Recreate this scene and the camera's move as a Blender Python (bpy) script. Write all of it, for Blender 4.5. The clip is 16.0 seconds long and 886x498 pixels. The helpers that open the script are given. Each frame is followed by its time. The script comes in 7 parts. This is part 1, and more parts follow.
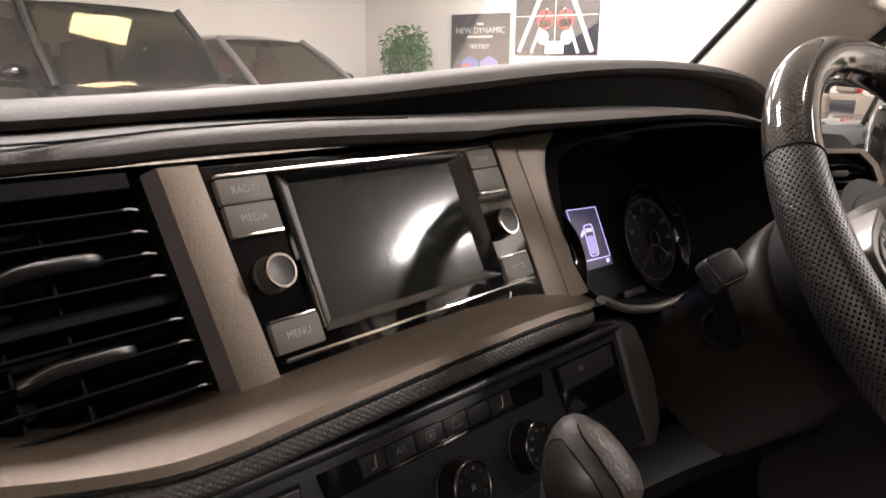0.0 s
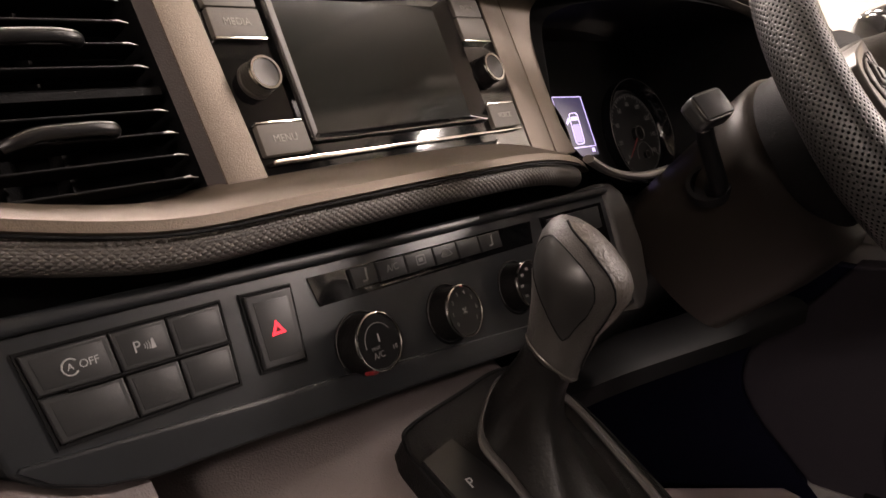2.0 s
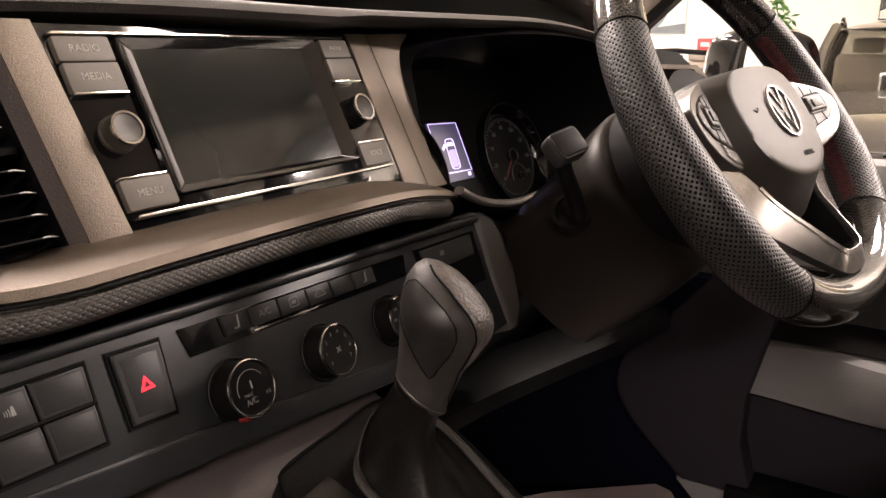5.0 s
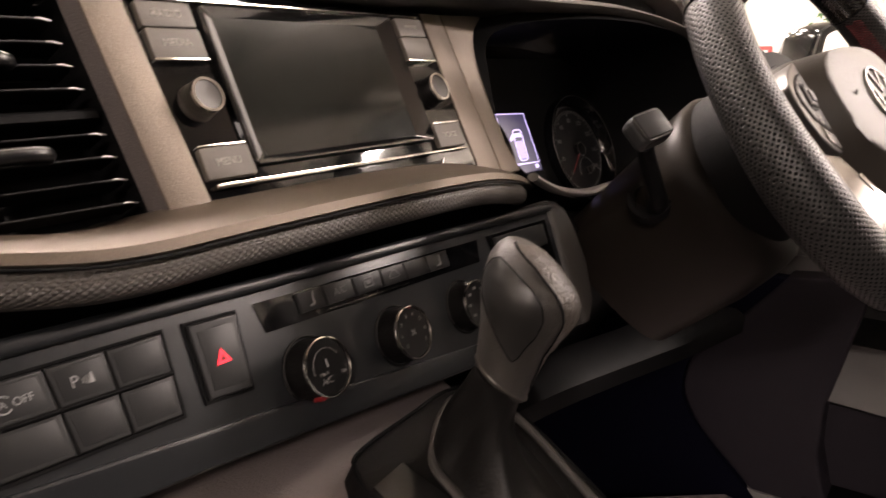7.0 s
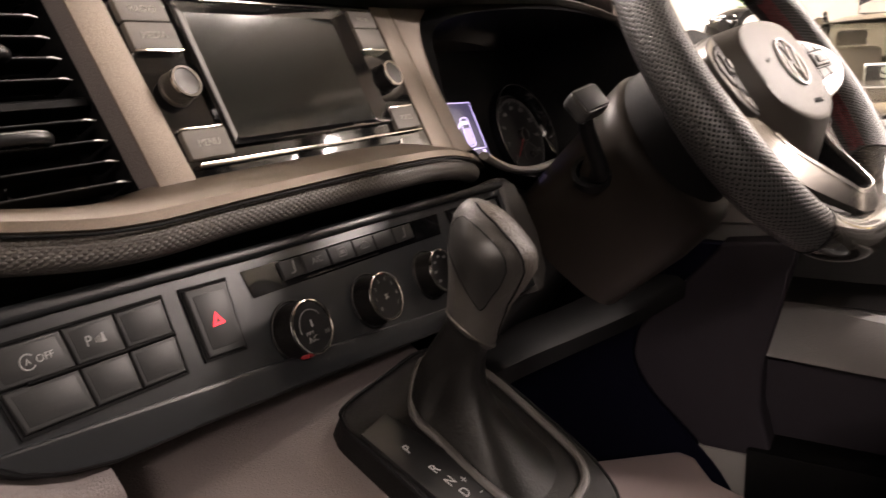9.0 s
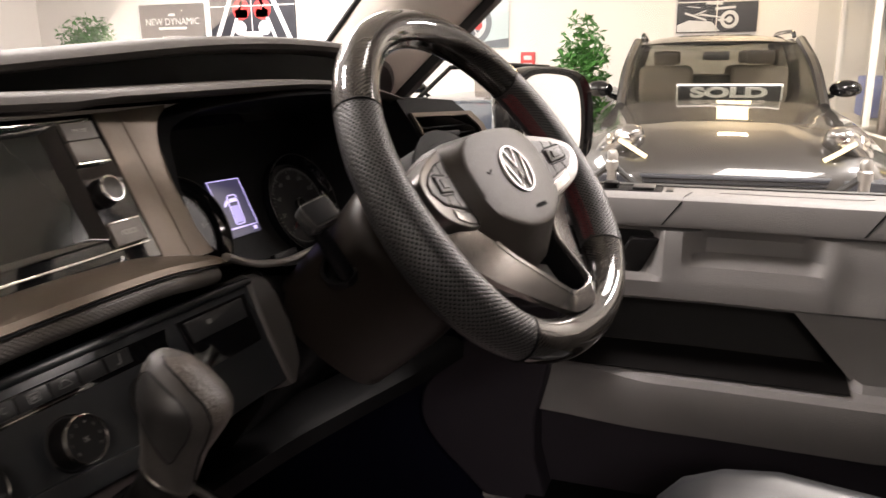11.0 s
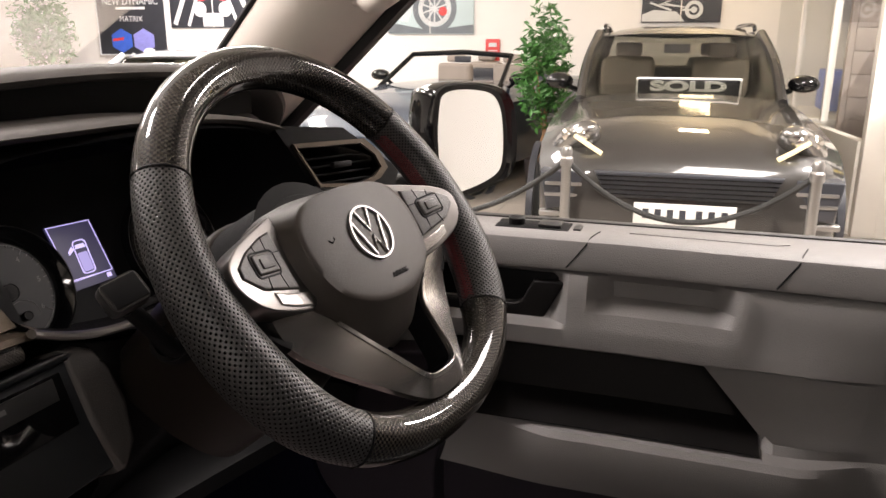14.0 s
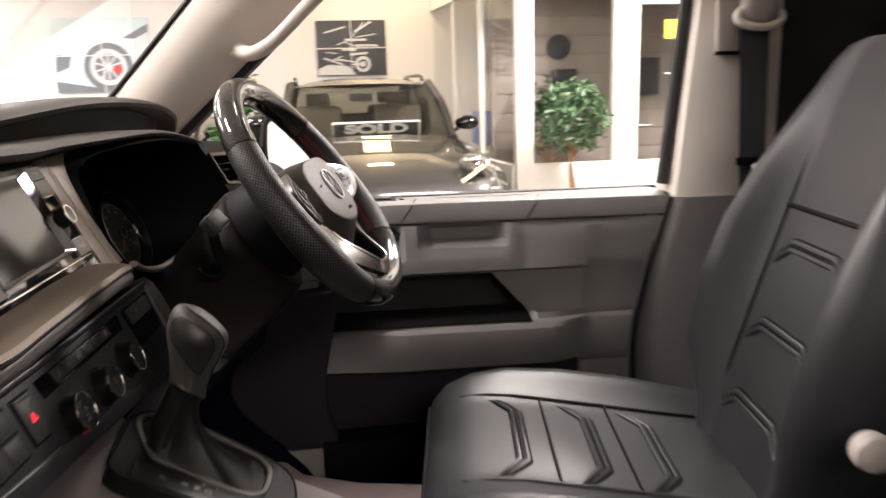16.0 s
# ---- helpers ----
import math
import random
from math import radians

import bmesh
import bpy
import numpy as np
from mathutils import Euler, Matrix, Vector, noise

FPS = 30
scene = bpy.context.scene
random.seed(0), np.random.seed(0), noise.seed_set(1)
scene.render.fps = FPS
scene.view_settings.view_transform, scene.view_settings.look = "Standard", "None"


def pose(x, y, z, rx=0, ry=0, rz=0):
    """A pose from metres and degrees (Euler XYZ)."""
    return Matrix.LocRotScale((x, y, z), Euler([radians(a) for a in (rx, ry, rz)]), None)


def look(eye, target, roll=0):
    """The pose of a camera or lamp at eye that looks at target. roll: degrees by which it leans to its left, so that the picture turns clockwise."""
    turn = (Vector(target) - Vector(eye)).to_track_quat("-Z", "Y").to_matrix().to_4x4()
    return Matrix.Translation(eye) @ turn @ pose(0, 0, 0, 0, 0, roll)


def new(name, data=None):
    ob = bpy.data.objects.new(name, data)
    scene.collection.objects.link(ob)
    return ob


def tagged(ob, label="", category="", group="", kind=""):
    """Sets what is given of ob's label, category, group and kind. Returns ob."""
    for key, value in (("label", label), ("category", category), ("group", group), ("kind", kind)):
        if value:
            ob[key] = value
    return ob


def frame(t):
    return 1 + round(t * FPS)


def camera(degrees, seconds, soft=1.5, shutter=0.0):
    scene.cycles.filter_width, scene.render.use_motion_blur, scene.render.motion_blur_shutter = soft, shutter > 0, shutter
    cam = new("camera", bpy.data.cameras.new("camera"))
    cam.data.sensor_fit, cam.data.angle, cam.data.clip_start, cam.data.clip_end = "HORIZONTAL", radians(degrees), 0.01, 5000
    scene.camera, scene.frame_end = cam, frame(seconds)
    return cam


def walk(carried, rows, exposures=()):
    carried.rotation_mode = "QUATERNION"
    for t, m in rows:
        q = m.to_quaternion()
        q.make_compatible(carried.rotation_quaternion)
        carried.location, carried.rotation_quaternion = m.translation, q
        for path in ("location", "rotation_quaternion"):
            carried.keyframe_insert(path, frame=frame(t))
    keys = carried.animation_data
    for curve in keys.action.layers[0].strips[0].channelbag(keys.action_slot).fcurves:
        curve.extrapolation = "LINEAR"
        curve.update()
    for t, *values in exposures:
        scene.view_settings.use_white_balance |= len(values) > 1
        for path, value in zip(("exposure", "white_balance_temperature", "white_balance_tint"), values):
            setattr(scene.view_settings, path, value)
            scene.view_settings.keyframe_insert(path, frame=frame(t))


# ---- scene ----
cam = camera(60.9, 16.0, shutter=0.5)
PATH = [
    (0, (-0.357, -0.367, 1.344), (1.122, 0.894, 0.873), 0.9),
    (0.5, (-0.354, -0.369, 1.313), (1.12, 0.895, 0.832), 0.8),
    (1, (-0.358, -0.373, 1.278), (1.116, 0.883, 0.778), 0.5),
    (1.5, (-0.366, -0.379, 1.259), (1.114, 0.865, 0.749), 0.1),
    (2, (-0.375, -0.381, 1.247), (1.119, 0.842, 0.724), -0.1),
    (2.5, (-0.381, -0.388, 1.243), (1.139, 0.799, 0.714), -0.2),
    (3, (-0.39, -0.393, 1.242), (1.158, 0.755, 0.709), -0.3),
    (3.5, (-0.407, -0.386, 1.246), (1.168, 0.723, 0.708), -0.0),
    (4, (-0.415, -0.38, 1.262), (1.189, 0.688, 0.724), 0.3),
    (4.5, (-0.39, -0.4, 1.27), (1.255, 0.611, 0.746), 0.3),
    (4.7, (-0.379, -0.403, 1.277), (1.274, 0.596, 0.758), 0.3),
    (6.8, (-0.37, -0.383, 1.258), (1.232, 0.706, 0.761), 0.4),
    (7, (-0.374, -0.377, 1.253), (1.216, 0.732, 0.758), 0.3),
    (7.5, (-0.394, -0.365, 1.232), (1.148, 0.806, 0.731), -0.1),
    (8, (-0.401, -0.362, 1.233), (1.149, 0.795, 0.722), -0.5),
    (8.5, (-0.411, -0.379, 1.231), (1.179, 0.73, 0.74), -1.5),
    (9, (-0.421, -0.392, 1.237), (1.248, 0.6, 0.759), -2.3),
    (9.5, (-0.437, -0.402, 1.253), (1.307, 0.464, 0.795), -3.0),
    (10, (-0.447, -0.409, 1.286), (1.352, 0.341, 0.835), -2.9),
    (10.2, (-0.437, -0.422, 1.296), (1.371, 0.302, 0.841), -2.6),
    (12.3, (-0.262, -0.557, 1.352), (1.57, 0.024, 0.798), 1.7),
    (12.5, (-0.254, -0.562, 1.353), (1.577, 0.015, 0.794), 1.7),
    (13, (-0.243, -0.566, 1.367), (1.587, 0.013, 0.804), 1.6),
    (13.5, (-0.236, -0.558, 1.379), (1.592, 0.032, 0.824), 1.1),
    (14, (-0.237, -0.55, 1.379), (1.602, 0.025, 0.844), 0.2),
    (14.5, (-0.252, -0.543, 1.375), (1.619, -0.049, 0.87), -0.7),
    (15, (-0.348, -0.505, 1.361), (1.575, -0.211, 0.898), -1.5),
    (15.5, (-0.522, -0.432, 1.349), (1.43, -0.391, 0.914), -1.9),
    (16, (-0.738, -0.339, 1.348), (1.206, -0.574, 0.939), -1.6),
]
walk(cam, [(t, look(eye, target, roll)) for t, eye, target, roll in PATH], exposures=[(0, 0.58, 6400, 11), (1, 0.78, 6650, 13), (2, 0.98, 6900, 15), (3, 1.02, 6950, 15), (4.5, 1.05, 6900, 14), (8, 1.2, 6950, 15), (9, 1.16, 6900, 14), (10, 0.95, 6500, 11), (12.5, 0.57, 6450, 10), (14.5, 0.47, 6380, 10), (15, 0.5, 6350, 10), (16, 0.6, 6380, 10)])

# ---- light ----
GROUND = -0.05
world = bpy.data.worlds.new("world")
scene.world = world
world.use_nodes = True
world.node_tree.nodes["Background"].inputs[0].default_value = (1.0, 0.92, 0.88, 1)
world.node_tree.nodes["Background"].inputs[1].default_value = 0.12


def ceiling_lamp(x, y, sx, sy, watts, color=(1.0, 0.892, 0.85)):
    lamp = bpy.data.lights.new("ceiling_lamp", "AREA")
    lamp.shape, lamp.size, lamp.size_y, lamp.energy, lamp.color = "RECTANGLE", sx, sy, watts, color
    ob = new("ceiling_lamp", lamp)
    ob.location = (x, y, 3.30)
    return ob


WARM, GOLD = (1.0, 0.892, 0.85), (1.0, 0.70, 0.36)
# x, y, half length, half width, watts, colour
LAMPS = [(-4.3, -1.0, 0.75, 0.45, 40, WARM), (-3.7, -2.5, 0.6, 0.35, 70, WARM), (0.35, 1.45, 0.3, 0.2, 110, WARM), (-2.0, 2.6, 0.75, 0.45, 30, WARM), (2.2, -1.3, 0.9, 0.5, 140, WARM), (2.4, 2.4, 0.75, 0.45, 100, WARM),
         (2.6, 4.6, 0.75, 0.45, 160, WARM), (5.6, 2.8, 0.75, 0.45, 110, WARM), (4.2, -3.1, 0.4, 0.25, 250, WARM), (7.6, 5.5, 0.75, 0.45, 150, WARM), (-0.6, 4.8, 0.75, 0.45, 70, WARM), (4.08, 6.10, 0.36, 0.15, 26, GOLD), (8.25, -0.75, 0.42, 0.2, 22, GOLD)]
for lx, ly, lw, lh, watts, tone in LAMPS:
    ceiling_lamp(lx, ly, 2 * lw, 2 * lh, watts, tone)

# ---- materials ----


def material(name, color, rough=0.5, metal=0.0, grain=0.0, grain_scale=900.0, vary=0.15, vary_scale=14.0, coat=0.0, spec=0.5, coords="Object"):
    """A surface with fine grain relief and soft large-scale variation of tone and gloss."""
    m = bpy.data.materials.new(name)
    m.use_nodes = True
    nt = m.node_tree
    b = nt.nodes["Principled BSDF"]
    b.inputs["Base Color"].default_value = (*color, 1)
    b.inputs["Roughness"].default_value = rough
    b.inputs["Metallic"].default_value = metal
    b.inputs["Coat Weight"].default_value = coat
    b.inputs["Coat Roughness"].default_value = 0.04
    b.inputs["Specular IOR Level"].default_value = spec
    tc = nt.nodes.new("ShaderNodeTexCoord")
    if vary:
        n1 = nt.nodes.new("ShaderNodeTexNoise")
        n1.inputs["Scale"].default_value, n1.inputs["Detail"].default_value = vary_scale, 5
        nt.links.new(tc.outputs[coords], n1.inputs["Vector"])
        mix = nt.nodes.new("ShaderNodeMix")
        mix.data_type = "RGBA"
        mix.inputs[6].default_value = (*[c * (1 - vary) for c in color], 1)
        mix.inputs[7].default_value = (*[min(1, c * (1 + vary)) for c in color], 1)
        nt.links.new(n1.outputs["Fac"], mix.inputs[0])
        nt.links.new(mix.outputs[2], b.inputs["Base Color"])
        mr = nt.nodes.new("ShaderNodeMapRange")
        mr.inputs[3].default_value, mr.inputs[4].default_value = rough * (1 - 0.5 * vary), min(1, rough * (1 + 0.5 * vary))
        nt.links.new(n1.outputs["Fac"], mr.inputs[0])
        nt.links.new(mr.outputs[0], b.inputs["Roughness"])
    if grain:
        n2 = nt.nodes.new("ShaderNodeTexNoise")
        n2.inputs["Scale"].default_value, n2.inputs["Detail"].default_value = grain_scale, 2
        nt.links.new(tc.outputs[coords], n2.inputs["Vector"])
        bp = nt.nodes.new("ShaderNodeBump")
        bp.inputs["Strength"].default_value, bp.inputs["Distance"].default_value = grain, 0.001
        nt.links.new(n2.outputs["Fac"], bp.inputs["Height"])
        nt.links.new(bp.outputs[0], b.inputs["Normal"])
    return m


def speckle(m, scale, low, high):
    """Adds fine mineral flecks to a material's colour."""
    nt = m.node_tree
    b = nt.nodes["Principled BSDF"]
    old = b.inputs["Base Color"].links[0].from_socket
    tc = nt.nodes.new("ShaderNodeTexCoord")
    n = nt.nodes.new("ShaderNodeTexNoise")
    n.inputs["Scale"].default_value, n.inputs["Detail"].default_value = scale, 3
    nt.links.new(tc.outputs["Object"], n.inputs["Vector"])
    mr = nt.nodes.new("ShaderNodeMapRange")
    mr.inputs[1].default_value, mr.inputs[2].default_value, mr.inputs[3].default_value, mr.inputs[4].default_value = 0.3, 0.7, low, high
    nt.links.new(n.outputs["Fac"], mr.inputs[0])
    mul = nt.nodes.new("ShaderNodeVectorMath")
    mul.operation = "SCALE"
    nt.links.new(old, mul.inputs[0])
    nt.links.new(mr.outputs[0], mul.inputs["Scale"])
    nt.links.new(mul.outputs[0], b.inputs["Base Color"])
    return m


def uv_dots(m, nu, nv, depth, size=0.28, metres=0.001, dark=0.0, raised=False):
    """Rows of small pressed holes along a swept surface (UV in metres)."""
    nt = m.node_tree
    b = nt.nodes["Principled BSDF"]
    uv = nt.nodes.new("ShaderNodeUVMap")
    mp = nt.nodes.new("ShaderNodeMapping")
    mp.inputs["Scale"].default_value = (nu, nv, 1)
    mp.inputs["Rotation"].default_value = (0, 0, radians(45))
    nt.links.new(uv.outputs[0], mp.inputs[0])
    vo = nt.nodes.new("ShaderNodeTexVoronoi")
    vo.voronoi_dimensions = "2D"
    vo.inputs["Scale"].default_value, vo.inputs["Randomness"].default_value = 1.0, 0.0
    nt.links.new(mp.outputs[0], vo.inputs["Vector"])
    mr = nt.nodes.new("ShaderNodeMapRange")
    mr.inputs[1].default_value, mr.inputs[2].default_value = size * 0.6, size * 1.2
    if raised:
        mr.inputs[3].default_value, mr.inputs[4].default_value = 1.0, 0.0
    nt.links.new(vo.outputs["Distance"], mr.inputs[0])
    bp = nt.nodes.new("ShaderNodeBump")
    bp.inputs["Strength"].default_value, bp.inputs["Distance"].default_value = depth, metres
    nt.links.new(mr.outputs[0], bp.inputs["Height"])
    old = b.inputs["Normal"].links
    if old:
        nt.links.new(old[0].from_socket, bp.inputs["Normal"])
    nt.links.new(bp.outputs[0], b.inputs["Normal"])
    if dark:
        col = b.inputs["Base Color"].links[0].from_socket
        mr2 = nt.nodes.new("ShaderNodeMapRange")
        mr2.inputs[3].default_value, mr2.inputs[4].default_value = dark, 1.0
        nt.links.new(mr.outputs[0], mr2.inputs[0])
        mul = nt.nodes.new("ShaderNodeVectorMath")
        mul.operation = "SCALE"
        nt.links.new(col, mul.inputs[0])
        nt.links.new(mr2.outputs[0], mul.inputs["Scale"])
        nt.links.new(mul.outputs[0], b.inputs["Base Color"])
        mr3 = nt.nodes.new("ShaderNodeMapRange")
        mr3.inputs[3].default_value, mr3.inputs[4].default_value = 0.0, 0.5
        nt.links.new(mr.outputs[0], mr3.inputs[0])
        nt.links.new(mr3.outputs[0], b.inputs["Specular IOR Level"])
    return m


def uv_weave(m, scale, c1, c2):
    """Twill weave of carbon fibre along a swept surface (UV in metres)."""
    nt = m.node_tree
    b = nt.nodes["Principled BSDF"]
    uv = nt.nodes.new("ShaderNodeUVMap")
    mp = nt.nodes.new("ShaderNodeMapping")
    mp.inputs["Scale"].default_value = (scale, scale, 1)
    nt.links.new(uv.outputs[0], mp.inputs[0])
    ch = nt.nodes.new("ShaderNodeTexChecker")
    ch.inputs["Scale"].default_value = 1.0
    ch.inputs[1].default_value, ch.inputs[2].default_value = (*c1, 1), (*c2, 1)
    nt.links.new(mp.outputs[0], ch.inputs[0])
    nt.links.new(ch.outputs[0], b.inputs["Base Color"])
    return m


def emissive(name, color, strength):
    m = bpy.data.materials.new(name)
    m.use_nodes = True
    b = m.node_tree.nodes["Principled BSDF"]
    b.inputs["Base Color"].default_value = (0.02, 0.02, 0.02, 1)
    b.inputs["Emission Color"].default_value = (*color, 1)
    b.inputs["Emission Strength"].default_value = strength
    return m


def glass(name, tint=(1, 1, 1), rough=0.0):
    m = bpy.data.materials.new(name)
    m.use_nodes = True
    nt = m.node_tree
    nt.nodes.remove(nt.nodes["Principled BSDF"])
    tr = nt.nodes.new("ShaderNodeBsdfTransparent")
    tr.inputs[0].default_value = (*tint, 1)
    gl = nt.nodes.new("ShaderNodeBsdfGlossy")
    gl.inputs["Roughness"].default_value = rough
    lw = nt.nodes.new("ShaderNodeLayerWeight")
    lw.inputs[0].default_value = 0.5
    pw = nt.nodes.new("ShaderNodeMath")
    pw.operation = "POWER"
    pw.inputs[1].default_value = 4.0
    nt.links.new(lw.outputs["Facing"], pw.inputs[0])
    mr = nt.nodes.new("ShaderNodeMapRange")
    mr.inputs[3].default_value, mr.inputs[4].default_value = 0.02, 0.55
    nt.links.new(pw.outputs[0], mr.inputs[0])
    mx = nt.nodes.new("ShaderNodeMixShader")
    nt.links.new(mr.outputs[0], mx.inputs[0])
    nt.links.new(tr.outputs[0], mx.inputs[1])
    nt.links.new(gl.outputs[0], mx.inputs[2])
    nt.links.new(mx.outputs[0], nt.nodes["Material Output"].inputs[0])
    return m


M_SOFT = material("grained soft plastic", (0.042, 0.038, 0.035), 0.56, grain=0.45, grain_scale=700, vary=0.14, spec=0.22)
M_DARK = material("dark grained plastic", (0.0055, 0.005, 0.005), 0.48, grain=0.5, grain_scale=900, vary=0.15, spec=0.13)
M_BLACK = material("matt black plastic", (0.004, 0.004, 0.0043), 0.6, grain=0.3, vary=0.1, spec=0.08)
M_PIANO = material("gloss black lacquer", (0.004, 0.004, 0.0045), 0.07, vary=0.2, vary_scale=40, coat=0.25, spec=0.4)
M_TRIM = speckle(material("graphite textured trim", (0.105, 0.083, 0.063), 0.42, metal=0.5, grain=0.3, grain_scale=1300, vary=0.1), 1100, 0.85, 1.18)
M_TRIMEDGE = material("shaded grey trim edge", (0.060, 0.050, 0.048), 0.5, grain=0.3, vary=0.1)
M_CHROME = material("polished chrome", (0.72, 0.69, 0.64), 0.12, metal=1.0, vary=0.1, vary_scale=60)
M_SATIN = material("satin silver", (0.32, 0.31, 0.3), 0.4, metal=0.9, vary=0.08, vary_scale=50)
M_BUTTON = material("warm grey button", (0.105, 0.093, 0.080), 0.48, grain=0.2, grain_scale=1500, vary=0.08, spec=0.25)
M_SWITCH = material("rubberised black switch", (0.019, 0.0192, 0.0195), 0.42, grain=0.08, grain_scale=2400, vary=0.1, spec=0.35)
M_PANEL = material("anthracite satin panel", (0.0145, 0.0158, 0.0175), 0.33, grain=0.12, grain_scale=2400, vary=0.12, spec=0.45)
M_COLUMN = material("brown black column plastic", (0.0115, 0.0092, 0.0074), 0.42, grain=0.15, grain_scale=900, vary=0.12, spec=0.18)
M_SILVER = material("bright satin silver", (0.145, 0.138, 0.132), 0.30, metal=0.85, grain=0.08, grain_scale=900, vary=0.06, vary_scale=50)
M_EDGE = material("polished silver edge", (0.45, 0.435, 0.42), 0.24, metal=0.95, vary=0.06, vary_scale=50)
M_SPOKE = material("brushed silver spoke", (0.27, 0.255, 0.24), 0.24, metal=0.9, grain=0.03, grain_scale=700, vary=0.08, vary_scale=50)
M_CAP = material("smoked knob cap", (0.008, 0.008, 0.0085), 0.28, vary=0.1, spec=0.3)
M_KEYPRINT = material("pale key print", (0.30, 0.28, 0.25), 0.6, vary=0.05)
M_KNOB = material("knurled dark metal", (0.10, 0.092, 0.082), 0.35, metal=0.6, vary=0.1)
M_KNOBFACE = material("knob face", (0.030, 0.027, 0.024), 0.42, metal=0.3, vary=0.1)
M_WHITE = material("white print", (0.30, 0.30, 0.30), 0.6, vary=0.05)
M_GREYPRINT = material("faint grey print", (0.13, 0.127, 0.125), 0.6, vary=0.05)
M_SCREEN = material("touch screen glass", (0.012, 0.0128, 0.0112), 0.09, vary=0.15, vary_scale=9, spec=0.34)
M_RED = emissive("red hazard light", (1.0, 0.012, 0.03), 1.4)
M_REDPLASTIC = material("red translucent plastic", (0.16, 0.012, 0.014), 0.3, vary=0.1)
M_LCD = emissive("lit display ground", (0.018, 0.015, 0.045), 1.0)
M_LCDLINE = emissive("lit display lines", (0.62, 0.52, 1.0), 1.0)
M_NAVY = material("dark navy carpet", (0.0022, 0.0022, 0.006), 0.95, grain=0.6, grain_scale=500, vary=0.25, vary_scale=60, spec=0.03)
M_MAUVE = material("mauve grey plastic", (0.24, 0.19, 0.19), 0.55, grain=0.4, vary=0.1)
M_CONSOLE = material("taupe console plastic", (0.135, 0.114, 0.111), 0.48, grain=0.5, grain_scale=800, vary=0.1, spec=0.3)
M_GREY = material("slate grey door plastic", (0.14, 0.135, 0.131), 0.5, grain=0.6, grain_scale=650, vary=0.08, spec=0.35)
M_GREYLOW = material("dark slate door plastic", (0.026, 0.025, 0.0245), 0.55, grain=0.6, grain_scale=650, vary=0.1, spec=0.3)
M_PILLAR = material("light grey pillar trim", (0.60, 0.555, 0.50), 0.6, grain=0.5, grain_scale=600, vary=0.05)
M_LEATHER = material("black leather", (0.007, 0.0065, 0.0062), 0.42, grain=0.3, grain_scale=420, vary=0.2, spec=0.2)
M_PERF = uv_dots(material("perforated black leather", (0.0170, 0.0163, 0.0160), 0.42, grain=0.2, grain_scale=800, vary=0.12, spec=0.28), 310, 310, 0.45, size=0.30, dark=0.12)
M_CARBON = uv_weave(material("lacquered carbon weave", (0.01, 0.01, 0.009), 0.5, vary=0.1, coat=1.0, spec=0.05), 480, (0.002, 0.002, 0.002), (0.021, 0.0175, 0.0135))
M_WOVEN = uv_dots(material("woven pad cover", (0.080, 0.072, 0.065), 0.42, vary=0.08), 300, 420, 0.55, size=0.42, metres=0.0016, raised=True)
M_POD = material("dark switch plastic", (0.026, 0.0235, 0.0215), 0.42, grain=0.3, grain_scale=1200, vary=0.06)
M_PAD = material("airbag cover", (0.033, 0.0285, 0.0245), 0.44, grain=0.3, grain_scale=1200, vary=0.06, spec=0.25)
M_REDTHREAD = material("red thread", (0.075, 0.004, 0.006), 0.7, vary=0.2)
M_SEAT = material("black seat leather", (0.0185, 0.0192, 0.021), 0.40, grain=0.12, grain_scale=380, vary=0.18, vary_scale=9, spec=0.34)
M_RUBBER = material("black rubber seal", (0.008, 0.008, 0.008), 0.6, vary=0.1)
M_CLEAR = glass("clear glass", (0.97, 0.98, 0.97))
M_LIGHTTINT = glass("lightly tinted car glass", (0.74, 0.74, 0.71))
M_TINT = glass("tinted car glass", (0.56, 0.55, 0.50))
M_MIRROR = material("mirror glass", (0.85, 0.86, 0.86), 0.02, metal=1.0, vary=0)
M_BELTCOVER = material("warm grey belt cover", (0.33, 0.30, 0.275), 0.5, grain=0.3, vary=0.06)
M_BELT = material("black webbing", (0.02, 0.02, 0.02), 0.7, grain=0.8, grain_scale=1500, vary=0.1)

# ---- building helpers ----


def thing(name, label, category, group="", kind="", m=None):
    ob = new(name)
    ob.empty_display_size = 0.05
    if m is not None:
        ob.matrix_world = m
    return tagged(ob, label, category, group, kind)


def part(name, bm, mat, parent=None, label="", angle=38, m=None):
    me = bpy.data.meshes.new(name)
    bmesh.ops.recalc_face_normals(bm, faces=bm.faces)
    bm.to_mesh(me)
    bm.free()
    for p in me.polygons:
        p.use_smooth = True
    me.set_sharp_from_angle(angle=radians(angle))
    me.materials.append(mat)
    ob = new(name, me)
    if parent is not None:
        ob.parent = parent
    if m is not None:
        ob.matrix_basis = m
    return tagged(ob, label)


def box(x0, x1, y0, y1, z0, z1, r=0.0, seg=2, bm=None, m=None):
    own = bmesh.new()
    bmesh.ops.create_cube(own, size=1)
    bmesh.ops.transform(own, matrix=Matrix.Translation(((x0 + x1) / 2, (y0 + y1) / 2, (z0 + z1) / 2)) @ Matrix.Diagonal((x1 - x0, y1 - y0, z1 - z0, 1)), verts=own.verts)
    if r:
        bmesh.ops.bevel(own, geom=own.edges[:], offset=r, segments=seg, profile=0.6, affect="EDGES", clamp_overlap=True)
    return add(own, bm, m)


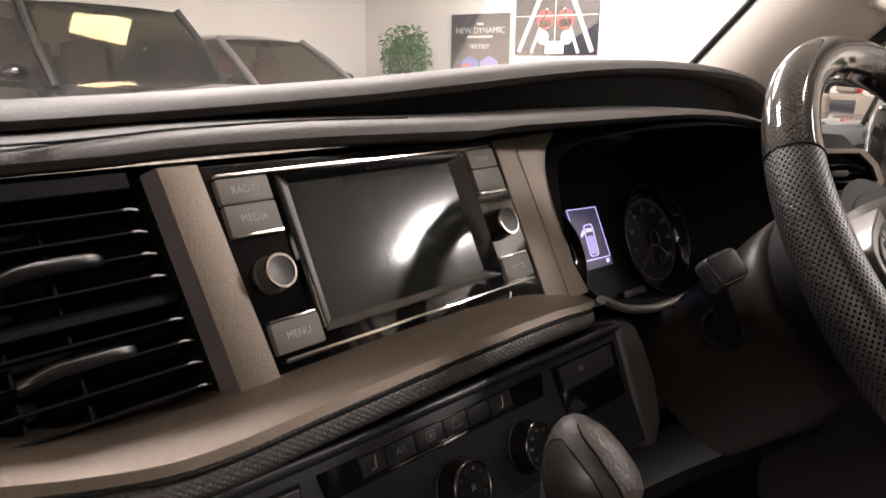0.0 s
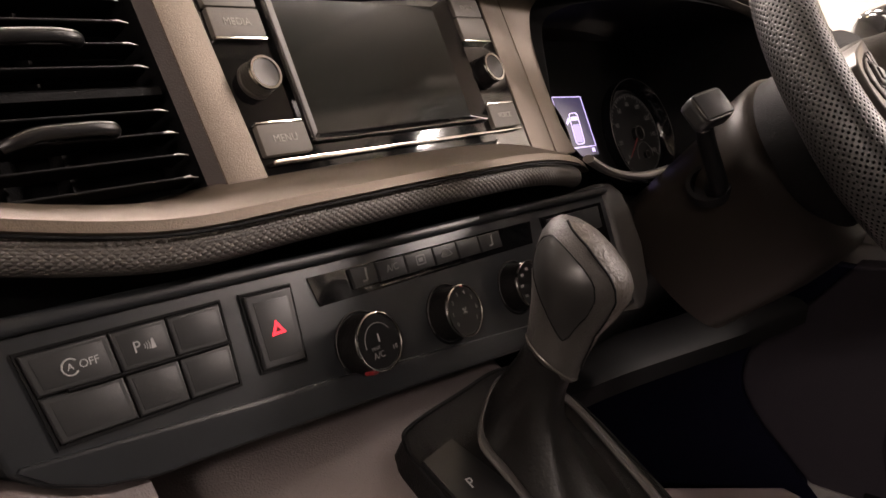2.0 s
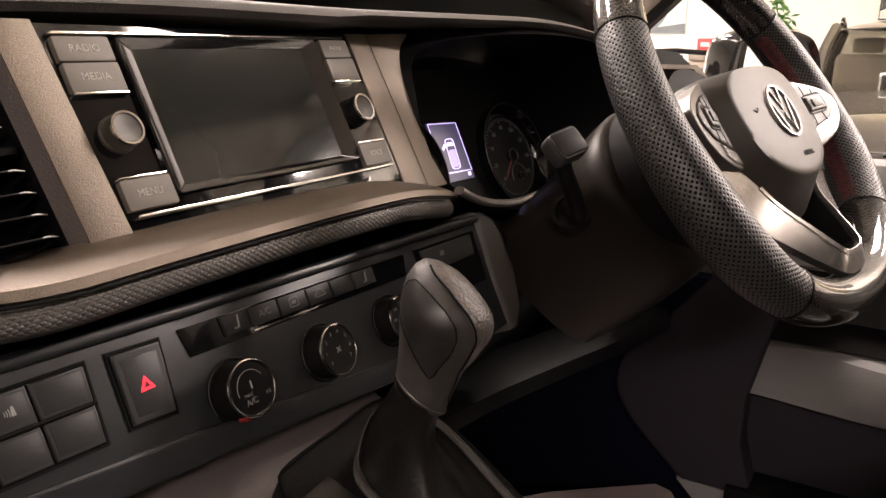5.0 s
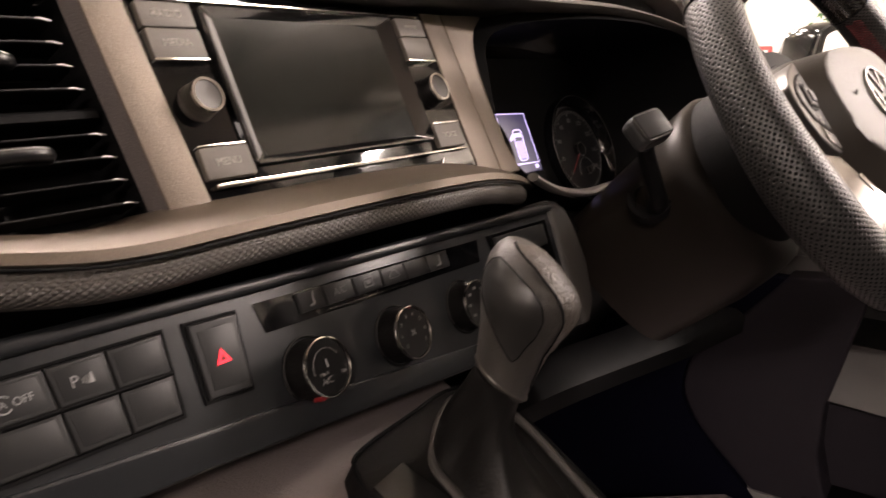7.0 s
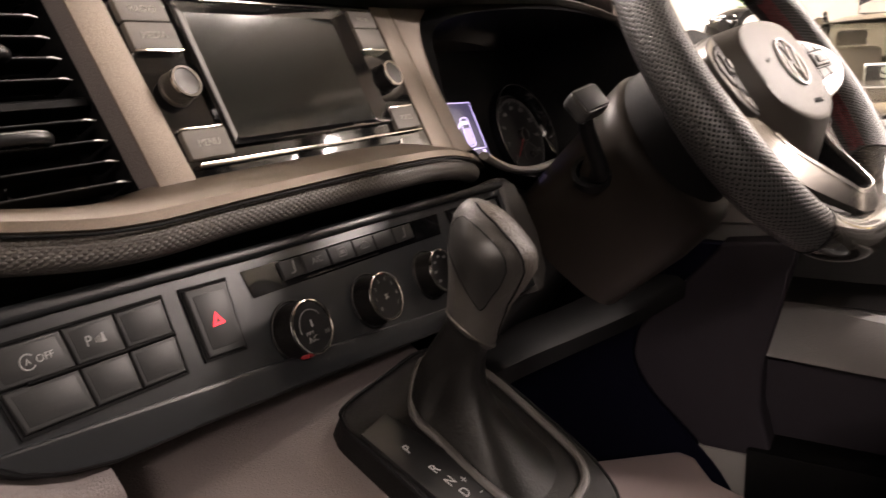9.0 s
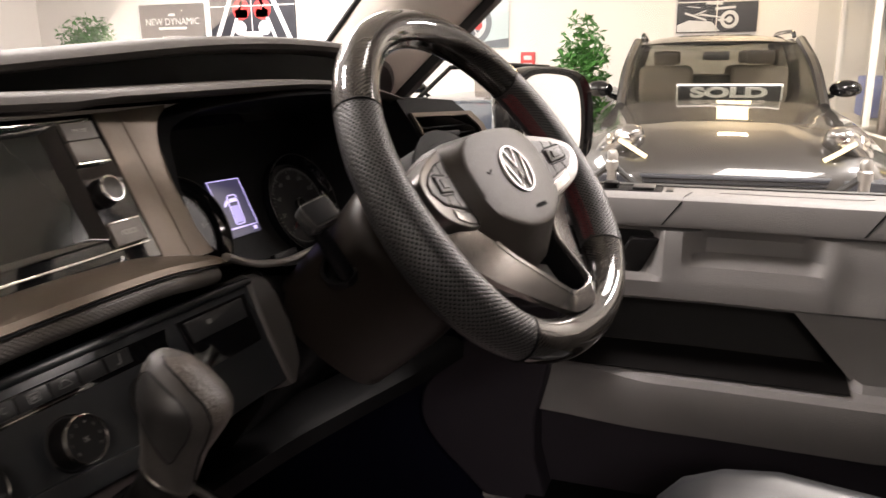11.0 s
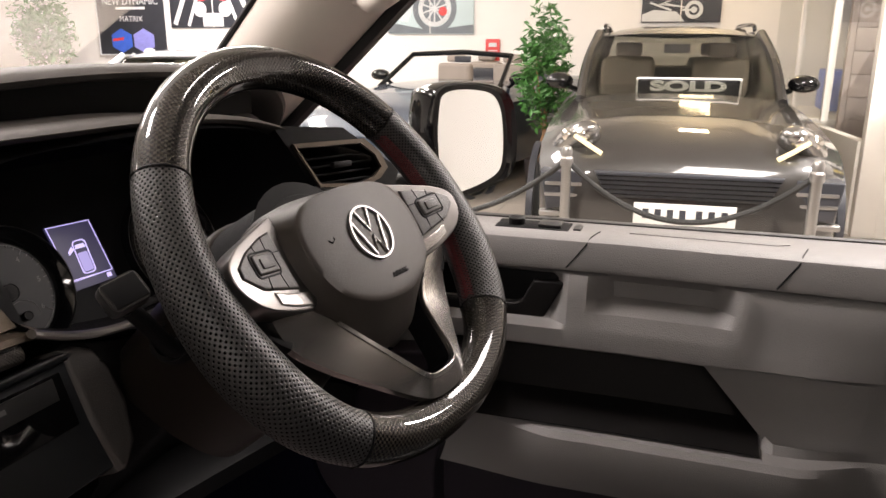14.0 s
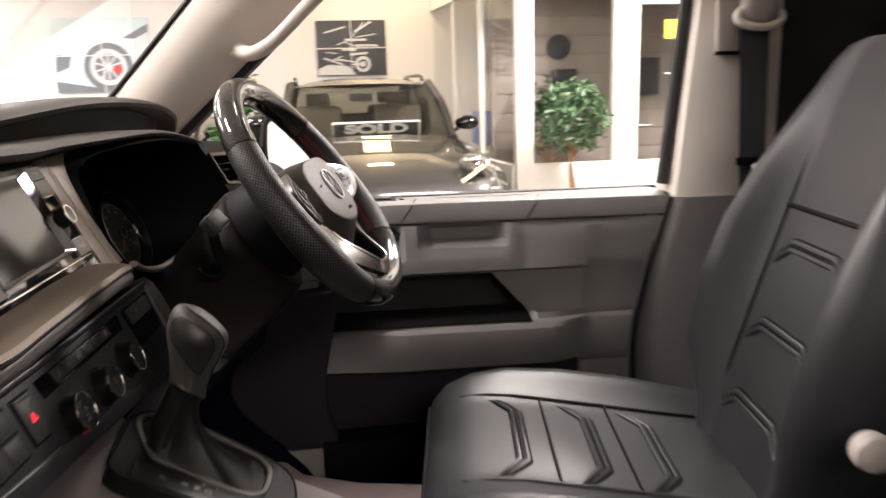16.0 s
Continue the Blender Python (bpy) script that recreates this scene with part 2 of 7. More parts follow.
def add(own, bm, m=None):
    """Joins the mesh own, moved by m, to bm (or gives it back alone)."""
    if m is not None:
        bmesh.ops.transform(own, matrix=m, verts=own.verts)
    if bm is None:
        return own
    tmp = bpy.data.meshes.new("tmp")
    own.to_mesh(tmp)
    own.free()
    bm.from_mesh(tmp)
    bpy.data.meshes.remove(tmp)
    return bm


def prism(pts, z0, z1, r=0.0, seg=2, bm=None, m=None):
    """A flat shape (x, y) raised from z0 to z1, with rounded rims."""
    own = bmesh.new()
    lo = [own.verts.new((x, y, z0)) for x, y in pts]
    hi = [own.verts.new((x, y, z1)) for x, y in pts]
    own.faces.new(lo[::-1])
    top = own.faces.new(hi)
    for i in range(len(pts)):
        j = (i + 1) % len(pts)
        own.faces.new((lo[i], lo[j], hi[j], hi[i]))
    bmesh.ops.recalc_face_normals(own, faces=own.faces)
    if r:
        bmesh.ops.bevel(own, geom=list(top.edges), offset=r, segments=seg, profile=0.6, affect="EDGES", clamp_overlap=True)
    return add(own, bm, m)


def loft(rings, close=True, cap=True, loop=False, bm=None, m=None):
    """Skin over rings of points. close: each ring is closed; loop: the last ring meets the first. UV in metres."""
    own = bmesh.new()
    rings = [[Vector(p) for p in r] for r in rings]
    uvl = own.loops.layers.uv.new("UVMap")
    vs = [[own.verts.new(p) for p in r] for r in rings]
    n, k = len(rings), len(rings[0])
    us = [0.0]
    for i in range(n):
        a, b = rings[i], rings[(i + 1) % n]
        us.append(us[-1] + sum((p - q).length for p, q in zip(a, b)) / k)
    mid = rings[n // 2]
    ws = [0.0]
    for j in range(k):
        ws.append(ws[-1] + (mid[j] - mid[(j + 1) % k]).length)
    for i in range(n if loop else n - 1):
        for j in range(k if close else k - 1):
            i2, j2 = (i + 1) % n, (j + 1) % k
            f = own.faces.new((vs[i][j], vs[i][j2], vs[i2][j2], vs[i2][j]))
            for lp, (a, b) in zip(f.loops, ((us[i], ws[j]), (us[i], ws[j + 1]), (us[i + 1], ws[j + 1]), (us[i + 1], ws[j]))):
                lp[uvl].uv = (a, b)
    if cap and close and not loop:
        own.faces.new(vs[0][::-1])
        own.faces.new(vs[-1])
    return add(own, bm, m)


def smooth_path(pts, n, loop=False):
    """n points along a Catmull-Rom curve through pts (any number of coordinates)."""
    pts = [np.array(p, float) for p in pts]
    k = len(pts)
    out = []
    spans = k if loop else k - 1
    for i in range(n):
        u = i / (n if loop else n - 1) * spans
        s = min(int(u), spans - 1)
        f = u - s
        if loop:
            p0, p1, p2, p3 = pts[(s - 1) % k], pts[s % k], pts[(s + 1) % k], pts[(s + 2) % k]
        else:
            p0, p1, p2, p3 = pts[max(s - 1, 0)], pts[s], pts[s + 1], pts[min(s + 2, k - 1)]
        out.append(0.5 * (2 * p1 + (p2 - p0) * f + (2 * p0 - 5 * p1 + 4 * p2 - p3) * f * f + (3 * p1 - p0 - 3 * p2 + p3) * f ** 3))
    return out


def tube(path, radius, n=12, loop=False, flat=1.0, up=(0, 0, 1), cap=True, bm=None, m=None):
    """A round or flattened bar along path; radius may be one number or one for each point."""
    path = [Vector(p) for p in path]
    rings = []
    for i, p in enumerate(path):
        a = path[(i - 1) % len(path)] if loop or i else p
        b = path[(i + 1) % len(path)] if loop or i < len(path) - 1 else p
        t = (b - a).normalized()
        s = t.cross(Vector(up))
        if s.length < 1e-5:
            s = t.cross(Vector((1, 0, 0)))
        s.normalize()
        w = s.cross(t)
        r = radius[i] if isinstance(radius, (list, tuple)) else radius
        rings.append([p + s * (math.cos(q) * r) + w * (math.sin(q) * r * flat) for q in (2 * math.pi * j / n for j in range(n))])
    return loft(rings, True, cap, loop, bm, m)


def lathe(profile, n=32, bm=None, m=None):
    """Turned shape round z from (radius, height) pairs."""
    rings = [[(max(r, 1e-5) * math.cos(2 * math.pi * j / n), max(r, 1e-5) * math.sin(2 * math.pi * j / n), z) for j in range(n)] for r, z in profile]
    hollow = profile[0][0] > 1e-3 and profile[-1][0] > 1e-3
    return loft(rings, True, not hollow, hollow, bm, m)


def plate_text(text, size, mat, parent, at, depth=0.0003, label="", rot=0, name="lettering", bold=0.0, align="CENTER"):
    cu = bpy.data.curves.new("lettering", "FONT")
    cu.body, cu.size, cu.extrude, cu.align_x, cu.align_y, cu.offset = text, size, depth, align, "CENTER", bold
    tmp = bpy.data.objects.new("lettering", cu)
    me = bpy.data.meshes.new_from_object(tmp)
    bpy.data.objects.remove(tmp)
    me.materials.clear()
    me.materials.append(mat)
    ob = new(name, me)
    ob.parent = parent
    ob.matrix_basis = Matrix.Translation(at) @ pose(0, 0, 0, 0, 0, rot)
    return tagged(ob, label)


def frame_of(origin, x_axis, y_axis):
    """Pose of a face: local x along it, y up it, z out of it."""
    x, y = Vector(x_axis).normalized(), Vector(y_axis).normalized()
    z = x.cross(y).normalized()
    y = z.cross(x)
    return Matrix(((x[0], y[0], z[0], origin[0]), (x[1], y[1], z[1], origin[1]), (x[2], y[2], z[2], origin[2]), (0, 0, 0, 1)))


def rounded(x0, x1, y0, y1, r, n=4):
    pts = []
    for cx, cy, a in ((x1 - r, y1 - r, 0), (x0 + r, y1 - r, 90), (x0 + r, y0 + r, 180), (x1 - r, y0 + r, 270)):
        for i in range(n + 1):
            q = radians(a + 90 * i / n)
            pts.append((cx + r * math.cos(q), cy + r * math.sin(q)))
    return pts


def ring_prism(outer, inner, z0, z1, bm=None, m=None):
    """A frame: an outer outline with a hole of as many points."""
    rings = [[(x, y, z0) for x, y in outer], [(x, y, z1) for x, y in outer], [(x, y, z1) for x, y in inner], [(x, y, z0) for x, y in inner]]
    return loft(rings, True, False, True, bm, m)

# ---- the van: dashboard ----
FACE_A = frame_of((0, 0, 1.281), (1, 0, 0), (0, 0.49, 1.0))       # centre stack face
FACE_B = frame_of((0, -0.079, 1.103), (1, 0, 0), (0, 0.40, 1.0))  # climate panel face
dash = thing("dashboard", "dark grained van dashboard with padded top and stitched ledge", "dashboard", kind="structure")

# padded top with a rolled rear edge: x, rear edge y, top z
PAD_TOP = [(-0.95, 0.183, 1.300), (-0.6, 0.134, 1.312), (-0.205, 0.079, 1.3205), (0.01, 0.0486, 1.3305), (0.119, 0.0334, 1.338), (0.258, 0.014, 1.349), (0.345, 0.002, 1.3535),
           (0.447, -0.0125, 1.3543), (0.57, -0.030, 1.348), (0.652, -0.041, 1.3315), (0.70, -0.030, 1.302), (0.735, 0.0, 1.268)]
rings = []
for x, ye, zt in smooth_path(PAD_TOP, 48):
    rings.append([(x, 0.75, zt - 0.095), (x, 0.4, zt - 0.036), (x, ye + 0.13, zt - 0.007), (x, ye + 0.05, zt - 0.0003), (x, ye + 0.018, zt - 0.0005), (x, ye + 0.007, zt - 0.0035), (x, ye, zt - 0.009),
                  (x, ye + 0.004, zt - 0.0145), (x, ye + 0.014, zt - 0.017), (x, ye + 0.08, zt - 0.022), (x, 0.75, zt - 0.14)])
part("upper_pad", loft(rings), M_SOFT, dash, "padded grained dashboard top")

# recess under the pad, its shade put into the black colour
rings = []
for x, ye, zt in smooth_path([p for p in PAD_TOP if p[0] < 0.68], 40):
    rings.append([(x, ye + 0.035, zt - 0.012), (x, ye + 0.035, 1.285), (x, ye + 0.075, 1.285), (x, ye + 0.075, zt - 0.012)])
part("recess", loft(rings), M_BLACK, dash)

# stitched ledge
LEDGE = [(-0.95, 0.123, 1.297), (-0.6, 0.074, 1.300), (-0.228, 0.0219, 1.3035), (-0.128, 0.0079, 1.307), (-0.037, -0.0048, 1.308), (0.117, -0.0264, 1.306), (0.26, -0.0464, 1.307), (0.40, -0.066, 1.3065),
         (0.513, -0.082, 1.296), (0.59, -0.105, 1.275), (0.66, -0.145, 1.246), (0.708, -0.182, 1.222)]
rings = []
for x, ye, zt in smooth_path(LEDGE, 44):
    d = 0.013 if x < 0.1 else 0.009
    rings.append([(x, ye + 0.12, zt - 0.002), (x, ye + 0.05, zt), (x, ye + 0.012, zt - 0.0005), (x, ye + 0.004, zt - 0.003), (x, ye, zt - d * 0.6), (x, ye + 0.003, zt - d), (x, ye + 0.02, zt - d - 0.004), (x, ye + 0.12, zt - d - 0.008)])
part("ledge", loft(rings), M_SOFT, dash, "narrow padded ledge above the vents")
# seam with stitches along the ledge
seam = [(x, ye + max(0.008, min(0.034, 0.034 + (x + 0.03) * 0.14)), zt + 0.0002) for x, ye, zt in smooth_path(LEDGE[1:7], 60) if x < 0.06]
part("seam", tube(seam, 0.0015, 6, flat=0.6), M_BLACK, dash)
bm = bmesh.new()
for i in range(0, len(seam) * 6):
    a = seam[i // 6]
    b = seam[min(i // 6 + 1, len(seam) - 1)]
    f = (i % 6) / 6
    c = [a[j] + (b[j] - a[j]) * f for j in range(3)]
    if c[0] > -0.5:
        box(c[0] - 0.0022, c[0] + 0.0018, c[1] - 0.0036, c[1] - 0.0027, c[2], c[2] + 0.0009, bm=bm)
tagged(part("stitching", bm, M_DARK, dash), kind="stuff")

# stack surround: strips either side of the radio
bm = prism([(-0.1563, 0.009), (-0.1322, 0.009), (-0.1206, -0.137), (-0.1472, -0.137)], -0.004, 0.002, 0.0008)
part("trim_strip", bm, M_TRIM, dash, "graphite speckled trim strip", m=FACE_A)
# flank of the same trim, coloured darker for its turn from the light
bm = loft([[(xf - 0.0003, y, 0.0014), (xf - 0.0044, y, -0.0088), (xf - 0.0030, y, -0.0105), (xf + 0.004, y, -0.0105), (xf + 0.004, y, -0.004)] for xf, y in ((-0.1563, 0.009), (-0.1472, -0.137))], m=None)
part("trim_edge", bm, M_TRIMEDGE, dash, "bevelled flank of the trim strip, shade in its darker colour", m=FACE_A)
part("vent_wall", loft([[(xf - 0.0032, y, -0.0107), (xf - 0.0032, y, -0.046), (xf + 0.004, y, -0.046), (xf + 0.004, y, -0.0107)] for xf, y in ((-0.1563, 0.009), (-0.1472, -0.137))]), M_BLACK, dash, m=FACE_A)
bm = prism([(0.135, 0.006), (0.1615, 0.006), (0.1655, -0.137), (0.1345, -0.137)], -0.03, 0.001, 0.0012)
part("trim_strip", bm, M_TRIM, dash, "graphite speckled trim strip", m=FACE_A)
bm = prism([(0.1625, 0.006), (0.228, 0.008), (0.212, -0.006), (0.200, -0.03), (0.1895, -0.085), (0.188, -0.11), (0.196, -0.137), (0.1665, -0.137)], -0.03, 0.001, 0.0012)
part("trim_strip", bm, M_TRIM, dash, "graphite speckled trim strip", m=FACE_A)
part("stack_back", box(-0.40, 0.24, -0.15, 0.02, -0.08, -0.045, m=FACE_A), M_BLACK, dash)

# shelf and padded roll under the radio
SHELF = [(-0.60, 0.03, 1.262), (-0.46, 0.0, 1.235), (-0.36, -0.035, 1.208), (-0.29, -0.066, 1.1905), (-0.235, -0.084, 1.180), (-0.19, -0.092, 1.1755), (-0.12, -0.0935, 1.176), (0.0, -0.0945, 1.176), (0.09, -0.093, 1.173), (0.15, -0.085, 1.164), (0.195, -0.070, 1.154), (0.225, -0.06, 1.145)]
rings, roll, line = [], [], []
for x, ye, zt in smooth_path(SHELF, 60):
    back = 0.030 if x < -0.165 else 0.045
    rings.append([(x, ye + back, zt + back * 0.05), (x, ye + 0.03, zt + 0.0015), (x, ye + 0.012, zt), (x, ye + 0.004, zt - 0.002), (x, ye + 0.001, zt - 0.0065), (x, ye + 0.004, zt - 0.0085), (x, ye + 0.02, zt - 0.012), (x, ye + 0.10, zt - 0.012)])
    k = 0.0102
    roll.append([(x, ye + 0.012 + k * math.cos(q) * 1.1, zt - 0.0175 + k * math.sin(q) * 0.95) for q in (2 * math.pi * j / 14 for j in range(14))])
    line.append((x, ye + 0.0, zt - 0.0085))
part("shelf", loft(rings), M_TRIM, dash, "graphite speckled shelf below the radio")
part("pad_roll", loft(roll[:-6]), M_WOVEN, dash, "woven-look padded roll")
part("seam", tube(line[:-8], 0.0009, 6), M_BLACK, dash)
# gap and tray below the roll, closed in black that stands in for shade
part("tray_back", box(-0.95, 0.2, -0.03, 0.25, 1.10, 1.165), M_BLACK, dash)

# binnacle tunnel
OPEN = [(0.201, -0.061, 1.157), (0.187, -0.046, 1.186), (0.192, -0.030, 1.235), (0.203, -0.019, 1.264), (0.225, -0.022, 1.277), (0.27, -0.031, 1.285), (0.36, -0.056, 1.290), (0.45, -0.07, 1.288), (0.525, -0.08, 1.280), (0.556, -0.09, 1.266), (0.582, -0.112, 1.230),
        (0.608, -0.135, 1.17), (0.60, -0.14, 1.11), (0.52, -0.125, 1.09), (0.40, -0.10, 1.105), (0.30, -0.075, 1.118), (0.24, -0.068, 1.135)]
BACK = [(0.226, 0.03, 1.11), (0.218, 0.045, 1.15), (0.222, 0.07, 1.21), (0.235, 0.08, 1.24), (0.26, 0.085, 1.255), (0.30, 0.087, 1.262), (0.36, 0.088, 1.265), (0.45, 0.088, 1.263), (0.52, 0.085, 1.255), (0.56, 0.075, 1.235), (0.575, 0.06, 1.20),
        (0.58, 0.04, 1.15), (0.56, 0.02, 1.10), (0.50, 0.012, 1.075), (0.40, 0.012, 1.075), (0.30, 0.015, 1.08), (0.25, 0.02, 1.09)]
a, b = smooth_path(OPEN, 68, True), smooth_path(BACK, 68, True)
out = [Vector(p) + Vector((0, 0.022, 0)) + (Vector(p) - Vector((0.40, -0.06, 1.19))).normalized() * 0.012 for p in a]
rings = [out, a, [p * 0.5 + q * 0.5 for p, q in zip(a, b)], b]
part("binnacle", loft(rings, True, False), M_BLACK, dash, "black instrument binnacle")
lip = [(0.198, -0.072, 1.153), (0.225, -0.074, 1.141), (0.252, -0.078, 1.133), (0.285, -0.084, 1.1285), (0.32, -0.092, 1.131), (0.36, -0.102, 1.135), (0.42, -0.115, 1.138), (0.50, -0.125, 1.138)]
part("binnacle_lip", tube(smooth_path(lip, 30), 0.0055, 10, flat=0.7), M_SATIN, dash, "satin silver lip")

# lower dashboard to the driver's side
rings = []
for x, y0, z0 in smooth_path([(0.255, -0.062, 1.128), (0.32, -0.055, 1.10), (0.5, -0.05, 1.08), (0.68, -0.05, 1.10), (0.74, -0.05, 1.13)], 16):
    rings.append([(x, y0, z0), (x, y0 - 0.02, z0 - 0.02), (x, y0 + 0.0, 0.98), (x, y0 + 0.09, 0.86), (x, y0 + 0.2, 0.84), (x, 0.2, z0)])
part("knee_panel", loft(rings), M_DARK, dash, "dark grained knee panel")
# taupe rail drawn matt black: the footwell's shade is in its colour
rings = []
for x, y0, z0 in smooth_path([(0.10, -0.05, 0.935), (0.20, -0.052, 0.927), (0.306, -0.058, 0.916), (0.42, -0.070, 0.902), (0.50, -0.090, 0.899), (0.55, -0.120, 0.909), (0.585, -0.175, 0.945)], 26):
    rings.append([(x, y0 + 0.012, z0), (x, y0, z0 - 0.008), (x, y0 + 0.002, z0 - 0.030), (x, y0 + 0.03, z0 - 0.038), (x, y0 + 0.08, z0 - 0.03), (x, y0 + 0.08, z0)])
part("knee_beam", loft(rings), M_BLACK, dash, "lower dash rail, footwell shade in its black colour")
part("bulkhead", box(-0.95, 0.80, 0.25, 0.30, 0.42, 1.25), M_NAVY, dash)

# glove box side of the dashboard, below the switches
rings = []
for x in (-0.95, -0.7, -0.5, -0.4, -0.33, -0.295):
    rings.append([(x, -0.05, 1.145), (x, -0.075, 1.12), (x, -0.092, 1.08), (x, -0.10, 1.02), (x, -0.085, 0.85), (x, 0.05, 0.80), (x, 0.05, 1.145)])
part("glove_box", loft(rings), M_CONSOLE, dash, "taupe glove box lid")
rings = []
for x, z0 in ((-0.2955, 1.082), (-0.28, 1.080), (-0.262, 1.070), (-0.245, 1.063), (-0.2265, 1.060)):
    rings.append([(x, -0.060, z0), (x, -0.090, z0 - 0.002), (x, -0.098, z0 - 0.012), (x, -0.104, 1.02), (x, -0.088, 0.85), (x, 0.05, 0.80), (x, 0.05, z0)])
part("glove_box_corner", loft(rings), M_CONSOLE, dash, "taupe lid corner under the switches")

# right hand air vent
FACE_V = frame_of((0.64, -0.145, 1.225), (0.884, -0.468, 0.0), (0.09, 0.18, 0.98))
vent = thing("side_air_vent", "dark louvred air vent at the door end", "air vent", m=FACE_V)
outl = [(-0.098, 0.056), (0.004, 0.047), (0.067, 0.0), (0.088, -0.015), (0.076, -0.036), (0.02, -0.034), (-0.05, -0.024)]
inl = [(-0.069, 0.026), (0.025, 0.024), (0.045, 0.008), (0.053, -0.009), (0.04, -0.019), (0.017, -0.025), (-0.043, -0.019)]
part("housing", ring_prism(outl, inl, -0.05, 0.0), M_DARK, vent)
part("rim", ring_prism([(x * 1.16 + 0.004, y * 1.25) for x, y in inl], [(x * 1.03, y * 1.04) for x, y in inl], -0.01, 0.004), M_TRIM, vent)
part("vent_back", prism(outl, -0.06, -0.045), M_BLACK, vent)
for i in range(4):
    y = 0.012 - i * 0.0105
    part("slat", box(-0.066 + i * 0.007, 0.045 - abs(i - 1.5) * 0.006, y - 0.0012, y + 0.0012, -0.022, -0.004, 0.0008, m=None), M_BLACK, vent)
part("tab", box(-0.02, 0.008, -0.003, 0.005, -0.006, 0.003, 0.002), M_DARK, vent)

# ---- left air vent ----
lv = thing("centre_air_vent", "large black louvred air vent beside the radio", "air vent", m=FACE_A)
part("vent_back", box(-0.42, -0.165, -0.135, 0.01, -0.055, -0.048), M_BLACK, lv)
part("lower_wall", box(-0.42, -0.162, -0.134, -0.126, -0.05, -0.012), M_BLACK, lv)
part("upper_wall", box(-0.42, -0.17, 0.002, 0.010, -0.05, -0.004), M_BLACK, lv)
rows = [-0.0082, -0.0205, -0.0327, -0.0450, -0.0572, -0.0692, -0.0814, -0.0936, -0.1060, -0.1180]
for i, y in enumerate(rows):
    xr = -0.1662 + 0.00125 * i
    if i == 4:
        rg = [[(x, y + 0.0036, -0.030), (x, y + 0.0036, -0.014), (x, y + 0.0012, -0.0105), (x, y - 0.0028, -0.0105), (x, y - 0.0036, -0.014), (x, y - 0.0036, -0.030)] for x in (-0.42, -0.3, xr - 0.006, xr + 0.002)]
        part("slat", loft(rg), M_BLACK, lv, "broad middle blade")
        continue
    # bull-nosed slat whose end turns back into the housing
    rg = []
    for x, z, k in ((-0.42, -0.0085, 1), (-0.3, -0.0085, 1), (xr - 0.010, -0.0085, 1), (xr - 0.005, -0.0088, 1), (xr - 0.002, -0.010, 0.9), (xr, -0.0135, 0.8)):
        rg.append([(x, y + 0.0008 * k, z - 0.016), (x, y + 0.0010 * k, z - 0.002), (x, y + 0.0007 * k, z - 0.0004), (x, y, z), (x, y - 0.0007 * k, z - 0.0004), (x, y - 0.0010 * k, z - 0.002), (x, y - 0.0008 * k, z - 0.016)])
    sl = part("slat", loft(rg), M_BLACK, lv, "black slat, its end glint drawn in silver")
    part("slat_edge", tube([(-0.42, y, -0.0083), (xr - 0.009, y, -0.0083)], 0.0006, 6), M_CAP, sl)
    # silver streak draws the highlight at the slat's end
    part("slat_glint", tube([(xr - 0.014, y, -0.0084), (xr - 0.006, y + 0.0002, -0.0082), (xr - 0.0005, y - 0.0008, -0.0088)], [0.0002, 0.0006, 0.0004], 8, flat=0.8), M_SATIN, sl)
for xv in (-0.21, -0.24, -0.27, -0.30, -0.33, -0.36):
    for y0, y1 in ((-0.066, -0.006), (-0.128, -0.070)):
        part("vane", box(xv - 0.0008, xv + 0.0008, y0, y1, -0.046, -0.03), M_DARK, lv)
for y, x0 in ((-0.0327, -0.2445), (-0.0790, -0.2420)):
    tab = smooth_path([(x0 - 0.003, y - 0.0032, -0.006), (x0 + 0.002, y - 0.0022, -0.003), (x0 + 0.010, y - 0.0003, -0.001), (x0 + 0.022, y, 0.0), (x0 + 0.038, y, 0.0), (x0 + 0.0465, y - 0.0005, -0.002), (x0 + 0.048, y - 0.001, -0.006)], 22)
    tb = part("tab", tube(tab, [0.0032 + 0.0006 * math.sin(math.pi * i / 21) for i in range(22)], 12, flat=0.8), M_CAP, lv, "gloss black sliding tab, edge highlight drawn in silver")
    # thin silver tube paints the highlight on the tab's upper edge
    part("tab_glint", tube([Vector(q) + Vector((0, 0.0019, 0.0024)) for q in tab[2:-2]], 0.00035, 6), M_SATIN, tb)

# ---- infotainment ----
info = thing("radio_unit", "gloss black radio with a switched-off touch screen", "car radio", m=FACE_A)
part("fascia", prism([(-0.1322, 0.008), (0.1345, 0.006), (0.1342, -0.137), (-0.1212, -0.137)], -0.02, 0.0, 0.001), M_PIANO, info)
scr_o, scr_i = rounded(-0.087, 0.089, -0.1, -0.002, 0.003), rounded(-0.0770, 0.0712, -0.0945, -0.0080, 0.002)
bm = loft([[(x, y, 0.0) for x, y in scr_o], [(x, y, 0.0035) for x, y in scr_o], [(x * 0.985, y * 0.99 - 0.0005, 0.0045) for x, y in scr_o], [(x, y, 0.0012) for x, y in scr_i], [(x, y, 0.0) for x, y in scr_i]], True, False)
part("bezel", bm, M_PIANO, info)
part("bright_edge", prism([(-0.0840, -0.006), (-0.0790, -0.0105), (-0.0790, -0.0935), (-0.0832, -0.0975)], 0.0005, 0.0040, 0.0006), M_KNOBFACE, info, "chamfered screen edge")
part("screen", prism(scr_i, -0.002, 0.0012), M_SCREEN, info, "dark touch screen, switched off")
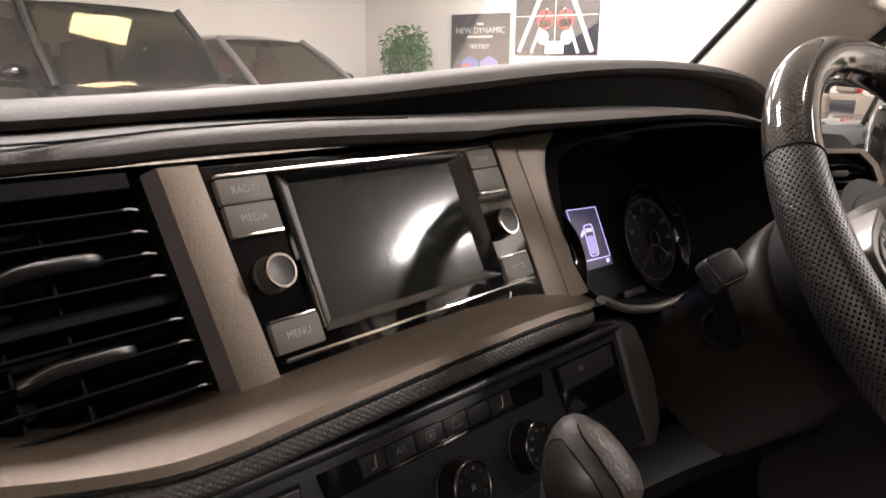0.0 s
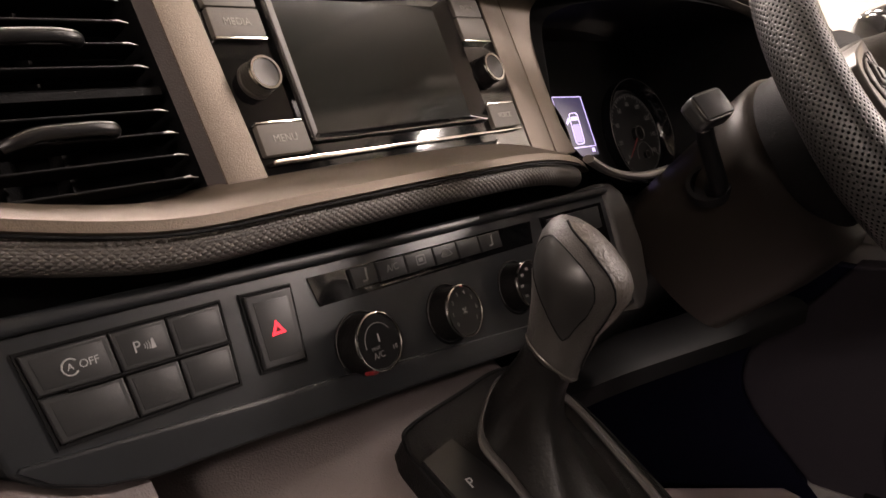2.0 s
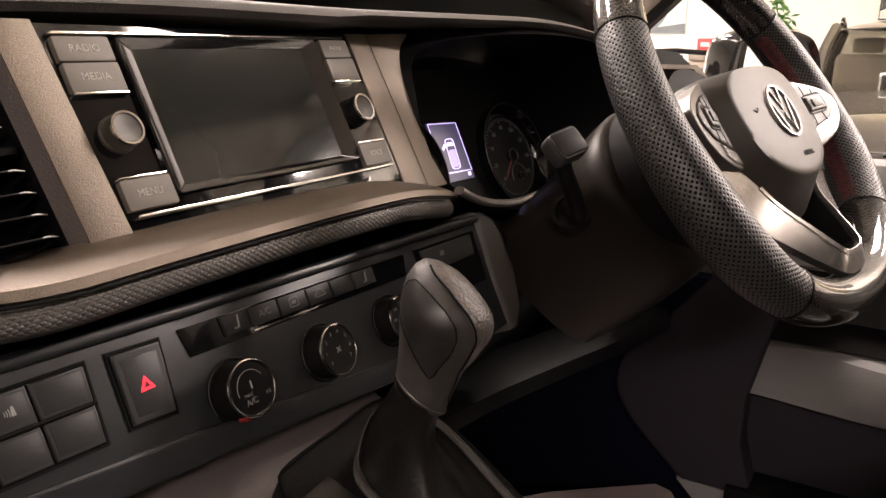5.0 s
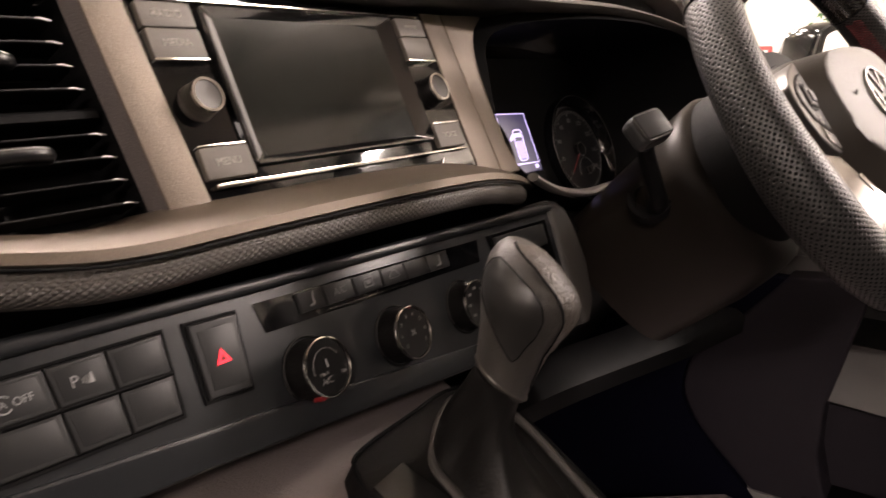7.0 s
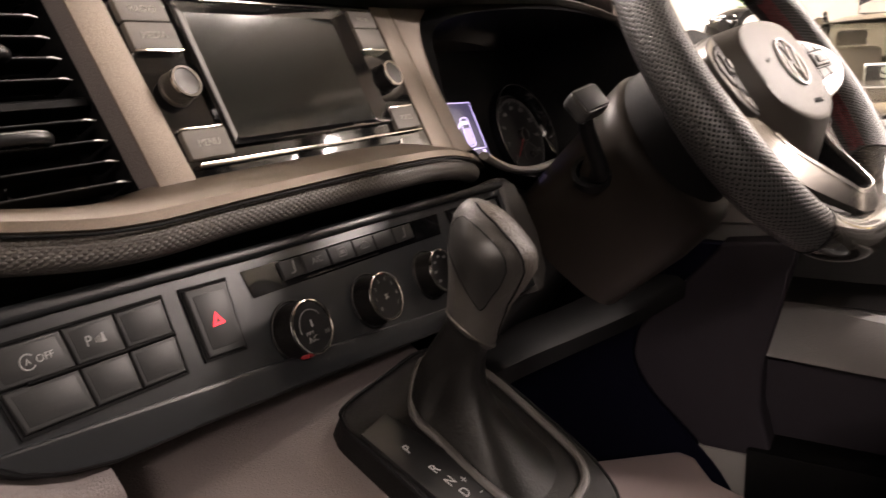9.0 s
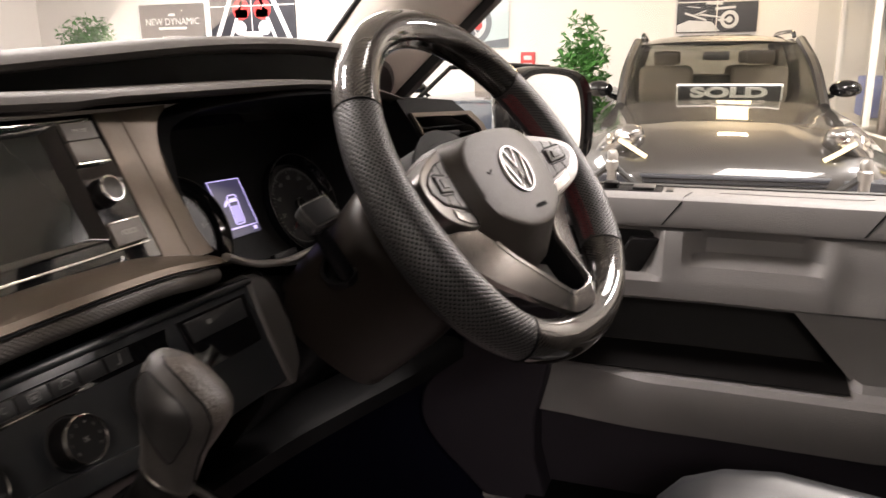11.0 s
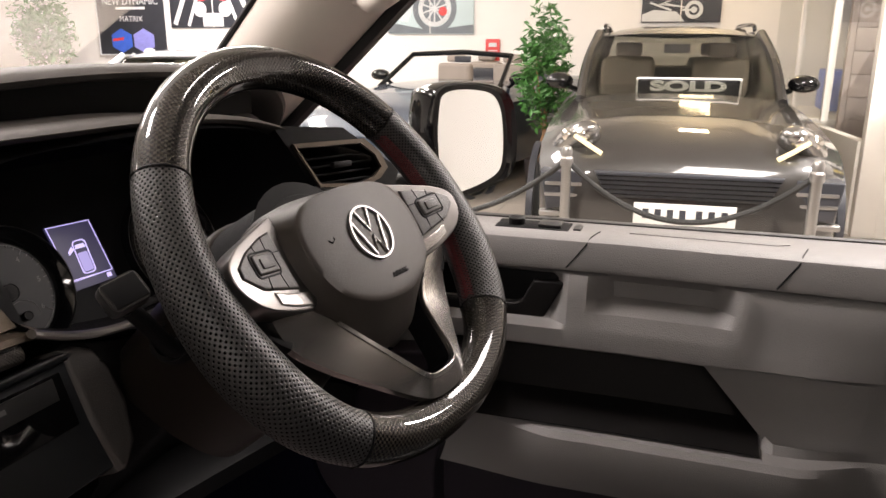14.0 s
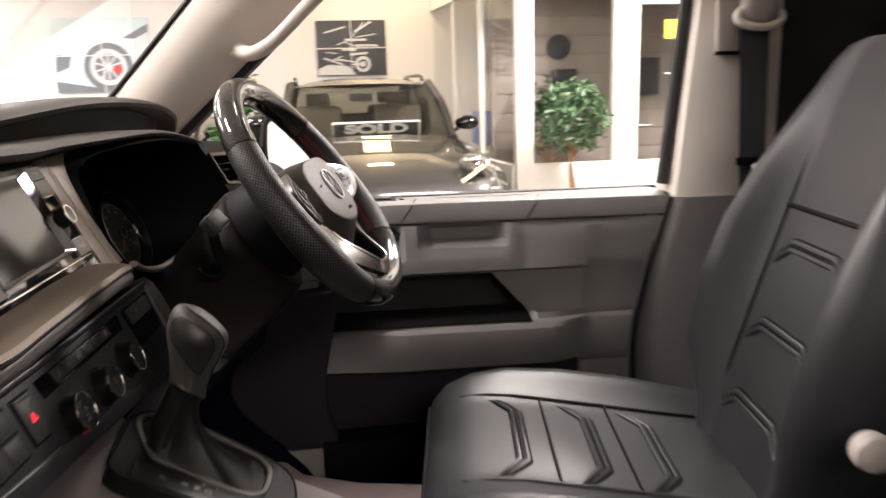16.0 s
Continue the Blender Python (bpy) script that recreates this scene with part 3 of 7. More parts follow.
for y, x0, x1 in ((0.0012, -0.128, 0.125),):
    part("chrome_strip", prism([(x0, y - 0.0016), (x0 + 0.004, y + 0.0002), (x1, y + 0.0002), (x1, y - 0.0012)], 0.0, 0.004, 0.0005), M_CHROME, info)
part("chrome_strip", prism([(-0.1180, -0.1085), (-0.116, -0.1074), (0.124, -0.1090), (0.1252, -0.1102), (-0.117, -0.1100)], 0.0, 0.0045, 0.0006), M_CHROME, info)


def key(x0, x1, y0, y1, text, bright_low, size=0.0062):
    k = part("key", prism(rounded(x0, x1, y0, y1, 0.0012, 2), 0.0, 0.004, 0.0008), M_BUTTON, info)
    if text:
        plate_text(text, size, M_KEYPRINT, k, ((x0 + x1) / 2, (y0 + y1) / 2, 0.0042), 0.0001)
    if bright_low:
        part("edge_strip", box(x0, x1, y0 - 0.0015, y0 - 0.0002, 0.0, 0.0042, 0.0004), M_CHROME, k)
    return k


key(-0.1262, -0.0915, -0.0165, -0.0015, "RADIO", False)
key(-0.1258, -0.0912, -0.0345, -0.0172, "MEDIA", True)
key(-0.1205, -0.087, -0.1045, -0.0865, "MENU", False)
key(0.0935, 0.1265, -0.0165, -0.0015, "PHONE", False, 0.0045)
key(0.0932, 0.127, -0.0355, -0.0172, "", True)
key(0.0915, 0.1258, -0.107, -0.0885, "VOICE", False, 0.0058)
part("edge_strip", box(-0.1205, -0.088, -0.0862, -0.085, 0.0, 0.0042, 0.0004), M_CHROME, info)
part("edge_strip", box(0.0915, 0.1258, -0.0882, -0.087, 0.0, 0.0042, 0.0004), M_CHROME, info)


def rotary(name, parent, x, y, r, h, face, mat_side, ring=M_CHROME, label=""):
    kn = part(name, lathe([(r * 1.08, 0.0), (r * 1.08, 0.002), (r, 0.003), (r, h - 0.0015), (r * 0.95, h), (r * 0.80, h)], 40), mat_side, parent, label, m=Matrix.Translation((x, y, 0)))
    part("ring", lathe([(r * 0.985, h - 0.001), (r * 0.97, h + 0.0008), (r * 0.84, h + 0.0008), (r * 0.82, h - 0.0005)], 40), ring, kn)
    part("cap", lathe([(r * 0.83, h - 0.001), (r * 0.80, h + 0.0002), (r * 0.4, h - 0.0004), (0, h - 0.0006)], 40), face, kn)
    return kn


M_KNURL = uv_dots(material("knurled metal side", (0.09, 0.082, 0.072), 0.35, metal=0.6, vary=0.1), 900, 900, 0.9, size=0.5)
rotary("volume_knob", info, -0.1080, -0.0597, 0.0102, 0.012, M_KNOBFACE, M_KNURL, label="knurled knob with a chrome ring")
rotary("tuning_knob", info, 0.1038, -0.0623, 0.0112, 0.0135, M_KNOBFACE, M_DARK, label="black knob with a chrome ring")
slot = smooth_path([(-0.0835, -0.1165, 0.0005), (-0.082, -0.1195, 0.0005), (-0.07, -0.1205, 0.0005), (0.0, -0.1205, 0.0005), (0.08, -0.1195, 0.0005), (0.091, -0.1175, 0.0005), (0.0935, -0.1145, 0.0005)], 40)
part("slot_rim", tube(slot, 0.0007, 6), M_SATIN, info)
part("slot", box(-0.08, 0.09, -0.1175, -0.1155, -0.002, 0.0006, 0.0004), M_BLACK, info)

# ---- climate and switch panel ----
M_ENDCAP = material("dark grey moulded plastic", (0.048, 0.0445, 0.042), 0.48, grain=0.35, grain_scale=900, vary=0.1, spec=0.35)
clim = thing("climate_panel", "anthracite panel with heater dials and a switch bank", "control panel", m=FACE_B)
outline = [(-0.296, 0.040), (-0.2103, 0.0365), (-0.1028, 0.0315), (0.0759, 0.0262), (0.225, 0.0215), (0.245, 0.018), (0.258, 0.0), (0.258, -0.04), (0.245, -0.085), (0.12, -0.080), (0.0195, -0.0697), (-0.0962, -0.0568), (-0.1782, -0.0482), (-0.2259, -0.0441), (-0.250, -0.0380), (-0.268, -0.0300), (-0.2813, -0.0190), (-0.285, 0.0014), (-0.2896, 0.020)]
part("fascia", prism(outline, -0.03, 0.0, 0.0022, 3), M_PANEL, clim)
part("brow", prism([(-0.31, 0.0430), (-0.2103, 0.0392), (-0.1028, 0.0340), (0.0759, 0.0288), (0.2278, 0.0236), (0.236, 0.020), (0.232, 0.0160), (0.0759, 0.0215), (-0.1028, 0.0265), (-0.2103, 0.0310), (-0.31, 0.0345)], -0.02, 0.004, 0.003, 3), M_PANEL, clim)
part("end_cap", prism([(0.224, 0.027), (0.240, 0.0245), (0.255, 0.0155), (0.263, -0.005), (0.266, -0.038), (0.256, -0.075), (0.236, -0.092), (0.226, -0.090), (0.222, -0.04)], -0.04, 0.004, 0.007, 4), M_ENDCAP, clim, "dark grey rounded end cap")
# lower fold of the fascia
part("fold", prism([(-0.277, -0.0175), (-0.1325, -0.034), (0.0577, -0.0578), (0.10, -0.062), (0.10, -0.0765), (0.0195, -0.0685), (-0.0962, -0.0556), (-0.1782, -0.0470), (-0.2259, -0.0430), (-0.250, -0.0370), (-0.267, -0.0292), (-0.279, -0.0190)], -0.01, 0.0024, 0.002), M_PANEL, clim)
# bank of six flush switches in a shallow well
bank_o = [(-0.2672, 0.0250), (-0.1728, 0.0223), (-0.1744, -0.0189), (-0.2606, -0.0153)]
grow = [(-0.2686, 0.0264), (-0.1714, 0.0237), (-0.1730, -0.0204), (-0.2620, -0.0168)]
part("bank_surround", ring_prism(grow, bank_o, -0.002, 0.0012), M_BLACK, clim)
part("bank_back", prism(bank_o, -0.003, 0.0004), M_BLACK, clim)


def bank_x(f, y):
    """Slanted left and right sides of the bank at height y, f from 0 to 1 across it."""
    lf = -0.2672 + (0.0250 - y) / 0.0403 * 0.0066
    rt = -0.1728 - (0.0223 - y) / 0.0412 * 0.0016
    return lf + (rt - lf) * f


COLS = ((0.0, 0.3970), (0.3970, 0.6890), (0.6890, 1.0))
for i, (f0, f1) in enumerate(COLS):
    for j in range(2):
        def edge(f, up):
            top, mid, low = 0.0250 - 0.0027 * f, 0.0058 - 0.0037 * f, -0.0153 - 0.0036 * f
            y = (top if up else mid) if j == 0 else (mid if up else low)
            return [bank_x(f, y), y]
        g = 0.0005
        a0, a1, b1, b0 = edge(f0, True), edge(f1, True), edge(f1, False), edge(f0, False)
        pts = [(a0[0] + g, a0[1] - g), (a1[0] - g, a1[1] - g), (b1[0] - g, b1[1] + g), (b0[0] + g, b0[1] + g)]
        sw = part("switch", prism(pts, 0.0, 0.0024, 0.0013, 4), M_SWITCH, clim)
        dish = [(x + (sum(p[0] for p in pts) / 4 - x) * 0.16, y + (sum(p[1] for p in pts) / 4 - y) * 0.22) for x, y in pts]
        part("switch_face", prism(dish, 0.0018, 0.0026, 0.0005, 2), M_SWITCH, sw)
        if j == 0 and i == 0:
            plate_text("OFF", 0.0049, M_WHITE, sw, (-0.2405, 0.0141, 0.0027), 0.0001)
            rg = [(-0.2485 + 0.0036 * math.cos(q), 0.0143 + 0.0036 * math.sin(q), 0.0027) for q in (radians(40 + 28 * k) for k in range(11))]
            part("symbol", tube(rg, 0.0004, 5), M_WHITE, sw)
            plate_text("A", 0.0041, M_WHITE, sw, (-0.2485, 0.0143, 0.0027), 0.0001)
        if j == 0 and i == 1:
            plate_text("P", 0.0074, M_WHITE, sw, (-0.2189, 0.0136, 0.0027), 0.0001)
            for k in range(3):
                rg = [(-0.2160 + 0.0011 * k + 0.0008 * math.cos(q), 0.0132 + (0.0012 + 0.0005 * k) * math.sin(q), 0.0027) for q in (radians(-60 + 20 * n) for n in range(7))]
                part("symbol", tube(rg, 0.00028, 5), M_WHITE, sw)
            part("symbol", prism([(-0.2126, 0.0112), (-0.2102, 0.0112), (-0.2108, 0.0158), (-0.2119, 0.0158)], 0.0024, 0.0028), M_WHITE, sw)
part("divider_bar", tube([(-0.2520, 0.0052, 0.0024), (-0.2470, 0.0050, 0.0034), (-0.1790, 0.0023, 0.0034), (-0.1735, 0.0021, 0.0024)], 0.0011, 8), M_BLACK, clim)
hz = part("hazard_switch", prism([(-0.1586, 0.0214), (-0.1292, 0.0198), (-0.1326, -0.0196), (-0.1588, -0.0175)], 0.0, 0.0026, 0.0014, 4), M_SWITCH, clim)
part("switch_face", prism([(-0.1550, 0.0170), (-0.1330, 0.0158), (-0.1355, -0.0155), (-0.1552, -0.0140)], 0.0018, 0.0029, 0.0006, 2), M_SWITCH, hz)
part("hazard_surround", ring_prism([(-0.1606, 0.0232), (-0.1276, 0.0214), (-0.1312, -0.0215), (-0.1608, -0.0191)], [(-0.1588, 0.0216), (-0.1290, 0.0200), (-0.1324, -0.0198), (-0.1590, -0.0177)], -0.001, 0.0010), M_BLACK, clim)
part("warning_triangle", prism([(-0.1496, -0.0024), (-0.1404, -0.0024), (-0.1450, 0.0054)], 0.0026, 0.0032), M_RED, hz, "glowing red warning triangle")
part("triangle_inner", prism([(-0.1470, -0.0009), (-0.1430, -0.0009), (-0.1450, 0.0022)], 0.0028, 0.0034), M_REDPLASTIC, hz)
# strip of small keys
part("key_strip", prism([(-0.1157, 0.0213), (0.105, 0.0137), (0.1005, -0.0030), (-0.1126, 0.0040)], -0.002, 0.0006), M_PIANO, clim)
sk = [(-0.0863, -0.0657), (-0.0651, -0.0404), (-0.0398, -0.0136), (-0.0130, 0.0107), (0.0113, 0.0350), (0.0356, 0.0609)]
for i, (x0, x1) in enumerate(sk):
    yt = 0.0202 - 0.0345 * (x0 + 0.1157)
    k = part("key", prism([(x0, yt), (x1 - 0.0006, yt - 0.0006), (x1 - 0.0006, yt - 0.0125), (x0 + 0.001, yt - 0.012)], 0.0, 0.003, 0.0008), M_SWITCH, clim)
    cx, cy = (x0 + x1) / 2, yt - 0.006
    if i == 1:
        plate_text("A/C", 0.0062, M_GREYPRINT, k, (cx, cy, 0.0032), 0.0001)
    elif i == 2:
        part("symbol", ring_prism(rounded(cx - 0.0042, cx + 0.0042, cy - 0.0032, cy + 0.0032, 0.0008, 2), rounded(cx - 0.0035, cx + 0.0035, cy - 0.0025, cy + 0.0025, 0.0005, 2), 0.0028, 0.0033), M_GREYPRINT, k)
        part("symbol", box(cx - 0.002, cx + 0.002, cy - 0.0012, cy + 0.0012, 0.0028, 0.0032), M_GREYPRINT, k)
    elif i == 3:
        part("symbol", tube(smooth_path([(cx - 0.005, cy - 0.002, 0.0031), (cx - 0.004, cy + 0.0005, 0.0031), (cx - 0.0015, cy + 0.0025, 0.0031), (cx + 0.0015, cy + 0.0022, 0.0031), (cx + 0.004, cy, 0.0031), (cx + 0.005, cy - 0.002, 0.0031)], 14, True), 0.00035, 5, True), M_GREYPRINT, k)
    elif i in (0, 5):
        part("symbol", tube(smooth_path([(cx + 0.0018, cy + 0.0042, 0.0031), (cx + 0.001, cy, 0.0031), (cx + 0.0005, cy - 0.003, 0.0031), (cx - 0.003, cy - 0.0032, 0.0031)], 10), 0.0007, 5), M_GREYPRINT, k)
part("chrome_line", tube([(-0.0640, 0.0042, 0.0012), (0.012, 0.0017, 0.0012)], 0.0006, 6), M_CHROME, clim)


def dial(x, y):
    """Heater dial: recess, short drum, thin chrome ring and a smoked cap."""
    d = part("dial_seat", lathe([(0.0202, -0.004), (0.0202, 0.0006), (0.0188, 0.0010), (0.0180, -0.001)], 48), M_BLACK, clim, m=Matrix.Translation((x, y, 0)))
    part("seat_ring", tube([(0.0199 * math.cos(radians(q)), 0.0199 * math.sin(radians(q)), 0.0012) for q in range(60, 205, 8)], 0.0003, 5), M_ENDCAP, d)
    kn = part("heater_knob", lathe([(0.0178, 0.0), (0.0170, 0.009), (0.0171, 0.0145), (0.0150, 0.0145)], 48), M_DARK, d, "black heater knob with a chrome ring")
    part("ring", lathe([(0.0172, 0.0140), (0.0171, 0.0156), (0.0164, 0.0158), (0.0160, 0.0146)], 48), M_CHROME, kn)
    part("cap", lathe([(0.0162, 0.0142), (0.0154, 0.0149), (0.0, 0.0149)], 48), M_CAP, kn)
    return d


d1 = dial(-0.0908, -0.0247)
plate_text("A/C", 0.0052, M_GREYPRINT, d1, (-0.003, -0.0072, 0.0151), 0.0001)
plate_text("MAX", 0.003, M_GREYPRINT, d1, (-0.004, -0.003, 0.0151), 0.0001)
plate_text("HI", 0.0038, M_GREYPRINT, d1, (0.0105, -0.006, 0.0151), 0.0001)
part("pointer", box(-0.0004, 0.0004, 0.0, 0.0045, 0.0148, 0.0152), M_WHITE, d1)
part("arc", tube([(0.0108 * math.cos(radians(a)), 0.0108 * math.sin(radians(a)), 0.0149) for a in range(30, 200, 10)], 0.0003, 5), M_GREYPRINT, d1)
part("marker", box(-0.0100, -0.0052, -0.0166, -0.0138, 0.0060, 0.0140, 0.001), M_REDPLASTIC, d1, "red marker")
d2 = dial(-0.0135, -0.0278)
for i, c in enumerate("01234567"):
    a = radians(215 - i * 36)
    plate_text(c, 0.0036, M_GREYPRINT, d2, (0.0118 * math.cos(a), 0.0118 * math.sin(a), 0.0151), 0.0001)
for i in range(4):
    part("fan_blade", box(-0.0005, 0.0005, 0.0004, 0.0024, 0.0148, 0.0152, m=pose(0, 0, 0, 0, 0, 45 + 90 * i)), M_GREYPRINT, d2)
part("marker", box(0.002, 0.0046, 0.0148, 0.0168, 0.006, 0.0152, 0.0008), M_REDPLASTIC, d2, "red marker")
d3 = dial(0.0640, -0.0292)
for i in range(7):
    a = radians(215 - i * 40)
    part("symbol", box(-0.0018, 0.0018, -0.001, 0.001, 0.0148, 0.0152, 0.0003, m=Matrix.Translation((0.0115 * math.cos(a), 0.0115 * math.sin(a), 0))), M_GREYPRINT, d3)
pk = part("blank_switch", prism([(0.118, 0.0140), (0.2150, 0.0110), (0.2120, -0.036), (0.124, -0.034)], -0.002, 0.002, 0.0015), M_PIANO, clim)
part("blank_key", prism([(0.124, 0.0110), (0.205, 0.0085), (0.203, -0.010), (0.127, -0.008)], 0.0, 0.004, 0.0012), M_SWITCH, pk)
part("symbol", box(0.150, 0.156, 0.001, 0.005, 0.0038, 0.0043), M_GREYPRINT, pk)

# ---- instruments ----
FACE_C = frame_of((0.385, 0.045, 1.155), (1, -0.10, 0), (0, 0.40, 1.0))
clu = thing("instrument_cluster", "unlit round dials with a lit vehicle display between them", "instrument cluster", m=FACE_C)
part("face", prism(rounded(-0.185, 0.21, -0.085, 0.105, 0.03, 5), -0.012, -0.004), M_BLACK, clu)


def gauge(cx, cy, r, numbers, start, sweep, needle):
    """A dial with its raised black bezel, scale, hub and small inset dial."""
    g = part("dial", lathe([(r * 1.02, -0.006), (r * 1.02, -0.003), (r * 0.2, -0.003), (0, -0.003)], 64), M_DIAL, clu, m=Matrix.Translation((cx, cy, 0)))
    part("dial_bezel", lathe([(r * 1.0, -0.003), (r * 1.10, 0.004), (r * 1.24, 0.0095), (r * 1.28, 0.0085), (r * 1.29, -0.008), (r * 1.0, -0.008)], 64), M_PIANO, g)
    part("bright_rim", lathe([(r * 1.262, 0.0088), (r * 1.275, 0.0096), (r * 1.285, 0.0086)], 64), M_ENDRING, g)
    part("scale_ring", lathe([(r * 0.965, -0.0031), (r * 0.965, -0.0026), (r * 0.955, -0.0026), (r * 0.955, -0.0031)], 64), M_GREYPRINT, g)
    n = (len(numbers) - 1) * 5
    for i in range(n + 1):
        l = 0.11 if i % 5 == 0 else 0.055
        part("tick", box(r * (0.95 - l), r * 0.95, -0.0003, 0.0003, -0.0030, -0.0024, m=pose(0, 0, 0, 0, 0, start - i * sweep / n)), M_GREYPRINT, g)
    for i, c in enumerate(numbers):
        a = radians(start - i * sweep / (len(numbers) - 1))
        plate_text(c, r * 0.15, M_GREYPRINT, g, (r * 0.73 * math.cos(a), r * 0.73 * math.sin(a), -0.0026), 0.0001)
    part("hub", lathe([(r * 0.17, -0.003), (r * 0.16, 0.003), (r * 0.06, 0.0036), (0, 0.0036)], 28), M_DARK, g)
    part("hub_ring", lathe([(r * 0.175, 0.0024), (r * 0.165, 0.0038), (r * 0.145, 0.0026)], 32), M_ENDRING, g)
    part("needle", prism([(-0.0009, 0), (0.0009, 0), (0.0004, r * 0.78), (-0.0004, r * 0.78)], 0.001, 0.002, m=pose(0, 0, 0, 0, 0, needle)), M_REDPLASTIC, g)
    low = Matrix.Translation((r * 0.18, -r * 0.52, 0))
    part("small_scale", tube([(r * 0.32 * math.cos(radians(q)), r * 0.32 * math.sin(radians(q)), -0.0028) for q in range(-10, 195, 12)], 0.0003, 5, m=low), M_GREYPRINT, g)
    part("small_hub", lathe([(r * 0.09, -0.003), (r * 0.08, 0.001), (0, 0.001)], 20, m=low), M_DARK, g)
    part("small_hub_ring", lathe([(r * 0.095, 0.0006), (r * 0.088, 0.0016), (r * 0.072, 0.0008)], 24, m=low), M_ENDRING, g)
    return g


M_ENDRING = material("dim dial ring", (0.06, 0.058, 0.056), 0.35, metal=0.7, vary=0.1)
M_DIAL = material("dial face", (0.010, 0.010, 0.011), 0.45, vary=0.1, spec=0.25)
gauge(-0.094, -0.012, 0.0505, "0123456", 225, 262, 132)
gauge(0.122, -0.0157, 0.0530, ["0", "20", "40", "60", "80", "100", "120", "140", "160"], 225, 262, 132)
lcd = part("display", prism([(-0.0312, 0.0395), (-0.0247, -0.0317), (0.0300, -0.0317), (0.0236, 0.0375)], -0.003, -0.0005), M_LCD, clu, "lit violet display with a van outline")
part("display_border", ring_prism([(-0.0307, 0.0391), (-0.0250, -0.0208), (0.0282, -0.0222), (0.0232, 0.0371)], [(-0.0299, 0.0383), (-0.0243, -0.0200), (0.0274, -0.0214), (0.0225, 0.0363)], -0.001, 0.0), M_LCDLINE, lcd)
part("display_line", box(-0.026, 0.026, -0.0222, -0.0214, -0.001, 0.0), M_LCDLINE, lcd)
vb = rounded(-0.0075, 0.0075, -0.017, 0.018, 0.004, 4)
part("van_symbol", ring_prism([(x * 1.12, y * 1.06) for x, y in vb], vb, -0.001, 0.0002), M_LCDLINE, lcd)
part("van_symbol", prism(rounded(-0.0062, 0.0062, -0.0155, 0.0055, 0.002, 3), -0.001, 0.0), emissive("display fill", (0.35, 0.29, 0.6), 0.9), lcd)
part("van_symbol", prism([(-0.0065, 0.010), (0.0065, 0.010), (0.005, 0.0145), (-0.005, 0.0145)], -0.001, 0.0002), M_LCDLINE, lcd)
part("door_symbol", prism([(-0.0085, 0.010), (-0.0155, 0.0055), (-0.0165, 0.0085), (-0.0105, 0.014)], -0.001, 0.0002), M_LCDLINE, lcd)
part("fuel_symbol", box(0.0185, 0.0245, -0.0285, -0.0238, -0.001, 0.0, 0.0008), M_LCDLINE, lcd)
part("button", box(0.03, 0.075, -0.075, -0.066, -0.004, 0.004, 0.002), M_DARK, clu)

# ---- steering column ----
WHEEL_YAW, WHEEL_RAKE = -11.9, 34.9
WC = Vector((0.3243, -0.2889, 1.2195))
wu = Vector((math.cos(radians(WHEEL_YAW)), math.sin(radians(WHEEL_YAW)), 0))
wf = Vector((-math.sin(radians(WHEEL_YAW)), math.cos(radians(WHEEL_YAW)), 0))
wv = wf * math.sin(radians(WHEEL_RAKE)) + Vector((0, 0, math.cos(radians(WHEEL_RAKE))))
FACE_W = frame_of(WC, wu, wv)
col = thing("steering_column", "dark plastic steering column shroud with a control stalk", "steering column", m=FACE_W)
rings = []
for z, w, t, bt in ((-0.030, 0.060, 0.056, -0.058), (-0.036, 0.067, 0.062, -0.066), (-0.070, 0.071, 0.065, -0.074), (-0.102, 0.074, 0.067, -0.082)):
    rings.append([(w * math.cos(q), (t if math.sin(q) > 0 else -bt) * math.sin(q), z) for q in (2 * math.pi * j / 40 for j in range(40))])
part("collar", loft(rings), M_BLACK, col, "dark round collar behind the wheel")
rings = []
for z, w, t, bt in ((-0.098, 0.076, 0.064, -0.090), (-0.103, 0.084, 0.069, -0.098), (-0.12, 0.087, 0.066, -0.104), (-0.16, 0.087, 0.054, -0.112), (-0.26, 0.084, 0.034, -0.120)):
    rings.append([(w * (abs(math.cos(q)) ** 0.9) * (1 if math.cos(q) > 0 else -1) * (1 + 0.32 * min(0.0, math.sin(q))), (t if math.sin(q) > 0 else -bt) * math.sin(q), z) for q in (2 * math.pi * j / 48 for j in range(48))])
part("shroud", loft(rings), M_COLUMN, col, "dark grained shroud", angle=60)
FWI = FACE_W.inverted()


def wheel_local(p):
    return FWI @ Vector(p)


sb, stp = wheel_local((0.266, -0.158, 1.127)), wheel_local((0.192, -0.171, 1.188))
part("stalk_socket", lathe([(0.019, 0.0), (0.019, 0.012), (0.015, 0.012), (0.013, 0.002), (0, 0.001)], 24, m=Matrix.Translation(wheel_local((0.270, -0.152, 1.126))) @ (stp - sb).to_track_quat("Z", "Y").to_matrix().to_4x4()), M_BLACK, col)
stalk = part("stalk", tube(smooth_path([sb, sb.lerp(stp, 0.35) + Vector((0, -0.012, 0)), sb.lerp(stp, 0.75), stp], 16), [0.0085 - 0.002 * i / 15 for i in range(16)], 12), M_BLACK, col)
tip = Matrix.Translation(wheel_local((0.187, -0.174, 1.200))) @ pose(0, 0, 0, -8, -14, 6)
part("stalk_head", box(-0.0145, 0.0165, -0.0125, 0.0125, -0.0100, 0.0065, 0.0058, 4, m=tip), M_SWITCH, stalk, "rounded stalk head")
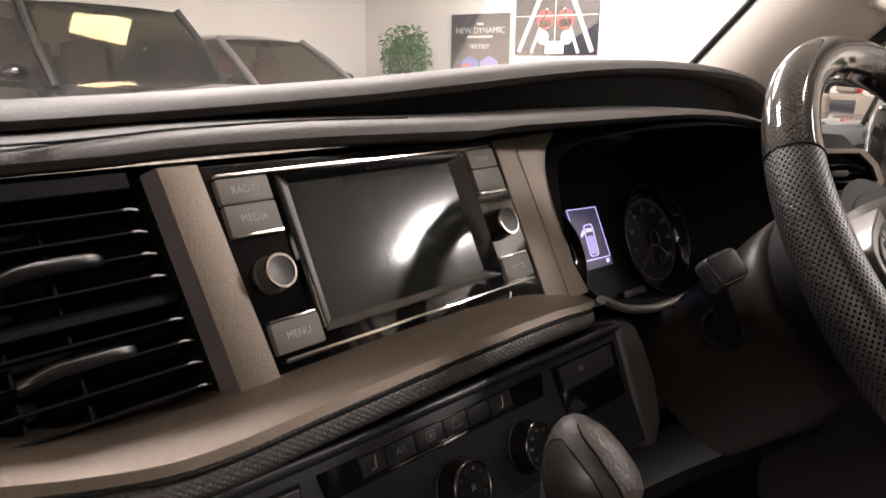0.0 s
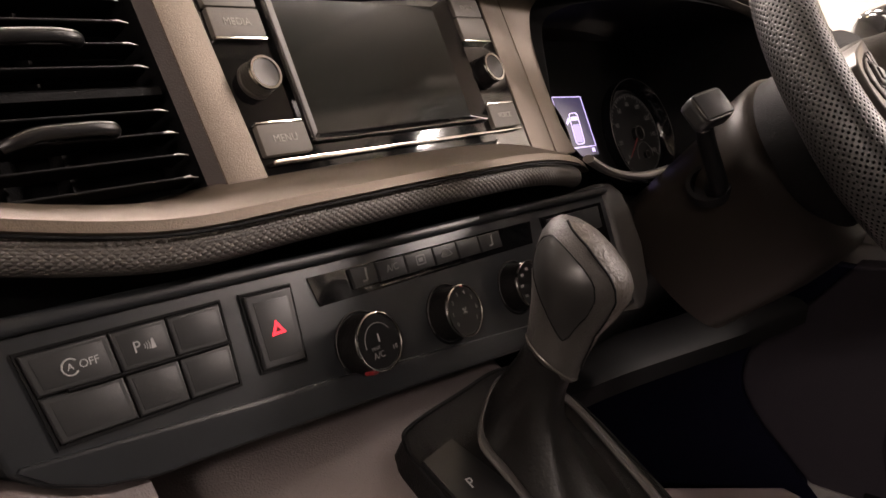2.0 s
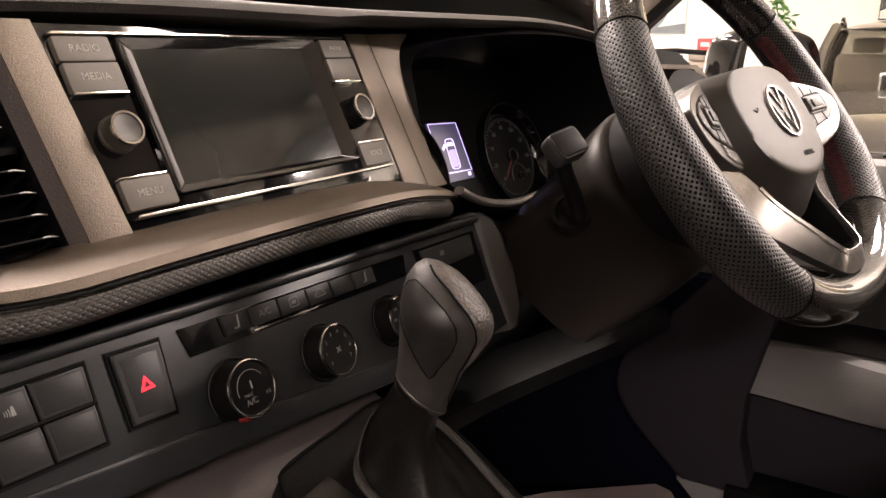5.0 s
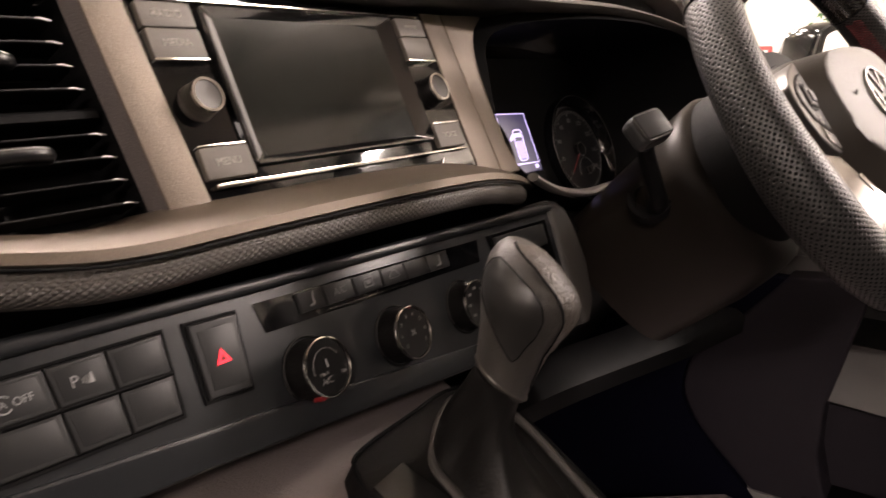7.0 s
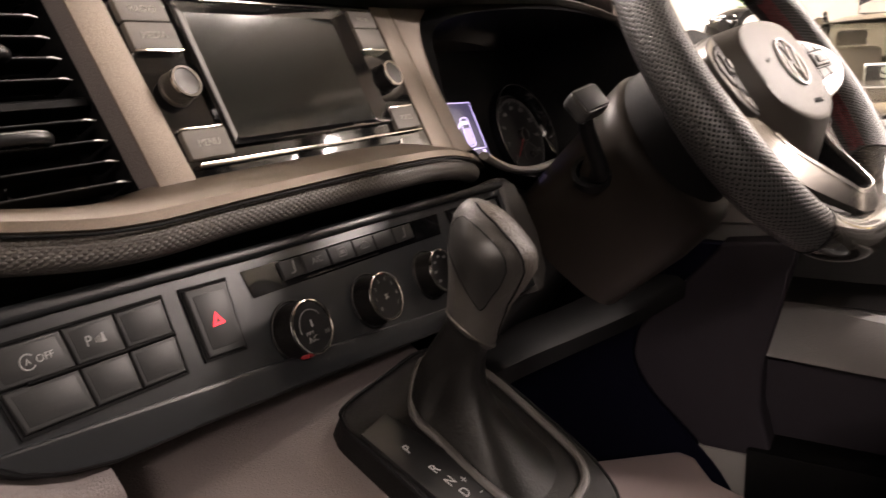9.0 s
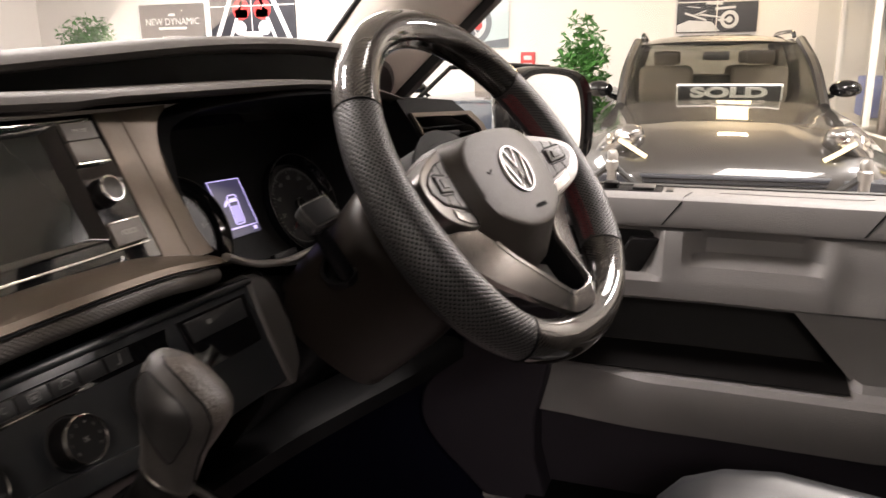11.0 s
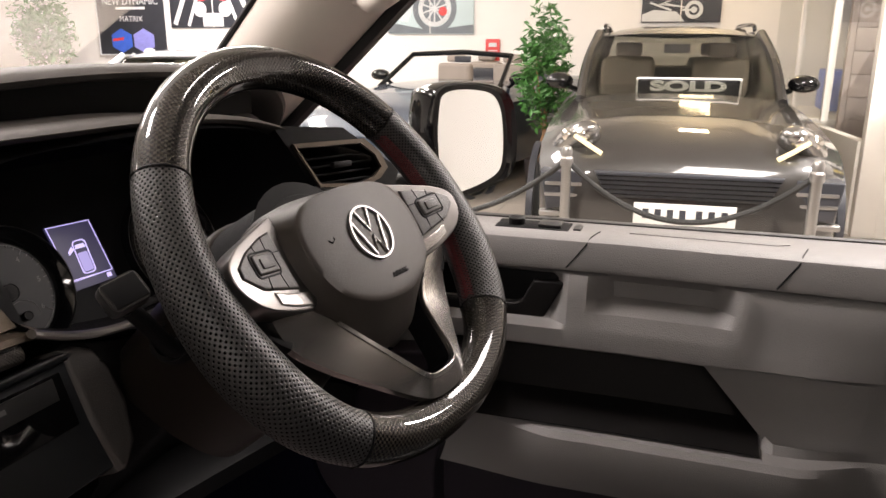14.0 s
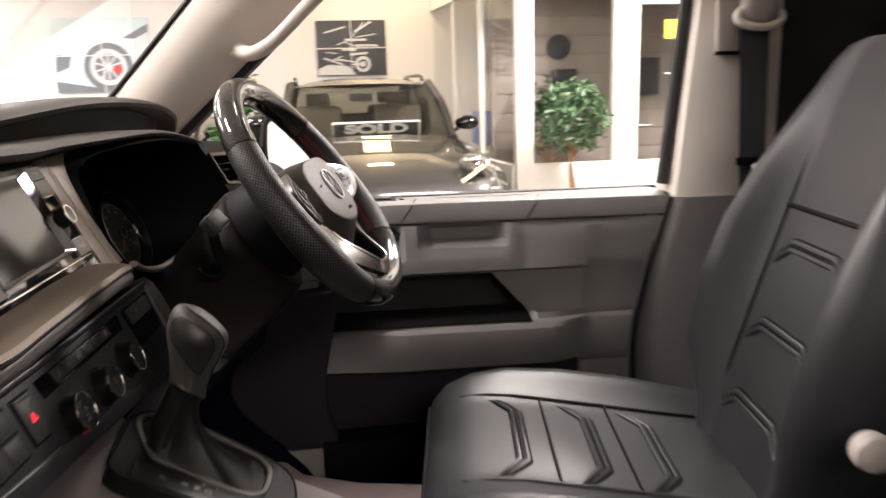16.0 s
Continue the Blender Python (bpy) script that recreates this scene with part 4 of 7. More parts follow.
part("stalk_edge", ring_prism(rounded(-0.0140, 0.0160, -0.0120, 0.0120, 0.005), rounded(-0.0128, 0.0148, -0.0108, 0.0108, 0.004), 0.0048, 0.0072, m=tip), M_ENDRING, stalk, "dim metal edge")
part("stalk_cap", box(-0.0128, 0.0148, -0.0108, 0.0108, 0.0040, 0.0080, 0.0014, 3, m=tip), M_CAP, stalk)

# ---- steering wheel ----
sw = thing("steering_wheel", "flat-bottomed leather and carbon fibre steering wheel", "steering wheel", m=FACE_W)


RIM_R = ([-90, -70, -55, -40, -20, 0, 30, 90], [0.1665, 0.171, 0.1755, 0.175, 0.170, 0.167, 0.166, 0.1655])
RIM_T = ([-90, -70, -50, -38, -20, 0, 20, 34, 60, 90], [0.0185, 0.0190, 0.0205, 0.0230, 0.0240, 0.0215, 0.0205, 0.0195, 0.0188, 0.0182])


def fold(a):
    """Angle on the right-hand half that mirrors a."""
    a = (a + 180) % 360 - 180
    if a > 90:
        return 180 - a
    return -180 - a if a < -90 else a


def rim_r(a):
    return float(np.interp(fold(a), *RIM_R))


def rim_t(a):
    return float(np.interp(fold(a), *RIM_T))


def rim(a0, a1, name, mat, grow=0.0, label="", n=48):
    rings = []
    for i in range(n + 1):
        a = a0 + (a1 - a0) * i / n
        r = sum(rim_r(a + d) for d in (-6, -3, 0, 3, 6)) / 5
        k = sum(rim_t(a + d) for d in (-4, 0, 4)) / 3 + grow
        c, s_ = math.cos(radians(a)), math.sin(radians(a))
        rings.append([((r + k * math.cos(q)) * c, (r + k * math.cos(q)) * s_, k * 0.98 * math.sin(q)) for q in (2 * math.pi * j / 28 for j in range(28))])
    return part(name, loft(rings), mat, sw, label)


rim(36, 151, "rim_top", M_CARBON, 0.0003, "lacquered carbon fibre rim section", 64)
rim(-126, -41, "rim_bottom", M_CARBON, 0.0003, "lacquered carbon fibre flat bottom")
rim(151.5, 233.5, "rim_side", M_PERF, 0.0, "perforated black leather grip")
rim(-40.5, 35.5, "rim_side", M_PERF, 0.0, "perforated black leather grip")
for a in (151.2, 35.8, -40.8, 233.8):
    c, s_, r, k = math.cos(radians(a)), math.sin(radians(a)), rim_r(a), rim_t(a)
    part("joint", tube([((r + k * math.cos(q)) * c, (r + k * math.cos(q)) * s_, k * 0.98 * math.sin(q)) for q in (2 * math.pi * j / 24 for j in range(24))], 0.0011, 5, True), M_BLACK, sw)


def stitches(a0, a1):
    """Crossed red threads closing the leather on the inner side of the rim."""
    bm = bmesh.new()
    n = int(abs(a1 - a0) / 1.05)
    for i in range(n):
        a = a0 + (a1 - a0) * i / n
        r, k = rim_r(a), rim_t(a) + 0.0002
        for q, tw in ((168, 38), (180, -38), (192, 38)):
            at = ((r + k * math.cos(radians(q))) * math.cos(radians(a)), (r + k * math.cos(radians(q))) * math.sin(radians(a)), k * math.sin(radians(q)))
            box(-0.0006, 0.0006, -0.0005, 0.0005, -0.0028, 0.0028, bm=bm, m=Matrix.Translation(at) @ pose(0, 0, 0, 0, 0, a) @ pose(0, 0, 0, tw, 0, 0))
    tagged(part("stitching", bm, M_REDTHREAD, sw, "red cross stitching inside the rim"), kind="stuff")


stitches(-39, 34)
stitches(153, 232)

# hub cover (airbag): a shield with a flat face and a steep lower facet
BASE = [(0.0, 0.046), (0.046, 0.044), (0.072, 0.037), (0.087, 0.022), (0.091, 0.0), (0.086, -0.026), (0.066, -0.060), (0.034, -0.092), (0.0, -0.099)]
FRONT = [(0.0, 0.036), (0.038, 0.034), (0.060, 0.027), (0.071, 0.014), (0.075, -0.004), (0.072, -0.026), (0.060, -0.047), (0.030, -0.0615), (0.0, -0.065)]


def shield(half, n=72):
    return smooth_path(half + [(-x, y) for x, y in half[-2:0:-1]], n, True)


def cover_z(x, y):
    """Height of the gently domed cover face."""
    return 0.0250 - 0.9 * x * x - 0.7 * (y + 0.008) ** 2


sb_, sf_ = shield(BASE), shield(FRONT)
rings = [[(p[0] * 0.97, p[1] * 0.97, -0.036) for p in sb_], [(p[0], p[1], -0.020) for p in sb_]]
for f, dz in ((0.12, 0.30), (0.5, 0.60), (0.88, 0.90), (0.96, 0.965), (1.0, 0.99)):
    ring = []
    for p, q in zip(sb_, sf_):
        x, y = p[0] + (q[0] - p[0]) * f, p[1] + (q[1] - p[1]) * f
        ring.append((x, y, -0.020 + (cover_z(q[0], q[1]) + 0.020) * dz))
    rings.append(ring)
for k in (0.93, 0.8, 0.6, 0.4, 0.2, 0.02):
    rings.append([(q[0] * k, (q[1] + 0.012) * k - 0.012, cover_z(q[0] * k, (q[1] + 0.012) * k - 0.012)) for q in sf_])
cover = part("airbag_cover", loft(rings), M_PAD, sw, "smooth dark airbag cover", angle=50)
EM = (0.0, -0.009, 0.0)
part("emblem_ring", lathe([(0.0245, 0.0235), (0.0243, 0.0268), (0.0226, 0.0268), (0.0222, 0.024)], 48, m=Matrix.Translation(EM)), M_SATIN, cover, "chrome ring emblem")
bm = bmesh.new()
for pts in ([(-0.0185, 0.0125), (-0.0068, -0.0195), (0.0, -0.0035), (0.0068, -0.0195), (0.0185, 0.0125)], [(-0.0085, 0.0205), (0.0, 0.002), (0.0085, 0.0205)]):
    tube([(x, y + EM[1], 0.0256) for x, y in pts], 0.0015, 6, flat=0.7, bm=bm)
part("emblem_bar", bm, M_SATIN, cover)
plate_text("AIRBAG", 0.0066, M_BLACK, cover, (0.010, -0.049, cover_z(0.010, -0.049) + 0.0003), 0.0003)
part("horn_mark", tube([(-0.050, -0.004, cover_z(0.05, -0.004) + 0.0002), (-0.047, -0.0065, cover_z(0.047, -0.0065) + 0.0002), (-0.0435, -0.0045, cover_z(0.0435, -0.0045) + 0.0002), (-0.0435, -0.0025, cover_z(0.0435, 0.0) + 0.0002)], 0.0005, 5), M_BLACK, cover)

for sgn in (-1, 1):
    # the spokes rise towards the rim
    LIFT = Matrix(((1, 0, 0, 0), (0, 1, 0, 0), (sgn * 0.22, 0, 1, -0.0150), (0, 0, 0, 1)))
    # silver frame that wraps the switch pod from the hub to the rim
    pts = smooth_path([(0.076, 0.034), (0.098, 0.027), (0.130, 0.016), (0.149, 0.004), (0.152, -0.010), (0.145, -0.024), (0.126, -0.036), (0.086, -0.045), (0.072, -0.040)], 40)
    sp = part("spoke", prism([(sgn * p[0], p[1]) for p in pts][::sgn], -0.020, 0.0035, 0.003, 3, m=LIFT), M_SILVER, sw, "satin silver spoke")
    pts = [(0.090, 0.0215), (0.104, 0.0185), (0.128, 0.0095), (0.1425, 0.0), (0.1435, -0.0085), (0.128, -0.0200), (0.088, -0.0270), (0.0885, -0.005)]
    pod = part("switch_pod", prism([(sgn * x, y) for x, y in pts][::sgn], 0.0, 0.0056, 0.0022, 3, m=LIFT), M_POD, sp)
    for x0, y0, x1, y1 in ((0.104, 0.0180, 0.1050, 0.0080), (0.0895, 0.0050, 0.1000, 0.0045), (0.103, -0.0115, 0.1015, -0.0240), (0.118, -0.0120, 0.1205, -0.0218), (0.1190, 0.0130, 0.1180, 0.0070)):
        part("pod_line", tube([(sgn * x0, y0, 0.0057), (sgn * x1, y1, 0.0057)], 0.0004, 5, m=LIFT), M_BLACK, pod)
    part("rocker_frame", ring_prism(rounded(sgn * 0.114 - 0.0155, sgn * 0.114 + 0.0155, -0.0125, 0.0080, 0.005, 4), rounded(sgn * 0.114 - 0.0142, sgn * 0.114 + 0.0142, -0.0112, 0.0067, 0.004, 4), 0.004, 0.0062, m=LIFT), M_BLACK, pod)
    part("rocker", box(sgn * 0.114 - 0.0125, sgn * 0.114 + 0.0125, -0.0100, 0.0055, 0.004, 0.0078, 0.003, 3, m=LIFT), M_POD, pod)
    part("rocker_key", box(sgn * 0.114 - 0.0070, sgn * 0.114 + 0.0070, -0.0065, 0.0020, 0.007, 0.0094, 0.0018, m=LIFT), M_POD, pod)
    pts = [(0.080, -0.0310), (0.108, -0.0270), (0.119, -0.0235), (0.1175, -0.0335), (0.103, -0.0385), (0.080, -0.0425)]
    part("lower_key", prism([(sgn * x, y) for x, y in pts][::sgn], 0.002, 0.0052, 0.0014, 3, m=LIFT), M_EDGE, sp, "bright lower key")
    # lower arm: a sloping face between an outer edge and a bright raised inner ridge
    ridge = smooth_path([(0.086, -0.043, 0.004), (0.068, -0.058, 0.003), (0.050, -0.079, 0.003), (0.037, -0.106, 0.012), (0.027, -0.128, 0.0195), (0.019, -0.1355, 0.021), (0.009, -0.1375, 0.021), (0.0, -0.138, 0.021)], 36)
    outer = smooth_path([(0.122, -0.040, 0.002), (0.110, -0.064, -0.006), (0.088, -0.091, -0.003), (0.062, -0.118, 0.005), (0.043, -0.1375, 0.012), (0.028, -0.1490, 0.0155), (0.013, -0.1530, 0.016), (0.0, -0.1535, 0.016)], 36)
    rings = []
    for p, q in zip(ridge, outer):
        p, q = Vector((sgn * p[0], p[1], p[2])), Vector((sgn * q[0], q[1], q[2]))
        d = Vector((0, 0, -0.007))
        rings.append([p, p.lerp(q, 0.5) + Vector((0, 0, 0.0006)), q, q + d, p + d])
    part("lower_spoke", loft(rings), M_SPOKE, sw, "sloping satin silver lower spoke")
    rings = []
    for i, p in enumerate(ridge[6:]):
        q = outer[6 + i]
        p, q = Vector((sgn * p[0], p[1], p[2])), Vector((sgn * q[0], q[1], q[2]))
        d = (q - p).normalized()
        up = Vector((0, 0, 0.0008))
        rings.append([p - d * 0.0022 + up, p + d * 0.0016 + up, p + d * 0.0026 - up, p - d * 0.0022 - up * 5, p - d * 0.0030])
    part("spoke_edge", loft(rings), M_EDGE, sw, "bright bevelled inner edge")
    inner = [Vector((sgn * (p[0] - 0.0035), p[1] + 0.002, p[2] - 0.004)) for p in ridge[4:]]
    part("spoke_lining", loft([[p, p + Vector((sgn * 0.002, 0, 0)), p + Vector((sgn * 0.002, 0, -0.024)), p + Vector((-sgn * 0.001, 0, -0.024))] for p in inner]), M_PIANO, sw)
    # dark bracket between the spoke frame and the lower arm
    part("spoke_bracket", prism([(sgn * x, y) for x, y in [(0.090, -0.038), (0.132, -0.030), (0.128, -0.048), (0.112, -0.064), (0.088, -0.052)]][::sgn], -0.024, -0.004, 0.003), M_BLACK, sw)
part("hub_back", lathe([(0.062, -0.055), (0.066, -0.040), (0.07, -0.032), (0.05, -0.030)], 32), M_BLACK, sw)

# ---- centre console and gear selector ----
FACE_G = frame_of((-0.068, -0.152, 1.003), (1, -0.02, -0.04), (0, 1.0, 0.49))
cons = thing("centre_console", "taupe plastic console rising to the dashboard", "centre console", kind="structure")
rings = []
for y, zc, w in ((0.02, 1.09, 0.30), (-0.06, 1.045, 0.262), (-0.085, 1.03, 0.225), (-0.11, 1.015, 0.195), (-0.17, 0.985, 0.15), (-0.24, 0.952, 0.125), (-0.32, 0.91, 0.11), (-0.40, 0.84, 0.105), (-0.44, 0.72, 0.10)):
    xc = -0.015
    rings.append([(xc - w, y, 0.46), (xc - w * 1.0, y, zc - 0.10), (xc - w * 0.93, y, zc - 0.045), (xc - w * 0.72, y, zc - 0.014), (xc - w * 0.5, y, zc - 0.008), (xc + 0.06, y, zc - 0.01), (xc + 0.085, y, zc - 0.03), (xc + 0.095, y, zc - 0.10), (xc + 0.095, y, 0.46)])
part("body", loft(rings), M_CONSOLE, cons)
gear = thing("gear_selector", "automatic gear lever with leather gaiter on a marked plate", "gear lever", m=FACE_G)
plate = smooth_path([(-0.019, 0.040), (-0.006, 0.050), (0.05, 0.056), (0.092, 0.059), (0.119, 0.047), (0.128, 0.01), (0.123, -0.04), (0.112, -0.09), (0.085, -0.120), (0.02, -0.128), (-0.018, -0.115), (-0.026, -0.06), (-0.023, 0.02)], 48, True)
part("plate", prism(plate, -0.02, 0.002, 0.003, 3), M_DARK, gear, "dark gear plate")
part("plate_rim", tube([(p[0], p[1], 0.0015) for p in plate], 0.0016, 6, True), M_BLACK, gear)
part("letter_panel", prism([(-0.020, 0.026), (0.010, 0.030), (0.020, -0.02), (0.024, -0.10), (-0.014, -0.104), (-0.021, -0.04)], 0.0, 0.0042, 0.0015), M_CAP, gear)
for c, x, y in (("P", -0.0048, 0.0), ("R", -0.003, -0.0205), ("N", -0.0027, -0.0325), ("D", -0.0020, -0.0435), ("+", 0.0063, -0.0375), ("-", 0.0075, -0.0490)):
    plate_text(c, 0.0095, M_WHITE, gear, (x, y, 0.0045), 0.0001)
GI = FACE_G.inverted()
neck = GI @ Vector((-0.0174, -0.1708, 1.072))
# the gaiter falls from the knob's neck to the frame's outline
FRAME_G = smooth_path([(0.119, 0.0), (0.118, 0.022), (0.108, 0.043), (0.090, 0.050), (0.068, 0.044), (0.044, 0.031), (0.026, 0.016), (0.022, -0.008), (0.016, -0.045), (0.016, -0.075), (0.032, -0.092), (0.072, -0.094), (0.092, -0.087), (0.104, -0.071), (0.112, -0.035)], 72, True)
rings = []
for k in range(19):
    f = k / 18
    cz = -0.004 + (neck.z + 0.004) * f
    w = (1 - f) ** 2.6
    ring = []
    for p in FRAME_G:
        q = math.atan2(p[1] - neck.y, p[0] - neck.x)
        fold = 1 + (0.20 * math.sin(3 * q + 1.6 * f + 0.4) + 0.07 * math.sin(7 * q - 3 * f)) * math.sin(math.pi * min(1, f * 1.02)) ** 1.2
        nx, ny = neck.x + 0.0168 * math.cos(q), neck.y + 0.0168 * math.sin(q)
        px, py = nx + (p[0] - nx) * w * 0.98, ny + (p[1] - ny) * w * 0.98
        ring.append((neck.x + (px - neck.x) * fold, neck.y + (py - neck.y) * fold, cz))
    rings.append(ring)
part("gaiter", loft(rings), M_LEATHER, gear, "folded black leather gaiter", angle=60)
part("gaiter_frame", tube([(p[0], p[1], 0.004) for p in FRAME_G], 0.0034, 8, True, flat=0.8), M_ENDCAP, gear, "raised dark frame round the gaiter")
M_KNOBSKIN = material("gear knob skin", (0.032, 0.029, 0.0265), 0.46, grain=0.5, grain_scale=1100, vary=0.1, spec=0.35)
M_KNOBLEATHER = material("grained knob leather", (0.050, 0.042, 0.035), 0.46, grain=0.9, grain_scale=420, vary=0.15, vary_scale=60, spec=0.4)
M_KNOBSHIELD = material("smooth knob shield", (0.017, 0.0162, 0.0155), 0.34, grain=0.05, grain_scale=2000, vary=0.08, spec=0.4)
# knob: stacked oval sections from the collar up
axis = (GI @ Vector((-0.0064, -0.1838, 1.150)) - neck).normalized()
kx = (GI.to_3x3() @ Vector((0.90, 0.436, 0))).normalized()
ky = axis.cross(kx).normalized()
kx = ky.cross(axis)
# height, half width, sideways shift, slant of the section
KNOB = [(-0.004, 0.0160, 0.0, 0.50), (0.0, 0.0176, 0.0, 0.50), (0.010, 0.0184, 0.0, 0.40), (0.0246, 0.0212, -0.0012, 0.22), (0.035, 0.0252, -0.0036, 0.10), (0.0456, 0.0287, -0.0050, 0.03), (0.053, 0.0288, -0.0042, 0.0), (0.060, 0.0268, -0.0020, 0.0), (0.070, 0.0207, 0.003, 0.0), (0.077, 0.0140, 0.0066, 0.0), (0.081, 0.0070, 0.0095, 0.0), (0.0822, 0.0012, 0.0110, 0.0)]


def knob_skin(ang, h, out=0.0):
    """A point on the knob's skin at angle ang and height h."""
    r, sh, sl = (float(np.interp(h, [k[0] for k in KNOB], [k[i] for k in KNOB])) for i in (1, 2, 3))
    return neck + axis * (h + sl * r * math.sin(ang)) + kx * ((r * 0.95 + out) * math.cos(ang)) + ky * ((r + out) * math.sin(ang) + sh)


HK = [p[0] for p in smooth_path([(k[0], k[1], 0) for k in KNOB], 34)]
knob = part("knob", loft([[knob_skin(2 * math.pi * j / 44, h) for j in range(44)] for h in HK]), M_KNOBSKIN, gear, "smooth dark gear knob with a leather back", angle=70)
shield_h = [0.0175 + 0.054 * i / 20 for i in range(21)]
shield_w = [float(np.interp(h, [0.0175, 0.0195, 0.025, 0.035, 0.045, 0.054, 0.0615, 0.067, 0.070, 0.0715], [0.03, 0.16, 0.34, 0.58, 0.72, 0.76, 0.66, 0.46, 0.26, 0.04])) for h in shield_h]
shield_a = [float(np.interp(h, [0.0175, 0.030, 0.045, 0.058, 0.0715], [3.25, 2.98, 2.74, 2.58, 2.40])) for h in shield_h]
part("knob_inlay", loft([[knob_skin(an + wd * (j / 6 - 1), h, 0.0007) for j in range(13)] for h, wd, an in zip(shield_h, shield_w, shield_a)], False, False), M_KNOBSHIELD, knob, "smooth shield-shaped inlay")
sides = list(zip(shield_h, shield_w, shield_a))
part("knob_inlay_rim", tube([knob_skin(an - wd, h, 0.0004) for h, wd, an in sides] + [knob_skin(an + wd, h, 0.0004) for h, wd, an in sides[::-1]], 0.0006, 5, True), M_BLACK, knob)
part("knob_collar", tube([knob_skin(2 * math.pi * j / 32, -0.001, 0.0002) for j in range(32)], 0.0008, 6, True, up=axis), M_KNOB, knob)
# leather back of the knob, coloured lighter as if lit, edged by a dark groove
back_h = [0.006 + 0.0745 * i / 24 for i in range(25)]
back_a = [float(np.interp(h, [0.006, 0.021, 0.035, 0.0456, 0.060, 0.072, 0.0805], [4.45, 4.25, 4.02, 3.93, 3.75, 3.45, 2.9])) for h in back_h]
part("knob_leather", loft([[knob_skin(a0 + 3.3 * j / 20, h, 0.0007) for j in range(21)] for h, a0 in zip(back_h, back_a)], False, False), M_KNOBLEATHER, knob, "grained leather back, light put into its tan colour", angle=70)
part("knob_seam", tube([knob_skin(a0, h, 0.0003) for h, a0 in zip(back_h, back_a)], 0.0007, 5), M_BLACK, knob)

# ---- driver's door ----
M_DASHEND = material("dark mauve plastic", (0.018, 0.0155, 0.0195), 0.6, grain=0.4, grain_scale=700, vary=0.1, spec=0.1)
# same plastic as M_GREY, colour raised to offset weak light low down
M_DOORLOW = material("lightened slate door plastic", (0.175, 0.166, 0.159), 0.55, grain=0.6, grain_scale=650, vary=0.1, spec=0.3)
door = thing("driver_door", "closed grey plastic door trim with map pocket and pull recess", "car door")


def bump01(v, a, b, soft):
    """1 between a and b, fading to 0 over soft at both ends."""
    return max(0.0, min(1.0, (v - a) / soft + 0.5)) * max(0.0, min(1.0, (b - v) / soft + 0.5))


def door_section(y):
    f = 0.0 if y > -0.5 else (y + 0.5) * 0.05
    xb = 0.662 + f
    zt = 1.006 if y > -0.60 else max(0.922, 1.006 + (y + 0.60) * 1.13)
    rec = bump01(y, -0.674, -0.275, 0.006) * 0.055
    fr = min(1.0, max(0.0, (y + 0.44) / 0.19))
    fr = 0.065 * fr * fr * (3 - 2 * fr)
    grip = bump01(y, -0.620, -0.472, 0.030)
    hand = bump01(y, -0.424, -0.20, 0.020)
    low = bump01(y, -0.80, -0.20, 0.02) * 0.05
    blk = 0.008 * bump01(y, -0.645, 0.5, 0.035)
    return [(0.77, 1.1435), (0.735, 1.1445), (0.69 + f, 1.1465), (xb + 0.008, 1.1450), (xb + 0.001, 1.1415), (xb - 0.002, 1.136), (xb - 0.010, 1.112), (xb - 0.009, 1.107), (xb + 0.002, 1.1045),
            (xb - 0.002 - blk + 0.014 * grip + 0.012 * hand, 1.1015), (xb - 0.009 - blk + 0.030 * grip + 0.028 * hand, 1.092), (xb - 0.013 - blk + 0.034 * grip + 0.028 * hand, 1.072), (xb - 0.016 - blk + 0.006 * grip + 0.026 * hand, 1.058), (xb - 0.018 - blk + 0.016 * hand, 1.042), (xb - 0.02 - blk, 1.036), (xb - 0.024 - blk * 0.5, 1.014),
            (xb - 0.012, 1.008), (xb - 0.012, zt), (xb - 0.012 + rec, zt - 0.003), (xb - 0.03 + rec, 0.928), (0.618 + 0.3 * rec + fr * 0.5, 0.917), (0.607 + f * 0.5 + fr, 0.9125), (0.600 + f * 0.5 + fr, 0.905), (0.598 + f * 0.5 + fr, 0.885), (0.607 + f * 0.5 + fr * 0.6, 0.845), (0.613 + f * 0.5 + fr * 0.3, 0.83),
            (0.618 + low, 0.822), (0.77, 0.822)]


def door_end(y, z):
    """Moves the rear of the door onto its curved shut line."""
    end = float(np.interp(z, [0.46, 0.75, 0.86, 0.95, 1.05, 1.145], [-0.876, -0.876, -0.879, -0.894, -0.922, -0.950]))
    return y if y > -0.70 else -0.70 + (y + 0.70) * (end + 0.70) / -0.245


def door_point(x, y, z):
    """The armrest and lower trim sink back into the panel towards the shut line."""
    g = max(0.0, min(1.0, (-y - 0.70) / 0.13))
    g = g * g * (3 - 2 * g)
    return (x + g * max(0.0, 0.638 - x) * 0.85, door_end(y, z), z)


ys = [-0.06 - 0.0075 * i for i in range(119)]
part("panel", loft([[door_point(x, y, z) for x, z in door_section(y)] for y in ys]), M_GREY, door, "slate grey grained door panel", angle=30)
# lower panel with the floor-level pocket
rings = []
for y in ys:
    low = bump01(y, -0.80, -0.20, 0.02) * 0.05
    rings.append([door_point(*p) for p in ((0.618 + low, y, 0.820), (0.616 + low, y, 0.70), (0.600, y, 0.692), (0.600, y, 0.50), (0.77, y, 0.50), (0.77, y, 0.820))])
part("lower_panel", loft(rings), M_DOORLOW, door, "slate lower door panel, colour lightened against weak light", angle=30)
